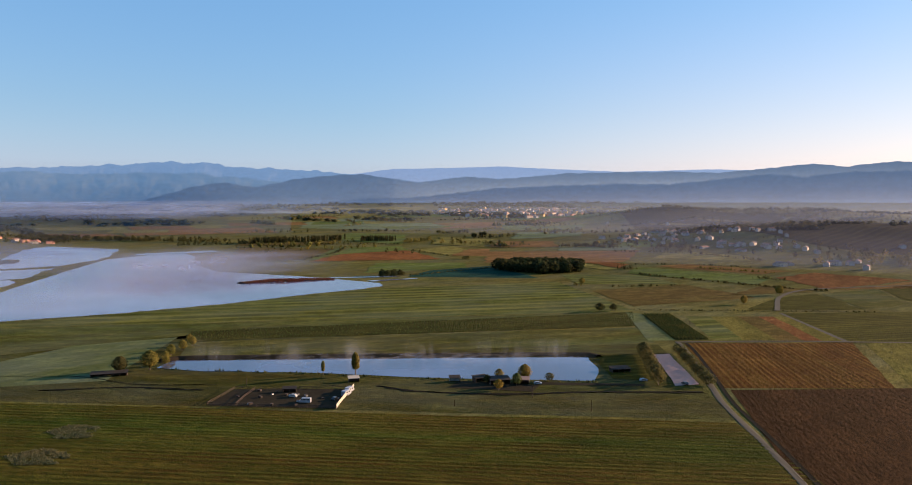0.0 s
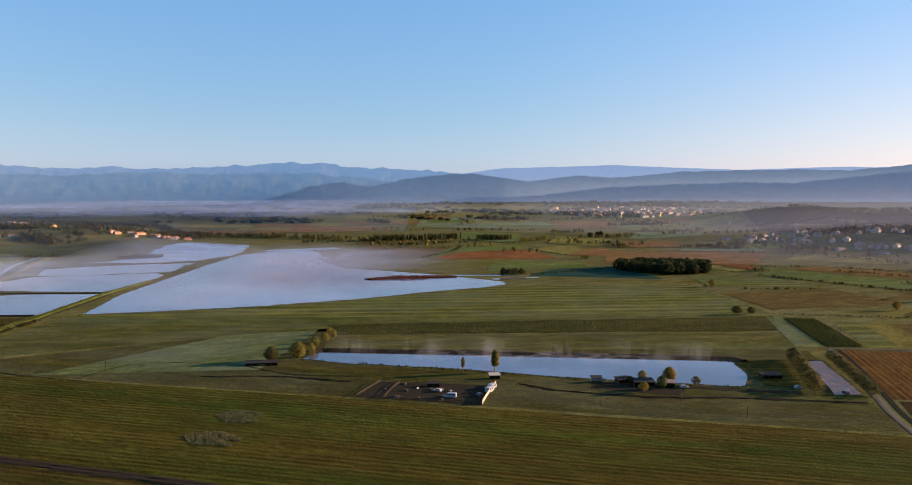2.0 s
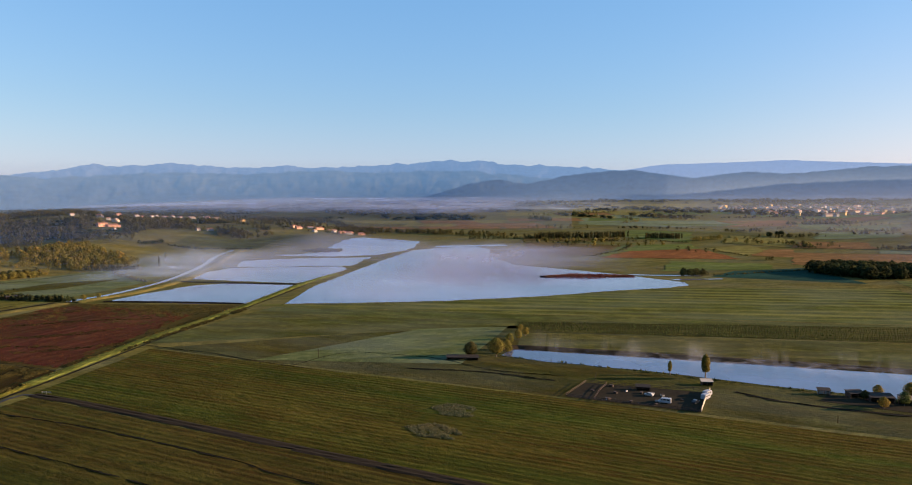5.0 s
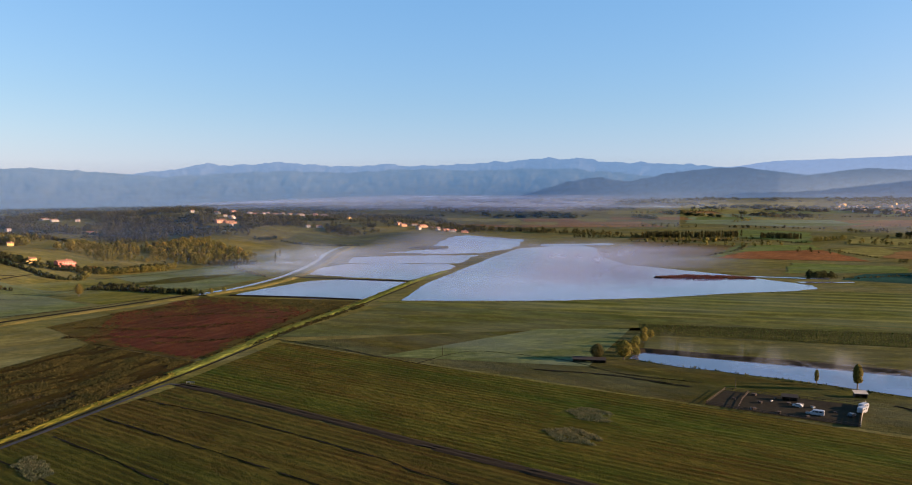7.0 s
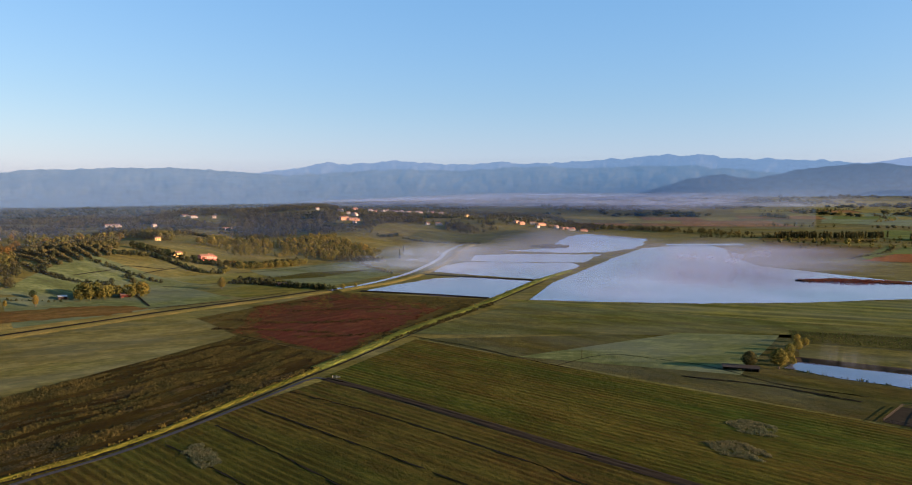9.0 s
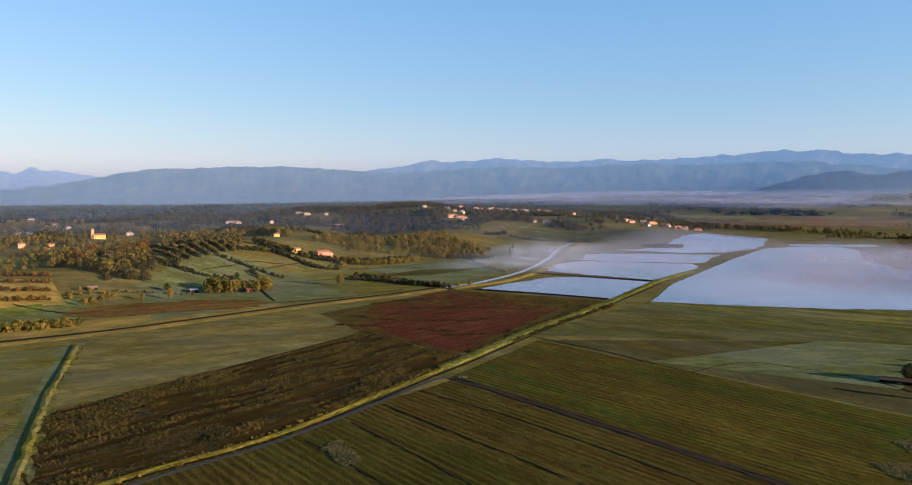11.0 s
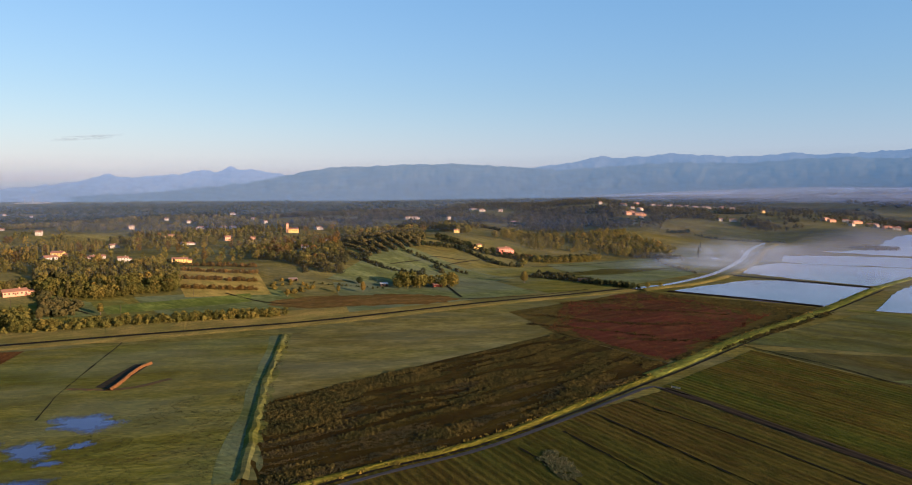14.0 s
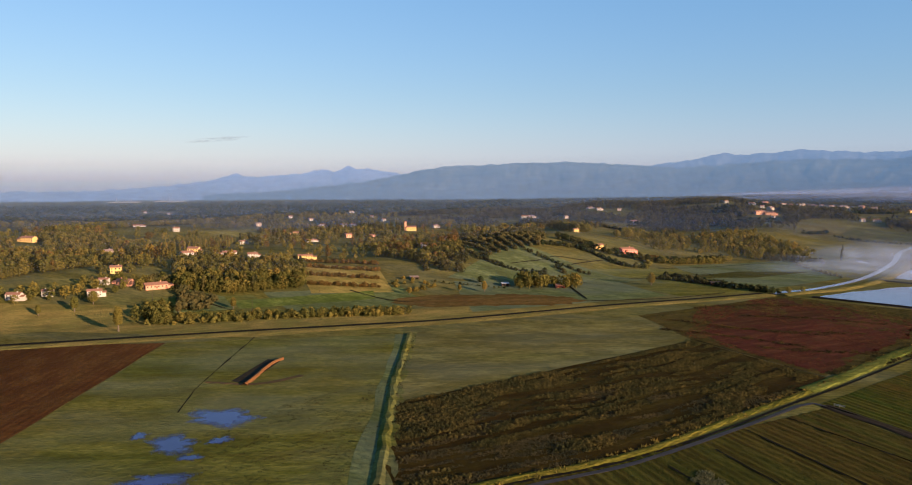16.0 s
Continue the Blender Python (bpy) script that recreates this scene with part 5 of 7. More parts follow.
plants("bank_growth", along([(-331, 78), (-430, 129), (-480, 157), (-526, 182)], 0.6, 1.1), TUFT, 0.5, L["fallow"], "rank grass on the field bank", "grass", vary=0.5)
plants("bank_growth", along([(-350, 544), (-302, 565), (-232, 602), (-154, 660), (-101, 715), (-48, 760)], 2.5, 1.0), TUFT, 0.8, L["scrub"], "dry grass along the lake shore", "grass", vary=0.5)
plants("bank_growth", along([(-136, 406), (-62, 393), (25, 374), (95, 366)], 3.0, 0.6), TUFT, 1.0, L["dark"], "small bushes along the pond edge", "grass", vary=0.7)
plants("reed_islet", scatter([(-180, 822), (-159, 862), (-109, 874), (-84, 862), (-135, 822)], 500), TUFT, 0.9, L["rust"], "low reed islet in the lake", "reeds", vary=0.4, width=1.6, sink=-0.8)
plants("reed_islet", scatter([(-604, 1054), (-599, 1096), (-557, 1107), (-547, 1074), (-575, 1046)], 260), TUFT, 1.4, L["dark"], "dark reed islet in the far pool", "reeds", vary=0.4, width=2.0, sink=-0.6)
for poly, n in (([(-141, 297), (-137, 307), (-123, 302), (-122, 289), (-133, 288)], 320), ([(-143, 269), (-133, 277), (-120, 269), (-120, 260), (-134, 260)], 380), ([(-291, 161), (-294, 170), (-285, 168), (-272, 161), (-272, 155), (-283, 158)], 420)):
    plants("grass_tufts", scatter(poly, 2 * n, 0.4, 3), TUFT, 0.6, L["weed"], "pale green weeds in the crop", "weeds", vary=0.6, width=1.8)
plants("wet_grass", scatter([(-336, 78), (-440, 134), (-420, 60), (-345, -20)], 5200, 0.5, 9), TUFT, 0.3, L["fallow"], "tussocky wet grass", "grass", vary=0.5, width=2.2)


def place_tree(kind, x, y, height, leaves, label, n=110, name="tree", group="", width=1.0, size=None):
    """A single tree: trunk with limbs, and a crown of many leaf clumps."""
    rnd = np.random.default_rng(int(abs(x * 13 + y * 7)))
    tree = new(name)
    tree.location = (x, y, float(land(x, y)))
    tagged(tree, label, "tree", group)
    floor = {"broad": 0.24, "poplar": 0.3, "shrub": 0.02, "cypress": 0.05}[kind]
    leaf = size or {"broad": 0.085, "poplar": 0.06, "shrub": 0.14, "cypress": 0.05}[kind]
    v, f = clumps(n // 5, leaf * 1.0, lambda h: 0.75 * SHAPES[kind](h), rnd, floor, 0.9)
    sv, sf = sprays(10 * n, leaf * 0.42, lambda h: SHAPES[kind](h) * (0.72 + 0.42 * rnd.random()), rnd, floor)
    v, f = np.concatenate([v, sv]), np.concatenate([f, sf + len(v)])
    v = v * np.array((height * width, height * width, height))
    crown = mesh_ob("crown", v.tolist(), f.tolist(), leaves, tree)
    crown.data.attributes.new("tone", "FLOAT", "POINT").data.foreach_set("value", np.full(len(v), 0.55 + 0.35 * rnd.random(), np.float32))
    vs, fs = stem(floor + 0.35, 0.035, 0.012)
    parts_v, parts_f = [vs * height], [fs]
    for i in range(4):
        a = i * 1.57 + rnd.random()
        lv, lf = stem(0.3, 0.014, 0.006, 0)
        lv = lv @ np.array(Euler((0.6 * math.cos(a), 0.6 * math.sin(a), 0)).to_matrix()).T
        parts_v.append((lv + (0, 0, floor + 0.06 * i)) * height)
        parts_f.append(lf + 10 * (i + 1))
    mesh_ob("trunk", np.concatenate(parts_v).tolist(), np.concatenate(parts_f).tolist(), M["bark"], tree)
    return tree


M["bark"] = plain_mat("bark", (0.11, 0.085, 0.06), (0.06, 0.045, 0.03), 2.0)
place_tree("poplar", -27, 386, 12, L["gold"], "tall yellowing poplar on the pond bank", 150, width=1.15, size=0.075)
place_tree("poplar", -44, 388, 7.5, L["wood"], "slender young tree on the pond bank", 90)
place_tree("broad", -138, 404, 10.5, L["wood"], "round yellow-green tree at the pond's end", 180)
place_tree("broad", -151, 397, 9, L["shade"], "round dark olive-green tree beside a low shed", 165)
for i, (x, y, h) in enumerate(((-136, 424, 6), (-138, 440, 7), (-136, 456, 6.5), (-134, 470, 6), (-140, 484, 5), (-133, 415, 5))):
    place_tree("broad", x, y, h, L["wood"], "yellowing tree in a short row by the pond", 90, group="tree row by the pond")
place_tree("broad", 44, 352, 5.5, L["gold"], "yellow-green willow beside the dark hut", 120)
place_tree("broad", 54, 360, 6.5, L["vine"], "green willow beside the dark hut", 135, width=0.9)
place_tree("broad", 60, 372, 8, L["gold"], "broad golden autumn tree among the huts", 165)
place_tree("broad", 47, 374, 5.5, L["gold"], "small golden tree among the huts", 135)
place_tree("broad", 40, 366, 4.5, L["dark"], "dark tree among the huts", 135)
place_tree("broad", 72, 368, 4.5, L["dark"], "small dark round bush at the pond", 90, width=1.3)
for i in range(14):
    place_tree("broad", 125 + 1.25 * i, 358 + 5.8 * i, 6.5 + (i * 37 % 5) * 0.4, L["shade"], "round green tree lining the car park", 60, group="trees of the car park", width=1.35)
    place_tree("broad", 150 + 1.05 * i, 356 + 6.0 * i, 4.4 + (i * 53 % 5) * 0.3, L["shade"], "round green tree lining the car park", 60, group="trees of the car park", width=1.95)
place_tree("broad", 365, 703, 10, L["wood"], "lone round field tree", 135)
place_tree("broad", 191, 798, 8, L["wood"], "lone small round field tree", 120)
place_tree("broad", 160, 604, 7, L["dark"], "dark bush beside the vineyard", 120, width=1.5)
place_tree("broad", 172, 606, 6, L["dark"], "dark bush beside the vineyard", 120, width=1.4)
place_tree("broad", 300, 640, 8, L["gold"], "golden bush at the field corner", 120)
place_tree("broad", -612, 452, 11, L["gold"], "slender autumn tree in the meadow", 135, width=0.75)
place_tree("broad", -648, 305, 9, L["gold"], "slim tree in the meadow", 108, width=0.6)
place_tree("broad", -676, 318, 7, L["dark"], "dark bush beside a shed", 108)
place_tree("broad", -690, 395, 6, L["dark"], "dark hedge tree in the meadow", 108)
place_tree("poplar", -617, 31, 15, L["wood"], "tall slender yellowing poplar beside the canal", 150, width=1.2, size=0.07)
place_tree("broad", -700, 22, 9, L["wood"], "round tree beside the houses", 135)
place_tree("cypress", -655, 780, 14, L["dark"], "dark cypress in the meadow", 108, name="cypress_tree")
place_tree("cypress", -700, 850, 13, L["dark"], "dark cypress in the meadow", 108, name="cypress_tree")
place_tree("broad", -524, 515, 5, L["wood"], "bush at the sluice", 90, width=1.3)
place_tree("broad", -522, 530, 4.5, L["wood"], "bush at the sluice", 90, width=1.3)
place_tree("poplar", -685, 10, 10, L["wood"], "slim autumn tree in the western meadow", 90, width=1.7, size=0.08)
place_tree("poplar", -657, 71, 9, L["olive"], "slim autumn tree in the western meadow", 90, width=1.7, size=0.08)
place_tree("poplar", -661, 108, 8, L["gold"], "slim autumn tree in the western meadow", 90, width=1.7, size=0.08)
place_tree("poplar", -681, -11, 7, L["wood"], "slim autumn tree in the western meadow", 90, width=1.7, size=0.08)
place_tree("poplar", -659, 243, 6, L["gold"], "slim autumn tree in the western meadow", 90, width=1.7, size=0.08)
place_tree("poplar", -657, 287, 6, L["gold"], "slim autumn tree in the western meadow", 90, width=1.7, size=0.08)
for pts, gap, h, key in (
    ([(-805, 370), (-756, 360), (-730, 364), (-711, 369), (-697, 382), (-681, 394)], 1.6, 2.6, "dark"), ([(-779, 457), (-769, 488), (-750, 498), (-731, 502), (-710, 504), (-695, 523)], 1.3, 3.4, "dark"),
    ([(-709, 424), (-698, 420), (-687, 416)], 1.6, 2.8, "dark"), ([(-654, 511), (-620, 513), (-567, 507), (-544, 510)], 1.6, 2.8, "dark"), ([(-737, 562), (-720, 589), (-704, 637)], 1.2, 3.0, "autumn"),
    ([(-735, 566), (-716, 591), (-699, 640)], 1.2, 2.4, "wood"), ([(-725, 560), (-708, 540), (-697, 525)], 1.6, 3.0, "wood"), ([(-640, 475), (-640, 530), (-632, 552)], 3.0, 1.6, "dark"),
    ([(-869, 333), (-765, 303), (-726, 293)], 2.2, 2.6, "dark"), ([(-702, 714), (-670, 728), (-648, 739)], 1.5, 4.5, "shade"), ([(-854, 989), (-849, 1027), (-857, 1049)], 2.0, 5.0, "dark"),
    ([(-694, 281), (-676, 305), (-656, 328)], 3.5, 1.4, "dark"), ([(-832, 1031), (-770, 1040), (-700, 1062)], 3.0, 2.6, "dark"), ([(-560, 640), (-640, 690), (-690, 745)], 4.0, 2.2, "shade"),
):
    plants("hedge", along(pts, gap, 1.2), FORM["shrub"] if h < 4 else FORM["broad"], h, L[key], "straggling hedge across the frosty meadow", "hedge", vary=0.55)
plants("copse", scatter([(-770, 310), (-826, 361), (-765, 357), (-706, 322), (-719, 301)], 80), FORM["broad"], 7.5, L["shade"], "dark trees at the edge of the meadow", "copse", vary=0.45)
plants("hedge", scatter([(-703, 244), (-717, 264), (-685, 279), (-662, 272), (-673, 240)], 22), FORM["shrub"], 2.6, L["gold"], "golden shrubs scattered over the meadow", "shrubs", vary=0.5)
# the belt of trees above the river meadow, and the hill below the village, its shade put in as darker trees
plants("wood", scatter([(-884, 895), (-777, 814), (-700, 745), (-702, 714), (-749, 677), (-773, 595), (-860, 640)], 300, 0.2), FORM["broad"], 7.0, L["wood"], "belt of mixed trees above the river meadow", "wood", vary=0.45, width=0.9)
plants("wood", scatter([(-1097, 952), (-936, 921), (-875, 1000), (-937, 1091), (-967, 1261), (-1121, 1492), (-1102, 1127), (-1247, 1051)], 900, 0.35, 50), FAR["broad"], 7.0, L["shade"], "dark trees on the hill below the village", "wood", vary=0.5)
plants("wood", scatter([(-944, 1226), (-828, 1252), (-793, 1225), (-840, 1184)], 110), FAR["broad"], 6.5, L["shade"], "trees on the knoll", "wood", vary=0.5)
for k in range(22):
    x, y = -960 - 420 * rng.random(), 700 + 700 * rng.random()
    a, l = radians(60 + 35 * rng.normal()), 50 + 110 * rng.random()
    plants("hill_hedge", along([(x, y), (x + l * math.cos(a), y + l * math.sin(a))], 3.2, 1.5), FAR["shrub"], 3.6, L["dark"], "dark hedge line on the hillside", "hedge", vary=0.5, width=1.3)
for k in range(18):
    x, y = -900 - 480 * rng.random(), 1000 + 560 * rng.random()
    a, w, l = radians(50 + 30 * rng.normal()), 22 + 20 * rng.random(), 40 + 50 * rng.random()
    c, d = np.array((math.cos(a), math.sin(a))), np.array((-math.sin(a), math.cos(a)))
    q = np.array((x, y))
    field("field_hilltop", [tuple(q), tuple(q + l * c), tuple(q + l * c + w * d), tuple(q + w * d)], M[("hill", "vine_soil", "brown", "meadow_tan")[k % 4]], "small sloping field on the village hill", rise=0.4, step=8, wander=3)
# olive rows above the frosted slope
for k in range(7):
    f = k / 6
    plants("olive_row", along([(-835 - 40 * f, 385 + 95 * f), (-752 - 22 * f, 374 + 74 * f)], 2.6, 0.4), FORM["olive"], 3.6, L["olive"], "row of olive trees on the slope", "orchard", vary=0.3)
plants("olive_grove", scatter([(-1030, 558), (-849, 507), (-783, 464), (-800, 440), (-870, 470)], 150), FORM["olive"], 4.6, L["olive"], "sunlit olive grove on the slope", "orchard", vary=0.4)


# ---- patchwork of the far plain and of the meadows ----
def patchwork(origin, turn, cols, rows, kinds, label, skip=0.12, rise=0.35):
    """A loose grid of fields of unequal width."""
    c, s = math.cos(radians(turn)), math.sin(radians(turn))
    y = 0.0
    for depth in rows:
        x = -60 * rng.random()
        for width in cols:
            w = width * (0.7 + 0.6 * rng.random())
            kind = kinds[rng.integers(len(kinds))]
            if rng.random() > skip:
                gap, lean = 3.0, 12 * rng.normal()
                q = [(x + gap, y + gap), (x + w - gap, y + gap), (x + w - gap + lean, y + depth - gap), (x + gap + lean, y + depth - gap)]
                field("field_patch", [(origin[0] + c * u - s * v, origin[1] + s * u + c * v) for u, v in q], M[kind], label.format(kind.replace("_", " ")), rise=rise + 0.02 * (rng.integers(12)), step=30)
            x += w
        y += depth


# the fields of the open plain, from the pond to the far town
for kind, quad in (
    ("plough_red", [(-145, 1096), (53, 1126), (0, 1285), (-105, 1220)]), ("brown", [(-260, 1124), (-157, 1123), (-129, 1326), (-306, 1371)]),
    ("lime", [(-148, 1122), (-132, 1122), (-107, 1377), (-120, 1378)]), ("lime", [(-121, 1205), (0, 1297), (-11, 1387), (-98, 1350)]),
    ("straw", [(5, 1297), (67, 1184), (102, 1293), (87, 1384)]), ("clay", [(70, 1184), (138, 1175), (145, 1316), (106, 1305)]),
    ("clay", [(110, 1071), (319, 1066), (401, 1256), (143, 1256)]), ("plough_red", [(255, 1071), (290, 989), (315, 1033), (274, 1105)]),
    ("lime", [(-55, 934), (79, 1001), (84, 1072), (-46, 1068)]), ("straw", [(233, 1031), (263, 955), (282, 975), (249, 1063)]),
    ("lime", [(277, 925), (384, 791), (447, 869), (314, 994)]),
):
    field("field_patch", quad, M[kind], "broad {} field on the plain".format(kind.replace("_", " ")), rise=0.4, step=12, wander=4)
for kind, quad in (
    ("brown", [(187, 745), (197, 632), (333, 685), (305, 799)]), ("red_strip", [(444, 863), (438, 746), (586, 824), (518, 911)]),
    ("olive", [(355, 684), (289, 610), (390, 603), (407, 709)]), ("meadow_tan", [(411, 709), (393, 603), (456, 640), (491, 745)]),
    ("olive", [(495, 745), (466, 655), (558, 720), (561, 785)]), ("straw", [(385, 1132), (506, 1063), (536, 1127), (449, 1245)]),
    ("green_strip", [(187, 800), (303, 805), (290, 900), (190, 910)]), ("clay", [(340, 1010), (440, 900), (500, 930), (400, 1030)]),
    ("lime", [(358, 1322), (454, 1322), (484, 1425), (389, 1419)]), ("clay", [(450, 745), (600, 760), (640, 850), (592, 820)]),
    ("brown", [(310, 700), (385, 720), (430, 735), (390, 785)]),
):
    field("field_patch", quad, M[kind], "narrow {} field before the village".format(kind.replace("_", " ")), rise=0.25, step=12, wander=3)
for kind, quad in (
    ("frost_far", [(-283, 1978), (0, 1880), (0, 2461), (-335, 2547)]), ("straw", [(-395, 2685), (32, 2809), (83, 3569), (-470, 3475)]),
    ("lime", [(250, 1865), (436, 1832), (515, 2095), (262, 2220)]), ("frost_far", [(221, 1559), (384, 1612), (418, 1756), (265, 1769)]),
    ("clay", [(148, 1341), (277, 1344), (294, 1484), (181, 1481)]), ("lime", [(0, 1955), (93, 1977), (281, 2382), (75, 2418)]),
    ("lime", [(-170, 1564), (-11, 1415), (0, 1703), (-138, 1774)]), ("straw", [(45, 1428), (138, 1354), (182, 1546), (76, 1623)]),
    ("frost_far", [(260, 1260), (404, 1266), (405, 1337), (272, 1319)]), ("brown", [(-320, 1390), (-150, 1420), (-140, 1500), (-330, 1480)]),
):
    field("field_patch", quad, M[kind], "far {} field on the plain".format(kind.replace("_", " ")), rise=0.7, step=20, wander=7)
patchwork((-420, 1840), 12, (190, 220, 180, 240, 200, 210), (120, 150, 170, 190, 220), ("lime", "straw", "clay", "frost_far", "straw", "hill"), "far {} field in haze", rise=0.6)
patchwork((-760, 1640), 20, (170, 160, 180), (110, 140, 160), ("hill", "clay", "straw"), "far {} field behind the lake", rise=0.6)
field("field_frost_west", [(-572, 250), (-560, 420), (-640, 440), (-690, 300)], M["frosted"], "frosty green meadow below the hills", rise=0.1)
field("field_frost_slope", [(-702, 300), (-632, 372), (-640, 470), (-790, 430)], M["frosted"], "frosted grass slope below the olive grove", rise=0.3, step=8)
field("field_green_west", [(-556, 426), (-540, 500), (-690, 560), (-700, 450)], M["grass"], "green meadow below the hills", rise=0.1)
field("field_green_slope", [(-545, 506), (-560, 640), (-690, 740), (-700, 565)], M["frosted"], "pale green river meadow", rise=0.15, step=10)
field("field_green_river", [(-565, 645), (-612, 790), (-720, 900), (-700, 745)], M["grass"], "green river meadow", rise=0.15, step=10)
field("field_garden", [(-640, -30), (-634, 48), (-690, 50), (-716, -40)], M["ochre"], "dry yellowish meadow before the houses", rise=0.12, step=10)
field("field_lawn", [(-636, 54), (-630, 140), (-700, 130), (-705, 60)], M["grass"], "green meadow with tree shadows", rise=0.12, step=10)
field("field_lawn_north", [(-628, 142), (-610, 240), (-690, 250), (-704, 140)], M["frosted"], "frosty meadow behind the hedge", rise=0.12, step=10)
field("field_lawn_frost", [(-729, 85), (-699, 110), (-657, 108), (-663, 68)], M["frosted"], "frosted lawn behind the olive trees", rise=0.3, step=6)
field("field_lawn_lime", [(-685, 113), (-682, 222), (-655, 212), (-658, 112)], M["lime"], "bright green meadow behind the hedge", rise=0.3, step=6)
field("field_clearing", [(-1231, 141), (-1342, 295), (-1188, 252), (-1111, 190)], M["straw"], "tan clearing between the woods", rise=0.4, step=10)
# a band of shade on the meadow, put in as a darker field
field("field_shade_strip", [(-636, 505), (-644, 597), (-605, 658), (-602, 573)], M["olive"], "darker strip of painted shade in the river meadow", rise=0.3, step=8)
field("field_terrace", [(-690, 174), (-672, 236), (-752, 256), (-812, 196)], M["terrace"], "ochre grass terraces with olive rows", rise=0.18, step=6)
field("field_knoll", [(-832, 1031), (-690, 1060), (-740, 1240), (-872, 1139)], M["meadow_tan"], "grassy knoll above the pools", rise=0.3, step=20)
field("parking", [(133, 356), (146, 358), (157, 432), (147, 430)], M["pink_gravel"], "pinkish gravel car park", rise=0.2)
# darker grass colour stands in for the tree shadows here
field("garden_pond", [(106, 372), (126, 366), (138, 430), (108, 428)], M["olive"], "garden grass beside the pond, tree shade in its colour", rise=0.18)
field("yard", [(-89, 332), (-31, 324), (-27, 358), (-83, 360)], M["yard"], "dark trampled earth paddock", rise=0.2)
for q in ([(20, 358), (60, 348), (66, 360), (26, 372)], [(64, 362), (118, 356), (118, 360), (66, 367)]):
    field("bare_patch", q, M["yard"], "bare trampled earth among grass", rise=0.17)


for i, (x, y, r) in enumerate(GLADES[3:]):
    a = 0.7 * i
    field("field_glade", [(x + r * math.cos(a + k * 1.571) * (1, 0.75)[k % 2], y + r * math.sin(a + k * 1.571) * (1, 0.75)[k % 2]) for k in range(4)], M[("grass", "ochre", "pale", "frosted")[i % 4]], "grassy clearing between the woods", rise=0.3, step=8)


# ---- puddles in the wet field ----
M["puddle"] = water_mat("puddle", (0.02, 0.02, 0.07), 0.06, 0.06)


def shallow(m):
    """Let the wet grass show through where the water is not deep."""
    nt = m.node_tree
    att = nt.nodes.new("ShaderNodeAttribute")
    att.attribute_name = "deep"
    both = nt.nodes.new("ShaderNodeMath")
    both.operation = "ADD"
    nt.links.new(att.outputs["Fac"], both.inputs[0])
    nt.links.new(times(nt, noise_node(nt, 0.35, 5, 0.65, place(nt)), 1.1), both.inputs[1])
    mx, tr = nt.nodes.new("ShaderNodeMixShader"), nt.nodes.new("ShaderNodeBsdfTransparent")
    nt.links.new(ramp(nt, both.outputs[0], 0.6, 1.1), mx.inputs["Fac"])
    nt.links.new(tr.outputs[0], mx.inputs[1])
    nt.links.new(nt.nodes["Principled BSDF"].outputs[0], mx.inputs[2])
    nt.links.new(mx.outputs[0], nt.nodes["Material Output"].inputs["Surface"])


shallow(M["puddle"])


def puddle(x, y, length, width, turn, seed):
    rnd = np.random.default_rng(seed)
    n = 40
    a = np.arange(n) * 6.283 / n
    r = 1 + 0.22 * np.sin(2 * a + rnd.random() * 6) + 0.16 * np.sin(5 * a + rnd.random() * 6) + 0.1 * np.sin(9 * a + rnd.random() * 6)
    u, v = 1.25 * length * r * np.cos(a), 1.25 * width * r * np.sin(a)
    c, s = math.cos(radians(turn)), math.sin(radians(turn))
    verts = [(x + c * p - s * q, y + s * p + c * q, 0.16) for p, q in zip(u, v)] + [(x, y, 0.16)]
    ob = mesh_ob("puddle", verts, [(i, (i + 1) % n, n) for i in range(n)], M["puddle"])
    ob.data.attributes.new("deep", "FLOAT", "POINT").data.foreach_set("value", [0.0] * n + [1.0])
    return setting(ob, "shallow puddle reflecting the blue sky", "water")


PUDDLES = ((-419, 51, 13.7, 9.0, 62), (-398, 30, 7.6, 9.0, 59), (-382, 33, 3.3, 3.0, 64), (-394, 45, 3.4, 4.0, 62), (-367, 21, 10.4, 5.0, 61), (-412, 21, 3.2, 3.0, 66))
for i, (x, y, l, w, t) in enumerate(PUDDLES):
    puddle(x, y, l, w, t, i)
ribbon("grass_ditch", [(-561, 98), (-512, 73), (-471, 52), (-434, 37)], [(-0.22, 0.16), (0, 0.12), (0.22, 0.16)], M["ditch"], "narrow dark ditch in the grass", "ditch", wander=0.2)
for pts in ([(-345, 371), (-321, 367), (-295, 364), (-262, 354), (-228, 347)], [(-236, 350), (-228, 379), (-218, 391), (-198, 392), (-166, 389), (-133, 372), (-94, 370)], [(-315, 237), (-254, 231), (-185, 217), (-161, 209), (-60, 186)], [(-313, 212), (-247, 200), (-191, 189), (-100, 168)], [(-305, 187), (-267, 179), (-229, 169), (-130, 147)], [(-303, 163), (-281, 159), (-256, 154), (-170, 137)], [(-432, 313), (-391, 308), (-345, 303)]):
    ribbon("furrow_ditch", pts, [(-0.38, 0.26), (0, 0.2), (0.38, 0.26)], M["ditch"], "narrow dark field drain", "ditch", wander=0.3, step=4)


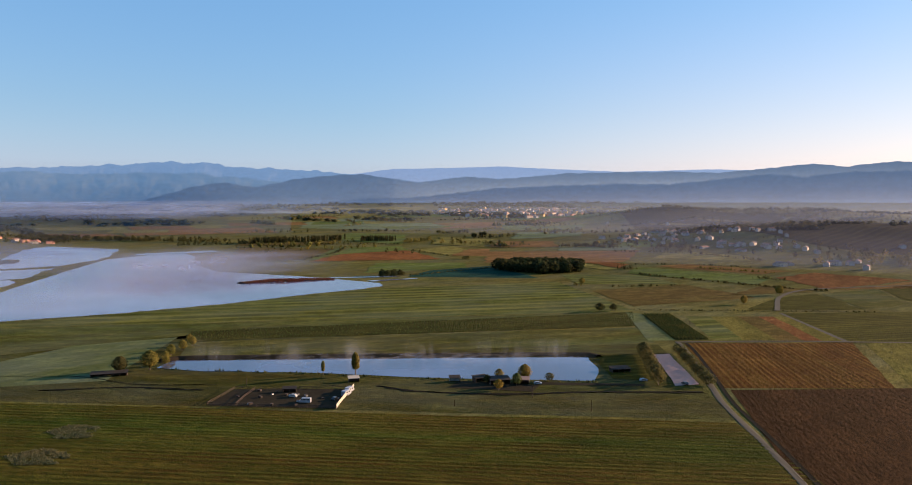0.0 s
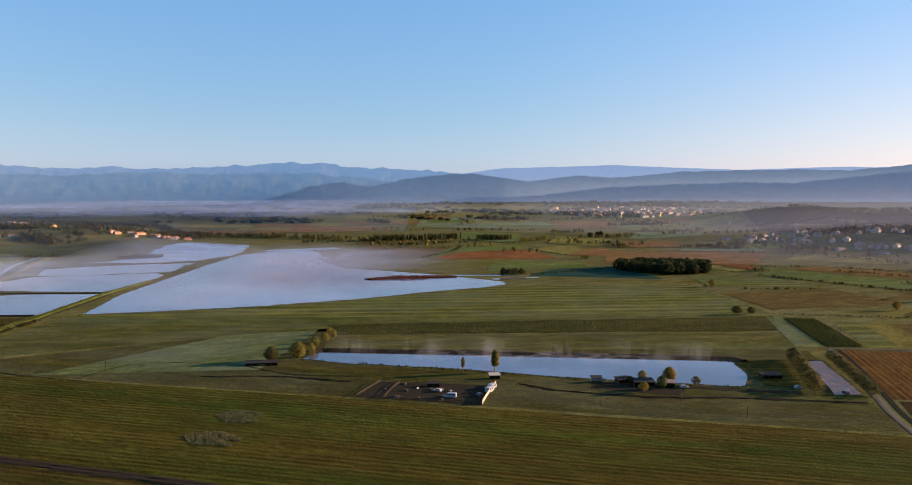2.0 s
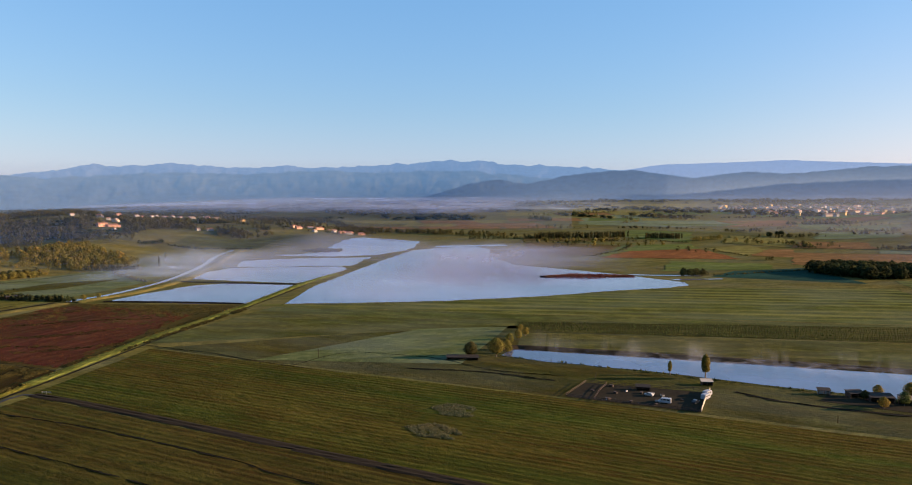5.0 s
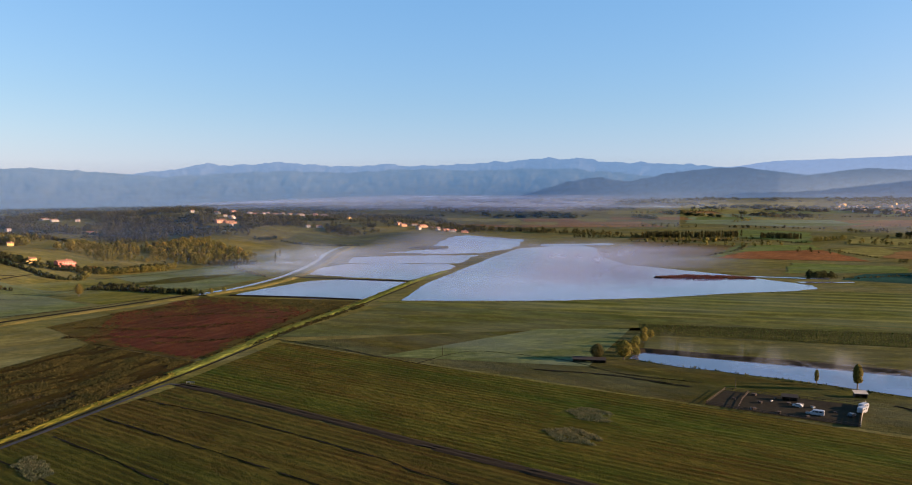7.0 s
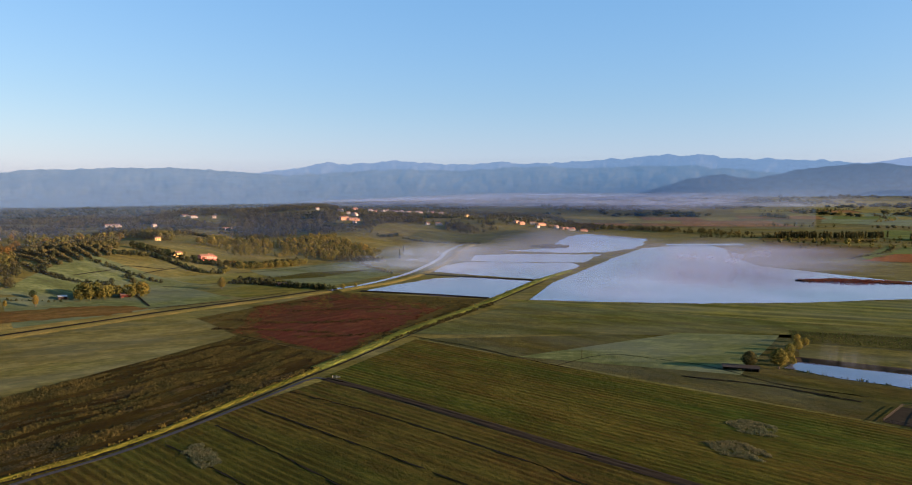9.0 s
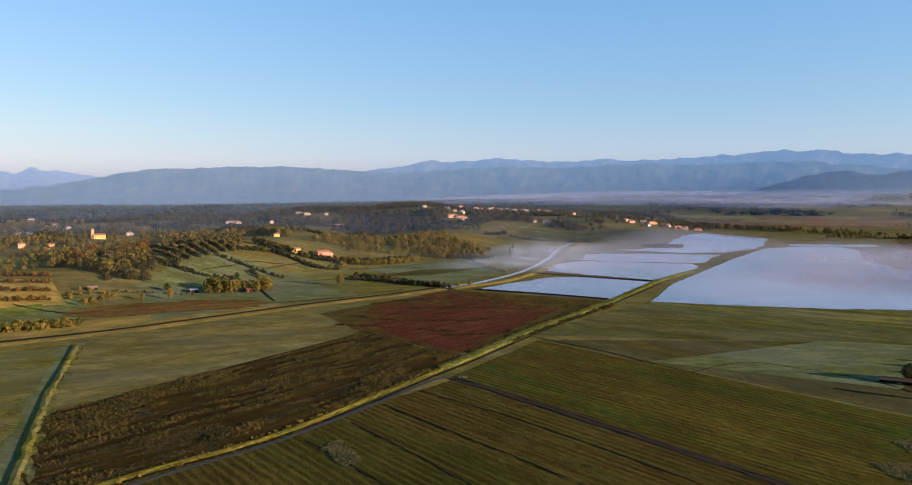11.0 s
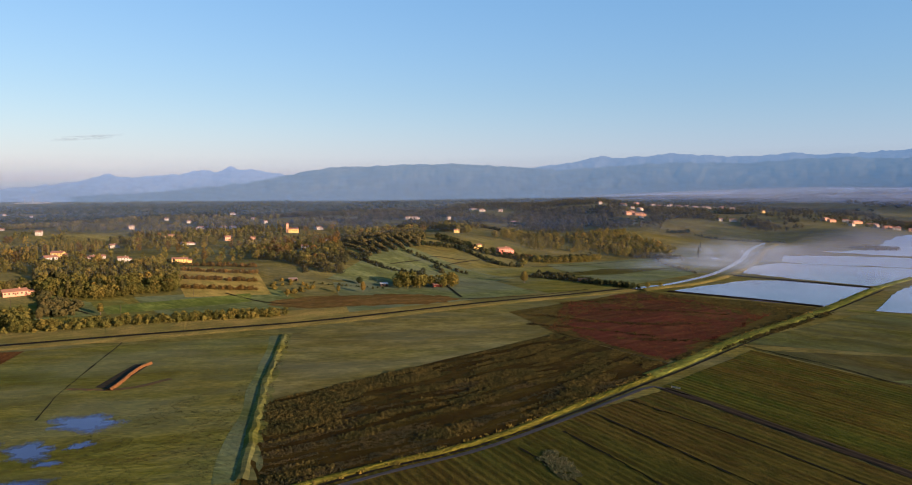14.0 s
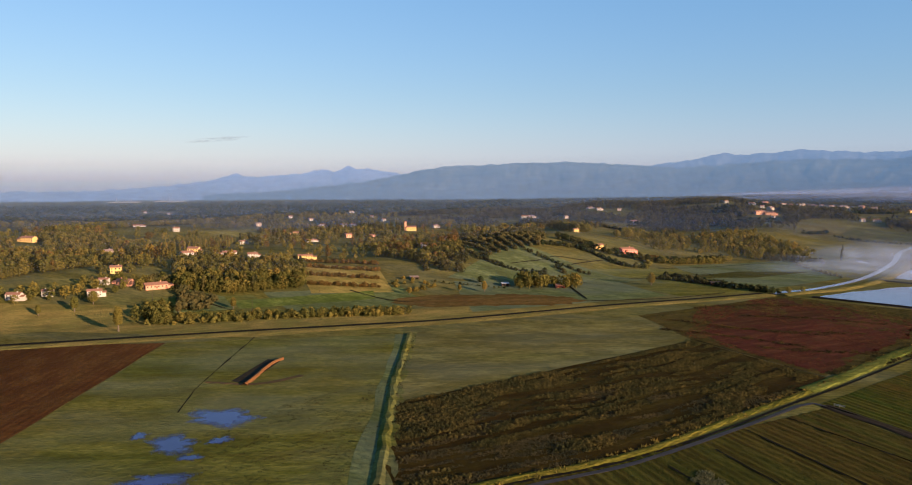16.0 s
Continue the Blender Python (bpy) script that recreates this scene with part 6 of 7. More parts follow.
ribbon("pasture_ditch", [(-176, 362), (-136, 366), (-98, 359)], [(-0.9, 0.26), (0, 0.2), (0.9, 0.26)], M["ditch"], "dark wet ditch across the pasture", "ditch", wander=0.4, step=4)
ribbon("pasture_ditch", [(-15, 363), (4, 352), (31, 346), (58, 344), (85, 346), (142, 343)], [(-1.3, 0.26), (0, 0.2), (1.3, 0.26)], M["ditch"], "dark wet ditch across the pasture", "ditch", wander=0.5, step=4)
ribbon("islet", [(-182, 824), (-160, 846), (-125, 856), (-84, 862)], [(-8, 0.5), (-5, 1.2), (5, 1.2), (8, 0.5)], M["marsh"], "low muddy islet in the lake", "islet", wander=0.7)
for pts in (
    [(-570, 347), (-550, 411), (-549, 472)],
    [(-664, 428), (-648, 483), (-642, 558)],
    [(-714, 370), (-674, 392), (-649, 411)],
    [(-690, 205), (-633, 228), (-639, 261)],
    [(-692, 537), (-683, 601), (-681, 699)],
    [(-724, 380), (-728, 414), (-739, 443), (-729, 466), (-727, 476)],
    [(-712, 436), (-722, 471), (-727, 495)],
    [(-644, 387), (-579, 354)],
    [(-710, 374), (-677, 385)],
    [(-706, 82), (-686, 94), (-657, 106)],
):
    ribbon("meadow_ditch", pts, [(-1.0, 0.4), (0, 0.3), (1.0, 0.4)], M["ditch"], "narrow dark ditch across the meadow", "ditch", wander=0.3, step=5)
# ---- the earth berm in the wet field ----
def berm():
    ob = ribbon("earth_berm", [(-460, 69), (-472, 77), (-484, 84), (-494, 91), (-499, 97)], [(-2.4, 0), (-0.9, 1.0), (-0.2, 1.35), (0.1, 1.4), (0.3, 1.0), (0.45, 0.5), (0.6, 0)], M["earth"], "steep orange earth berm on the grass", "berm", wander=0.22, step=1.2)
    del ob["kind"]
    # dark earth that also widens the berm's shadow by its colour
    field("bare_earth", [(-463, 71), (-497, 95), (-503, 90), (-470, 65)], M["yard"], "dark earth patch filling out the berm's shadow side", rise=0.2)
    low = ribbon("spoil_bank", [(-474, 55), (-468, 62), (-462, 70), (-460, 80), (-465, 96)], [(-1.8, 0.1), (0, 0.3), (1.8, 0.1)], M["mixed_earth"], "low spread heap of bare earth", "berm", wander=0.3, step=2.5)
    del low["kind"]


berm()


# ---- houses ----
M["glass"] = plain_mat("glass", (0.03, 0.035, 0.04), None, 1.0, rough=0.1, spec=0.6)
M["tile"] = plain_mat("tile", (0.22, 0.105, 0.06), (0.14, 0.075, 0.045), 0.9, relief=0.05)
M["old_tile"] = plain_mat("old_tile", (0.24, 0.16, 0.12), (0.16, 0.11, 0.085), 0.9, relief=0.05)
M["wood_door"] = plain_mat("wood_door", (0.10, 0.055, 0.03), None, 2.0)
M["stone"] = plain_mat("stone", (0.42, 0.36, 0.28), (0.30, 0.26, 0.20), 0.8)
WALLS = {
    "white": plain_mat("white_render", (0.38, 0.345, 0.30), (0.31, 0.285, 0.25), 0.4, fade=0.4),
    "tan": plain_mat("tan_render", (0.50, 0.40, 0.30), (0.40, 0.32, 0.24), 0.4, fade=0.4),
    "yellow": plain_mat("yellow_render", (0.54, 0.36, 0.11), (0.46, 0.31, 0.10), 0.4, fade=0.4),
    "orange": plain_mat("orange_render", (0.52, 0.28, 0.16), (0.44, 0.23, 0.13), 0.4, fade=0.4),
    "brick": plain_mat("brick_render", (0.46, 0.22, 0.13), (0.36, 0.18, 0.11), 0.5, fade=0.5),
    "pink": plain_mat("pink_render", (0.58, 0.20, 0.14), (0.50, 0.17, 0.12), 0.4, fade=0.4),
}


def box(bm, x0, y0, z0, x1, y1, z1):
    v = [bm.verts.new(p) for p in ((x0, y0, z0), (x1, y0, z0), (x1, y1, z0), (x0, y1, z0), (x0, y0, z1), (x1, y0, z1), (x1, y1, z1), (x0, y1, z1))]
    for f in ((0, 3, 2, 1), (4, 5, 6, 7), (0, 1, 5, 4), (1, 2, 6, 5), (2, 3, 7, 6), (3, 0, 4, 7)):
        bm.faces.new([v[i] for i in f])
    return v


def part(name, bm, material, parent, label=""):
    me = bpy.data.meshes.new(name)
    bm.to_mesh(me)
    bm.free()
    me.materials.append(material)
    ob = new(name, me)
    ob.parent = parent
    if label:
        ob["label"] = label
    return ob


def boxes(*rows):
    bm = bmesh.new()
    for r in rows:
        box(bm, *r)
    return bm


def prism(profile, x0, x1):
    """A profile in y and z drawn out along x."""
    bm = bmesh.new()
    a = [bm.verts.new((x0, y, z)) for y, z in profile]
    b = [bm.verts.new((x1, y, z)) for y, z in profile]
    n = len(profile)
    for i in range(n):
        bm.faces.new((a[i], a[(i + 1) % n], b[(i + 1) % n], b[i]))
    bm.faces.new(a[::-1])
    bm.faces.new(b)
    bmesh.ops.recalc_face_normals(bm, faces=bm.faces)
    return bm


PANES = {}


def pane_mesh(w, h):
    if (w, h) not in PANES:
        me = bpy.data.meshes.new("window")
        bm = boxes((-w / 2, -0.06, 0, w / 2, 0.06, h))
        bm.to_mesh(me)
        bm.free()
        me.materials.append(M["glass"])
        PANES[(w, h)] = me
    return PANES[(w, h)]


def house(length, depth, height, wall, roof, label, windows=4, floors=2, chimney=True, wing=0.0, name="house"):
    """A gabled house with its long side along x: walls, roof, chimney, door, windows, and a lower wing if it has one."""
    h = new(name)
    tagged(h, label, "house")
    l, d = length / 2, depth / 2
    top = height + d * 0.45
    part("wall", prism([(-d, -1.5), (d, -1.5), (d, height), (0, top), (-d, height)], -l, l), wall, h)
    e, t = 0.55, 0.22
    slope = 0.45
    part("roof", prism([(-d - e, height - e * slope + 0.02), (0, top + 0.02), (d + e, height - e * slope + 0.02), (d + e, height - e * slope + t), (0, top + t), (-d - e, height - e * slope + t)], -l - e, l + e), roof, h)
    if chimney:
        part("chimney", boxes((l * 0.4, -0.9, height + 0.8, l * 0.4 + 0.8, -0.1, top + 1.1), (l * 0.4 - 0.1, -1.0, top + 1.1, l * 0.4 + 0.9, 0.0, top + 1.25)), wall, h)
    part("door", boxes((-0.6, -d - 0.05, -0.1, 0.6, -d + 0.1, 2.1)), M["wood_door"], h)
    for side in (-1, 1):
        for f in range(floors):
            for i in range(windows):
                x = -l + length * (i + 0.5) / windows
                if side < 0 and f == 0 and abs(x) < 1.4:
                    continue
                w = new("window", pane_mesh(1.1, 1.5))
                w.parent = h
                w.location = (x, side * d, 1.0 + f * 2.9)
    if wing:
        w = d * 0.8
        part("wing", prism([(-w, -1.5), (w, -1.5), (w, height * 0.6), (0, height * 0.6 + w * 0.4), (-w, height * 0.6)], l - 0.05, l + wing), wall, h)
        part("wing_roof", prism([(-w - e, height * 0.6 - 0.2), (0, height * 0.6 + w * 0.4 + 0.03), (w + e, height * 0.6 - 0.2), (w + e, height * 0.6), (0, height * 0.6 + w * 0.4 + 0.25), (-w - e, height * 0.6)], l - 0.05, l + wing + e), roof, h)
    return h


LABELS = {"white": "white rendered house with a terracotta tile roof", "tan": "old tan stone house with a tile roof", "yellow": "yellow ochre house with a terracotta roof",
          "orange": "orange rendered house with a tile roof", "brick": "long low brick-red farm building", "pink": "large pink farmhouse with a tile roof"}
MODELS = {}


def house_model(kind, size):
    """The first house of a kind and size class; later ones are copies of it."""
    key = (kind, size)
    if key not in MODELS:
        l = {0: 9.5, 1: 13, 2: 19}[size]
        MODELS[key] = house(l, {0: 8, 1: 9.5, 2: 10}[size], 3.4 if kind == "brick" or size == 2 and kind == "white" else 6.2, WALLS[kind], M["tile"] if kind != "tan" else M["old_tile"], LABELS[kind],
                            windows={0: 3, 1: 4, 2: 6}[size], floors=1 if kind == "brick" or size == 2 and kind == "white" else 2, wing={0: 0, 1: 3.5, 2: 5}[size])
        return MODELS[key], True
    return MODELS[key], False


def settle(x, y, length, kind, turn, group, size=(1.0, 1.0, 1.0)):
    model, fresh = house_model(kind, 0 if length < 14 else 1 if length < 19 else 2)
    m = pose(x, y, float(land(x, y)) + 0.3, 0, 0, turn) @ Matrix.Diagonal((*size, 1))
    if fresh:
        model.matrix_basis = m
        ob = model
    else:
        ob = copy_thing(model, m)
    ob["group"] = group


for i, (x, y, l, kind) in enumerate(WEST_HOUSES):
    settle(x, y, l, kind, 80 + (i * 47 % 60) - 30 + (180 if i % 3 == 0 else 0), "houses on the western hills", (0.86, 0.78, 0.76))
for i, (x, y, l, kind) in enumerate(HILLTOP_HOUSES + VILLAGE_HOUSES):
    settle(x, y, l, kind, 60 + (i * 53 % 80) - 40, "houses of the hill village", (0.92, 0.85, 0.8))
for i, (x, y, l, kind) in enumerate(EAST_HOUSES):
    settle(x, y, l, kind, 70 + (i * 53 % 80) - 40, "houses of the eastern village")
spots = scatter([(365, 1500), (420, 1400), (560, 1180), (700, 1180), (680, 1420), (560, 1650)], 46)
for i, (x, y) in enumerate(spots):
    settle(x, y, 9 + i * 7 % 12, ("white", "tan", "white", "white")[i % 4], i * 41 % 180, "houses of the eastern village")


def far_house(length, depth, height, wall, label):
    """A plain house of the far town: walls, roof and two rows of windows' shutters as one part each side."""
    h = new("house")
    tagged(h, label, "house")
    l, d = length / 2, depth / 2
    part("wall", prism([(-d, -2), (d, -2), (d, height), (0, height + d * 0.4), (-d, height)], -l, l), wall, h)
    part("roof", prism([(-d - 0.5, height - 0.2), (0, height + d * 0.4), (d + 0.5, height - 0.2), (d + 0.5, height + 0.05), (0, height + d * 0.4 + 0.25), (-d - 0.5, height + 0.05)], -l - 0.5, l + 0.5), M["tile"], h)
    part("door", boxes((-0.7, -d - 0.05, 0, 0.7, -d + 0.1, 2.2)), M["wood_door"], h)
    return h


town = [far_house(l, d, h, WALLS[k], LABELS[k]) for l, d, h, k in ((14, 10, 6.5, "white"), (20, 11, 9, "white"), (12, 9, 6, "orange"), (26, 12, 7, "tan"), (15, 10, 9, "yellow"))]
spots = np.concatenate([scatter([(240, 2600), (470, 2330), (560, 2350), (760, 3150), (416, 3300), (300, 3100)], 150), scatter([(93, 2664), (330, 2420), (420, 3300), (126, 3239)], 50)])
for i, (x, y) in enumerate(spots):
    m = pose(x, y, float(land(x, y)) + 0.5, 0, 0, i * 37 % 180)
    if i < 5:
        town[i].matrix_basis = m
        town[i]["group"] = "houses of the far town"
    else:
        copy_thing(town[i * 7 % 5], m)["group"] = "houses of the far town"
spots = scatter([(-1330, 1830), (-1250, 1750), (-1600, 2000), (-1750, 2150), (-1500, 2150)], 16)
for i, (x, y) in enumerate(spots):
    settle(x, y, 10 + i * 7 % 12, ("white", "tan", "orange")[i % 3], i * 37 % 180, "houses of the hill village")


def church(x, y, turn):
    c = new("church")
    tagged(c, "ochre village church with a tall bell tower", "church")
    part("nave", prism([(-6, -1.5), (6, -1.5), (6, 9), (0, 12), (-6, 9)], -12, 12), WALLS["yellow"], c)
    part("roof", prism([(-6.6, 8.8), (0, 12.05), (6.6, 8.8), (6.6, 9.1), (0, 12.4), (-6.6, 9.1)], -12.5, 12.5), M["tile"], c)
    tower = part("bell_tower", boxes((-17, -2.5, -1.5, -12, 2.5, 19), (-17.4, -2.9, 19, -11.6, 2.9, 19.5), (-16.6, -2.1, 19.5, -12.4, 2.1, 22)), WALLS["orange"], c)
    part("spire", prism([(-2.6, 22), (2.6, 22), (0, 24.5)], -17.1, -11.9), M["tile"], tower)
    for i in range(4):
        w = new("window", pane_mesh(1.1, 2.6))
        w.parent = c
        w.location = (-8 + 5.3 * i, -6, 4)
    c.matrix_basis = pose(x, y, float(land(x, y)), 0, 0, turn) @ Matrix.Scale(0.62, 4)


church(-1163, 486, 62)


def shed(x, y, turn, l, d, h, wall, roof, label, name="shed", posts=True):
    s = new(name)
    tagged(s, label, "shed")
    part("roof", prism([(-d / 2 - 0.4, h), (d / 2 + 0.4, h + 0.7), (d / 2 + 0.4, h + 0.85), (-d / 2 - 0.4, h + 0.15)], -l / 2 - 0.4, l / 2 + 0.4), roof, s)
    part("back_wall", boxes((-l / 2, d / 2 - 0.15, -0.1, l / 2, d / 2, h + 0.6)), wall, s)
    part("side_wall", boxes((-l / 2, -d / 2 + 0.2, -0.1, -l / 2 + 0.15, d / 2 - 0.16, h + 0.1)), wall, s)
    part("side_wall", boxes((l / 2 - 0.15, -d / 2 + 0.2, -0.1, l / 2, d / 2 - 0.16, h + 0.1)), wall, s)
    n = max(2, int(l / 3))
    for i in range(n + 1):
        xx = -l / 2 + l * i / n
        part("post", boxes((xx - 0.1, -d / 2 - 0.1, -0.1, xx + 0.1, -d / 2 + 0.1, h + 0.02)), M["wood_door"], s)
    s.matrix_basis = pose(x, y, float(land(x, y)) + 0.15, 0, 0, turn)
    return s


M["sheet_white"] = plain_mat("sheet_white", (0.29, 0.29, 0.29), (0.23, 0.225, 0.22), 0.6, rough=0.5)
M["sheet_dark"] = plain_mat("sheet_dark", (0.03, 0.026, 0.022), (0.055, 0.04, 0.028), 0.6, rough=0.8, spec=0.1)
M["plank"] = plain_mat("plank", (0.045, 0.028, 0.02), (0.028, 0.02, 0.014), 1.5)
M["car_white"] = plain_mat("car_white", (0.30, 0.30, 0.32), (0.25, 0.25, 0.26), 0.6, rough=0.3, spec=0.5)
M["car_dark"] = plain_mat("car_dark", (0.03, 0.032, 0.035), None, 0.6, rough=0.3, spec=0.5)
M["rubber"] = plain_mat("rubber", (0.02, 0.02, 0.02), None, 1.0)
M["steel"] = plain_mat("steel", (0.45, 0.45, 0.45), (0.35, 0.33, 0.3), 1.0, rough=0.5, metal=0.6)

shed(-154, 391, 14, 17, 4, 1.5, M["plank"], M["sheet_dark"], "long low dark shed beside the pond trees")
shed(-706, 270, 75, 7, 4, 1.8, WALLS["tan"], M["old_tile"], "low grey farm shed in the meadow")
shed(-636, 372, 70, 7, 5, 2.6, WALLS["pink"], M["tile"], "small reddish field shed beside the copse")
shed(-662, 334, 70, 6, 4, 2.4, M["plank"], M["sheet_white"], "small shed with a pale sheet roof")
shed(-585, 500, 60, 8, 4, 2.4, M["plank"], M["sheet_dark"], "dark hut on the river bank")
shed(46, 366, 8, 10, 6, 2.2, M["plank"], M["sheet_dark"], "dark anglers' hut beside the pond")
shed(37, 371, 24, 7, 4, 1.9, M["plank"], M["sheet_dark"], "dark lean-to beside the anglers' hut")
shed(57, 365, -12, 8, 4.5, 2.2, M["plank"], M["old_tile"], "brown open pavilion beside the pond")
shed(24, 371, 5, 5, 2.6, 2.0, M["steel"], M["sheet_dark"], "grey site cabin beside the pond")
shed(114, 388, 8, 10, 5, 1.8, M["plank"], M["sheet_dark"], "dark open shelter in the garden")
shed(-27, 373, 12, 5, 3, 1.8, M["plank"], M["stone"], "small brown hut with a pale roof", name="hut")
shed(-56, 354, 4, 6, 2.5, 1.6, M["plank"], M["sheet_dark"], "low stable with a dark sheet roof in the paddock", name="stable")


def wheel(parent, x, y, r=0.33):
    bm = bmesh.new()
    bmesh.ops.create_cone(bm, cap_ends=True, segments=14, radius1=r, radius2=r, depth=0.22, matrix=Matrix.Translation((x, y, r)) @ Matrix.Rotation(radians(90), 4, "X"))
    w = part("wheel", bm, M["rubber"], parent)
    bm = bmesh.new()
    bmesh.ops.create_cone(bm, cap_ends=True, segments=10, radius1=r * 0.6, radius2=r * 0.6, depth=0.24, matrix=Matrix.Translation((x, y, r)) @ Matrix.Rotation(radians(90), 4, "X"))
    part("rim", bm, M["steel"], w)


def vehicle(name, x, y, turn, outline, width, cabin, paint, label, wheels, category="car"):
    """A car or van from its side outline, with dark panes, wheels and bumpers."""
    c = new(name)
    tagged(c, label, category)
    bm = prism([(p, q) for p, q in outline], -width / 2, width / 2)
    bmesh.ops.bevel(bm, geom=bm.edges[:], offset=0.06, segments=1, affect="EDGES")
    part("body", bm, paint, c).rotation_euler = (0, 0, radians(-90))
    for lo, hi, z0, z1 in cabin:
        for s in (-1, 1):
            part("side_window", boxes((lo, s * width / 2 - 0.015, z0, hi, s * width / 2 + 0.015, z1)), M["glass"], c)
    front = max(p for p, q in outline)
    part("bumper", boxes((front - 0.05, -width / 2 + 0.1, 0.35, front + 0.08, width / 2 - 0.1, 0.6)), M["rubber"], c)
    for s in (-1, 1):
        part("headlight", boxes((front - 0.03, s * width * 0.34 - 0.15, 0.65, front + 0.03, s * width * 0.34 + 0.15, 0.85)), M["steel"], c)
    for wx in wheels:
        for s in (-1, 1):
            wheel(c, wx, s * (width / 2 - 0.1))
    c.matrix_basis = pose(x, y, float(land(x, y)) + 0.22, 0, 0, turn)
    return c


VAN = [(-2.7, 0.3), (2.6, 0.3), (2.7, 1.0), (2.1, 1.25), (1.4, 2.2), (-2.6, 2.3), (-2.7, 2.0)]
CAR = [(-2.0, 0.3), (2.0, 0.3), (2.05, 0.8), (1.2, 0.95), (0.6, 1.45), (-1.2, 1.48), (-1.9, 0.95), (-2.05, 0.8)]
CARAVAN = [(-2.6, 0.4), (2.5, 0.4), (2.7, 1.0), (2.3, 2.2), (2.0, 2.45), (-2.3, 2.5), (-2.6, 2.2)]
vehicle("van", -46, 334, 172, VAN, 2.0, [(0.9, 1.5, 1.3, 1.95), (-0.6, 0.6, 1.35, 1.95), (-2.2, -0.9, 1.35, 1.95)], M["car_white"], "white van with dark windows in the paddock", (-1.7, 1.7), "van")
vehicle("caravan", -27.5, 352, 62, CARAVAN, 2.2, [(-1.6, -0.4, 1.4, 2.0), (0.4, 1.5, 1.4, 2.0)], M["car_white"], "white caravan at the paddock fence", (-0.3, 0.4), "caravan")
vehicle("caravan", -28.5, 346, 62, CARAVAN, 2.2, [(-1.6, -0.4, 1.4, 2.0), (0.4, 1.5, 1.4, 2.0)], M["car_white"], "white caravan with a dented side at the fence", (-0.3, 0.4), "caravan")
vehicle("car", -53, 344, 160, CAR, 1.75, [(-1.1, -0.1, 0.98, 1.35), (0.0, 0.6, 0.98, 1.35)], M["sheet_white"], "pale grey car in the paddock", (-1.25, 1.25))
vehicle("car", -33, 338, 60, CAR, 1.75, [(-1.1, -0.1, 0.98, 1.35), (0.0, 0.6, 0.98, 1.35)], M["car_dark"], "dark car beside the paddock fence", (-1.25, 1.25))
vehicle("car", 138.5, 358, 100, CAR, 1.75, [(-1.1, -0.1, 0.98, 1.35), (0.0, 0.6, 0.98, 1.35)], M["car_dark"], "dark car in the gravel car park", (-1.25, 1.25))
vehicle("car", 120, 366, 10, CAR, 1.75, [(-1.1, -0.1, 0.98, 1.35), (0.0, 0.6, 0.98, 1.35)], M["car_white"], "white car beside the garden", (-1.25, 1.25))
vehicle("car", 65, 362, 5, CAR, 1.75, [(-1.1, -0.1, 0.98, 1.35), (0.0, 0.6, 0.98, 1.35)], M["car_white"], "white car beside the anglers' huts", (-1.25, 1.25))


def fence(points, label, gap=3.0, height=1.3, material=None, boards=2):
    f = new("fence")
    tagged(f, label, "fence")
    line = spline(points, gap)
    for a, b in zip(line, line[1:]):
        part("post", boxes((a[0] - 0.07, a[1] - 0.07, 0, a[0] + 0.07, a[1] + 0.07, height + 0.15)), material or M["plank"], f)
        d = Vector((b[0] - a[0], b[1] - a[1], 0))
        for k in range(boards):
            z = height * (k + 1) / boards
            bm = boxes((0, -0.03, -0.09 if boards < 3 else -0.2, d.length, 0.03, 0.09 if boards < 3 else 0.2))
            bm.transform(Matrix.Translation((a[0], a[1], z - 0.05)) @ d.to_track_quat("X", "Z").to_matrix().to_4x4())
            part("rail", bm, material or M["plank"], f)
    f.location.z = 0.2
    return f


fence([(-89, 332), (-60, 327), (-31, 324)], "weathered wooden paddock fence")
fence([(-31, 324), (-29, 340), (-26, 360)], "tall pale board fence beside the caravans", height=1.8, boards=4, material=M["stone"])
fence([(-89, 332), (-86, 346), (-83, 360)], "weathered wooden paddock fence")
fence([(-76, 330), (-75, 345), (-73, 358)], "weathered wooden paddock rail fence")
fence([(-83, 360), (-55, 358), (-27, 361)], "weathered wooden paddock fence")


def pole(x, y, h, label, material, r=0.12, arm=0.0):
    p = new("pole")
    tagged(p, label, "pole")
    bm = bmesh.new()
    bmesh.ops.create_cone(bm, cap_ends=True, segments=8, radius1=r, radius2=r * 0.7, depth=h, matrix=Matrix.Translation((0, 0, h / 2)))
    part("shaft", bm, material, p)
    if arm:
        part("crossarm", boxes((-arm, -0.08, h - 0.6, arm, 0.08, h - 0.42)), material, p)
    p.location = (x, y, float(land(x, y)))
    return p


for x, y, h in ((58, 337, 6), (21, 325, 3), (80, 314, 5), (-79, 367, 4), (196, 500, 9), (-232, 372, 5)):
    pole(x, y, h, "wooden pole standing in the field", M["plank"], arm=0.6 if h > 5 else 0)
for x, y in ((-640, 116), (-700, 60), (-690, 180)):
    pole(x, y, 9, "wooden utility pole with a crossarm", M["plank"], arm=0.9)

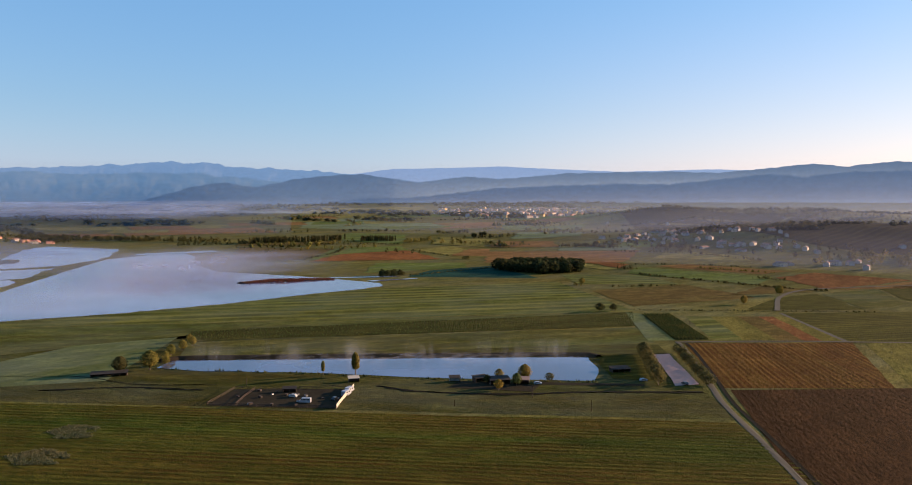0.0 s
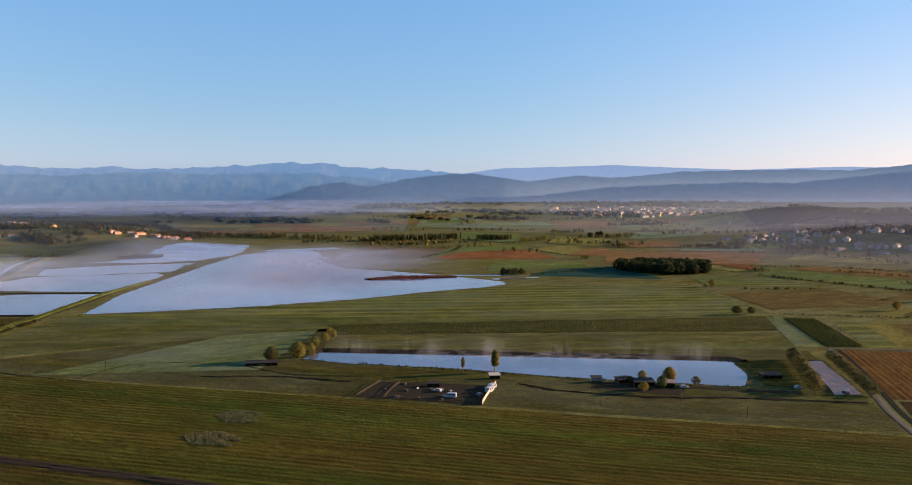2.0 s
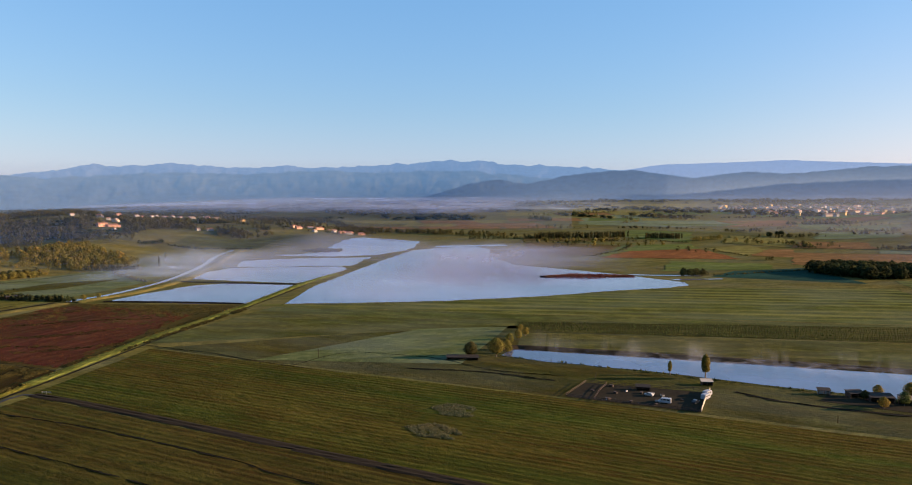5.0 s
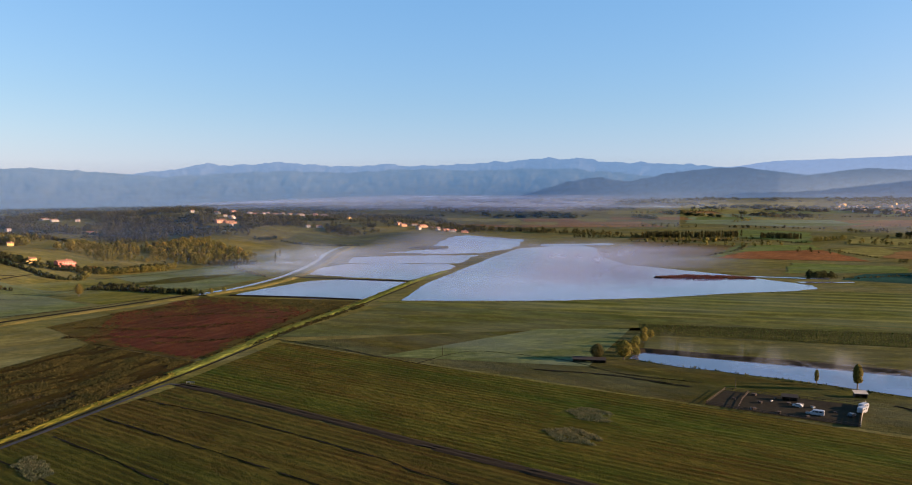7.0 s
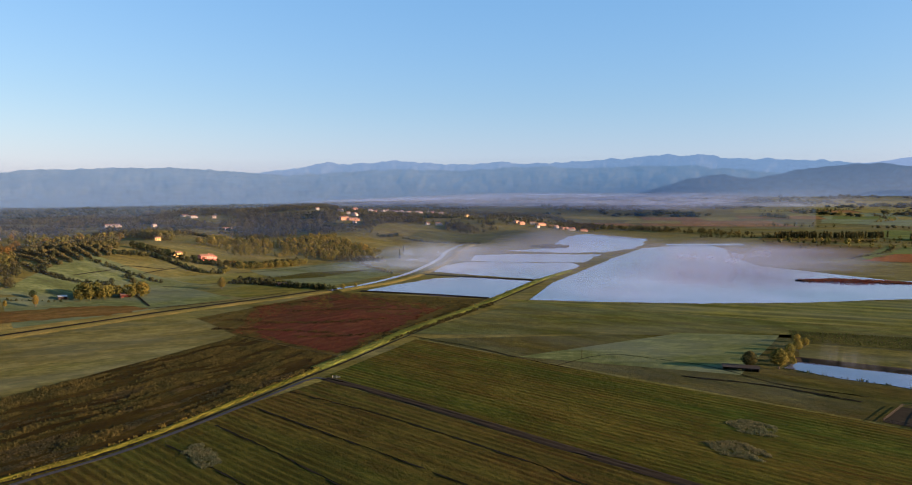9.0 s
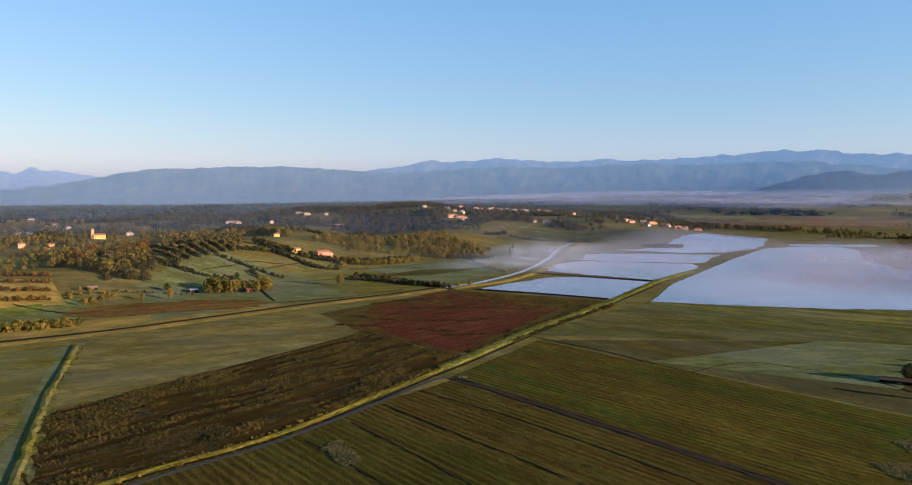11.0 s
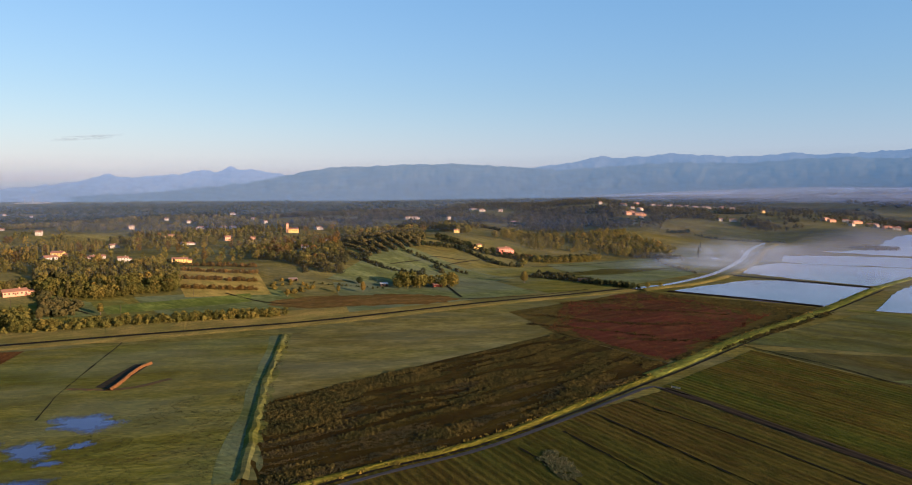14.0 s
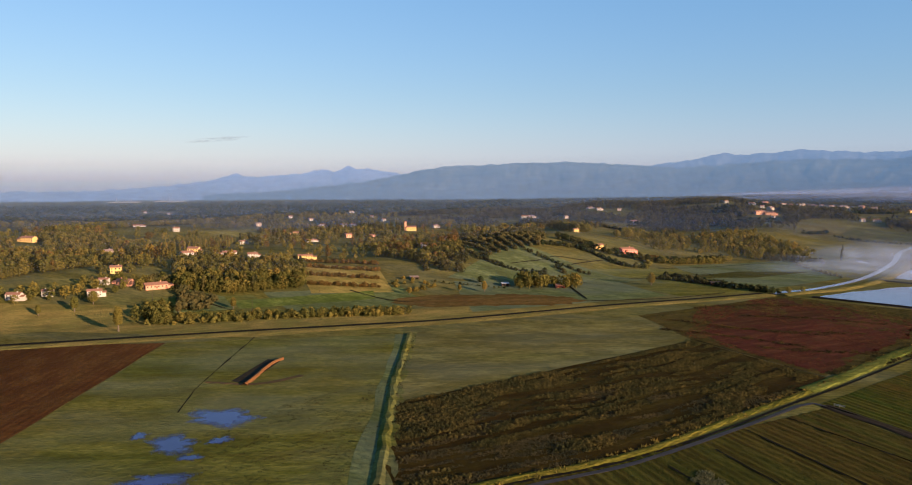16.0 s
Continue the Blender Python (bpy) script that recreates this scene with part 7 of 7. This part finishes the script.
# small clutter of the paddock
for i in range(14):
    x, y = -80 + 46 * rng.random(), 330 + 26 * rng.random()
    c = new("crate")
    tagged(c, "small pale crate lying in the paddock", "crate", "crates in the paddock")
    s = 0.5 + 0.5 * rng.random()
    part("box", boxes((-s, -s * 0.6, 0, s, s * 0.6, s * 0.8)), (M["steel"], M["plank"], M["sheet_dark"])[i % 3], c)
    part("lid", boxes((-s - 0.05, -s * 0.6 - 0.05, s * 0.8, s + 0.05, s * 0.6 + 0.05, s * 0.8 + 0.06)), M["plank"], c)
    c.matrix_basis = pose(x, y, 0.2, 0, 0, i * 40)


# white sluice marker and bridge at the track crossing
fence([(-316, 266), (-312, 267)], "small pale bridge rail at the track crossing", gap=1.5, height=0.9, material=M["stone"])


# ---- the works on the horizon ----
# dim bluish wall colour, with the distance haze painted in
M["hazed_wall"] = plain_mat("hazed_wall", (0.20, 0.21, 0.24), (0.16, 0.17, 0.20), 0.05, fade=0.4)


def works(x, y, turn, stacks):
    w = new("factory")
    tagged(w, "distant pale factory with tall chimneys", "factory")
    part("hall", boxes((-60, -10, -3, 60, 10, 2)), M["hazed_wall"], w)
    part("annex", boxes((-90, -8, -3, -60.1, 8, 1)), M["hazed_wall"], w)
    for k, h in enumerate(stacks):
        bm = bmesh.new()
        bmesh.ops.create_cone(bm, cap_ends=True, segments=10, radius1=2.4, radius2=1.6, depth=h, matrix=Matrix.Translation((-50 + 34 * k, 0, h / 2 + 2)))
        part("chimney", bm, M["hazed_wall"], w)
    w.matrix_basis = pose(x, y, float(land(x, y)) + 4, 0, 0, turn)


# ---- mist ----
def mist(name, outline_x, outline_y, heights, material, label, step=30.0, soft=0.3, follow=True, turn=0.0):
    """Thin layers of mist over a rectangle, thinning to its rim."""
    (x0, x1), (y0, y1) = outline_x, outline_y
    nu, nv = int((x1 - x0) / step) + 2, int((y1 - y0) / step) + 2
    u, v = np.meshgrid(np.linspace(0, 1, nu), np.linspace(0, 1, nv), indexing="ij")
    thick = smooth(np.minimum(u, 1 - u) / soft) * smooth(np.minimum(v, 1 - v) / soft)
    cx, cy = (x0 + x1) / 2, (y0 + y1) / 2
    px, py = (u - 0.5) * (x1 - x0), (v - 0.5) * (y1 - y0)
    c, s = math.cos(radians(turn)), math.sin(radians(turn))
    x, y = cx + c * px - s * py, cy + s * px + c * py
    for h in heights:
        z = land(x, y) + h + 0.1 * h * roll(x, y, 40)
        ob = mesh_ob(name, np.stack([x, y, z], 2).reshape(-1, 3).tolist(), grid_faces(nu, nv).tolist(), material, shade=True)
        att = ob.data.attributes.new("thick", "FLOAT", "POINT")
        att.data.foreach_set("value", thick.ravel().astype(np.float32))
        tagged(ob, label, "mist", kind="stuff")


M["lake_mist"] = mist_mat("lake_mist", 0.27, 0.0075, 0.30, 0.64, (0.135, 0.17, 0.30), stretch=(0.9, 1.1, 1))
M["low_mist"] = mist_mat("low_mist", 0.2, 0.006, 0.2, 0.7, (0.17, 0.20, 0.33))
M["pool_mist"] = mist_mat("pool_mist", 0.36, 0.005, 0.12, 0.62, (0.14, 0.175, 0.30))
M["river_mist"] = mist_mat("river_mist", 0.4, 0.014, 0.30, 0.66, (0.20, 0.26, 0.40))
M["valley_mist"] = mist_mat("valley_mist", 0.52, 0.0022, 0.24, 0.6, (0.125, 0.16, 0.265), stretch=(1, 0.6, 1))
M["thin_mist"] = mist_mat("thin_mist", 0.12, 0.003, 0.34, 0.6, (0.22, 0.26, 0.36), stretch=(1, 0.5, 1))
M["pond_mist"] = mist_mat("pond_mist", 0.2, 0.09, 0.45, 0.75)
mist("lake_mist", (-480, -70), (790, 1230), (7,), M["lake_mist"], "thin morning mist drifting over the lake", turn=12)
mist("lake_mist", (-430, -190), (560, 900), (2.5,), M["low_mist"], "low breath of mist on the lake", turn=30)
mist("river_mist", (-720, -480), (560, 980), (5,), M["river_mist"], "wisp of morning mist over the river", turn=28)
mist("pool_mist", (-690, -400), (640, 1330), (6,), M["pool_mist"], "milky morning mist lying over the flooded pools", turn=6)
mist("pond_mist", (-120, 120), (396, 440), (2.0,), M["pond_mist"], "faint steam rising from the pond", step=8, soft=0.4)
mist("valley_mist", (-2500, -450), (2050, 3900), (16, 30), M["valley_mist"], "bank of lilac-white valley mist far off", step=70, soft=0.2)
mist("valley_mist", (-300, 2600), (3000, 4300), (30,), M["thin_mist"], "bank of pale valley mist far off", step=90)


def steam(line, height, material=None, name="pond_mist", label="thin wisps of steam rising from the pond", step=6):
    """An upright veil of mist over a line, which thins out to its top and ends."""
    p = spline(line, step)
    k = np.array((0.0, 0.12, 0.3, 0.5, 0.75, 1.0))
    v = [(x, y + 0.1 * height * h, float(land(x, y)) + 0.3 + height * h) for x, y in p for h in k]
    ob = mesh_ob(name, v, grid_faces(len(p), len(k)).tolist(), material or M["steam"], shade=True)
    t = [abs(math.sin(math.pi * i / (len(p) - 1))) ** 1.5 * w for i in range(len(p)) for w in (0.0, 0.3, 0.8, 0.8, 0.35, 0.0)]
    ob.data.attributes.new("thick", "FLOAT", "POINT").data.foreach_set("value", t)
    tagged(ob, label, "mist", kind="stuff")


M["steam"] = mist_mat("steam", 0.25, 0.07, 0.4, 0.74, (0.15, 0.17, 0.235), (1, 1, 0.35))
for x in (-125, -85, -45, -5, 35, 70):
    steam([(x, 428), (x + 34, 402 if x < 30 else 396)], 14, step=3)


M["veil"] = mist_mat("veil", 0.75, 0.013, 0.3, 0.66, (0.13, 0.16, 0.27), (1, 1, 1.8))
M["plume"] = mist_mat("plume", 0.7, 0.018, 0.32, 0.68, (0.17, 0.215, 0.315), (1, 1, 1.2))
for k, (y, x0, x1, h) in enumerate(((800, -395, -210, 14), (840, -420, -150, 18), (880, -430, -120, 22), (920, -440, -110, 24), (965, -445, -130, 24), (1010, -440, -110, 26), (1070, -430, -150, 26))):
    steam([(x0, y + 30), ((x0 + x1) / 2, y + 8 * (-1) ** k), (x1, y - 15)], h, M["veil"], "lake_mist", "cloud of morning mist drifting over the lake", 10)
for k, (a, h) in enumerate(((0.15, 14), (0.35, 20), (0.55, 24), (0.75, 24), (0.95, 22))):
    x, y = -545 - 105 * a, 630 + 250 * a
    steam([(x - 80, y + 10), (x, y + 3), (x + 60 + 40 * a, y - 12)], h, M["plume"], "river_mist", "plume of morning mist over the river", 8)


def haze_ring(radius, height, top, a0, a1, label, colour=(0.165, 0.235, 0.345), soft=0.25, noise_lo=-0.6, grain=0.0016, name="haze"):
    """A tinted sheet added as haze on an arc, thickest low down and thinning upward."""
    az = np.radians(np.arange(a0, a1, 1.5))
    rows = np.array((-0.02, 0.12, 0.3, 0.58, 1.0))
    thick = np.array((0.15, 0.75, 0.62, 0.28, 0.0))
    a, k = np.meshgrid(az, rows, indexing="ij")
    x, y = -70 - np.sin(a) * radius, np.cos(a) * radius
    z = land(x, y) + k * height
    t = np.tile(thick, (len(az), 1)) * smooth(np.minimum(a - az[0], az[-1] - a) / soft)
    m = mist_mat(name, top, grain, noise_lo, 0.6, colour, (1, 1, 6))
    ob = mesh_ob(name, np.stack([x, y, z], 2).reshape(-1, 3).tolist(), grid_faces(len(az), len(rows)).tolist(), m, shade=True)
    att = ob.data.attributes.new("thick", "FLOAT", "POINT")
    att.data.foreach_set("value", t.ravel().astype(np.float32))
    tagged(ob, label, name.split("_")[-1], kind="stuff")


# these two dark sheets also lay the hills' violet and blue shade over them
haze_ring(1120, 110, 0.38, -70, -8, "violet sheet tinting the eastern hills with haze and shade", (0.055, 0.065, 0.125))
haze_ring(1230, 100, 0.34, 14, 112, "dark blue sheet tinting the hills with haze and shade", (0.074, 0.12, 0.24))
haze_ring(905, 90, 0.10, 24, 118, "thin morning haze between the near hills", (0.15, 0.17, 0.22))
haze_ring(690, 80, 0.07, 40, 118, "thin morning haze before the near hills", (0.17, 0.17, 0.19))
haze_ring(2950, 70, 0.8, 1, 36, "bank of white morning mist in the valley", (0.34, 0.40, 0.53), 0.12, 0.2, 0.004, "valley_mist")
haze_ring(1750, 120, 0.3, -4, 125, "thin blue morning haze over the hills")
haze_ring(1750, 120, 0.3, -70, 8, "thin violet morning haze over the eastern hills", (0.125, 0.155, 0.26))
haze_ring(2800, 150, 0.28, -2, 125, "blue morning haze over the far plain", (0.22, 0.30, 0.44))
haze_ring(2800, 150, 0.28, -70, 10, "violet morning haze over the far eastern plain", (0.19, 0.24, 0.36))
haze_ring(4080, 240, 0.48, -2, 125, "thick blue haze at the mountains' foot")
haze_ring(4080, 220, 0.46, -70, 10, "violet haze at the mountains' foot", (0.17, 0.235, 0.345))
works(-4150, 356, 85, (24, 16, 18))
works(-4130, 566, 82, (26, 26))

# a faint streak of cloud
M["cloud"] = mist_mat("cloud", 0.5, 0.012, 0.3, 0.6, (0.16, 0.17, 0.2), (1, 1, 4))
cloud_y = np.linspace(700, 1010, 12)
for tilt, top in ((0, 330), (-24, 316)):
    v = [(-4300, y + tilt * 2, top + 9 * k + 0.08 * (y - 850)) for y in cloud_y for k in (-1, 0, 1)]
    ob = mesh_ob("cloud", v, grid_faces(12, 3).tolist(), M["cloud"])
    att = ob.data.attributes.new("thick", "FLOAT", "POINT")
    att.data.foreach_set("value", [(0.0 if k % 3 != 1 else math.sin(math.pi * (k // 3) / 11)) for k in range(36)])
    tagged(ob, "thin grey streak of cloud", "cloud", kind="stuff")
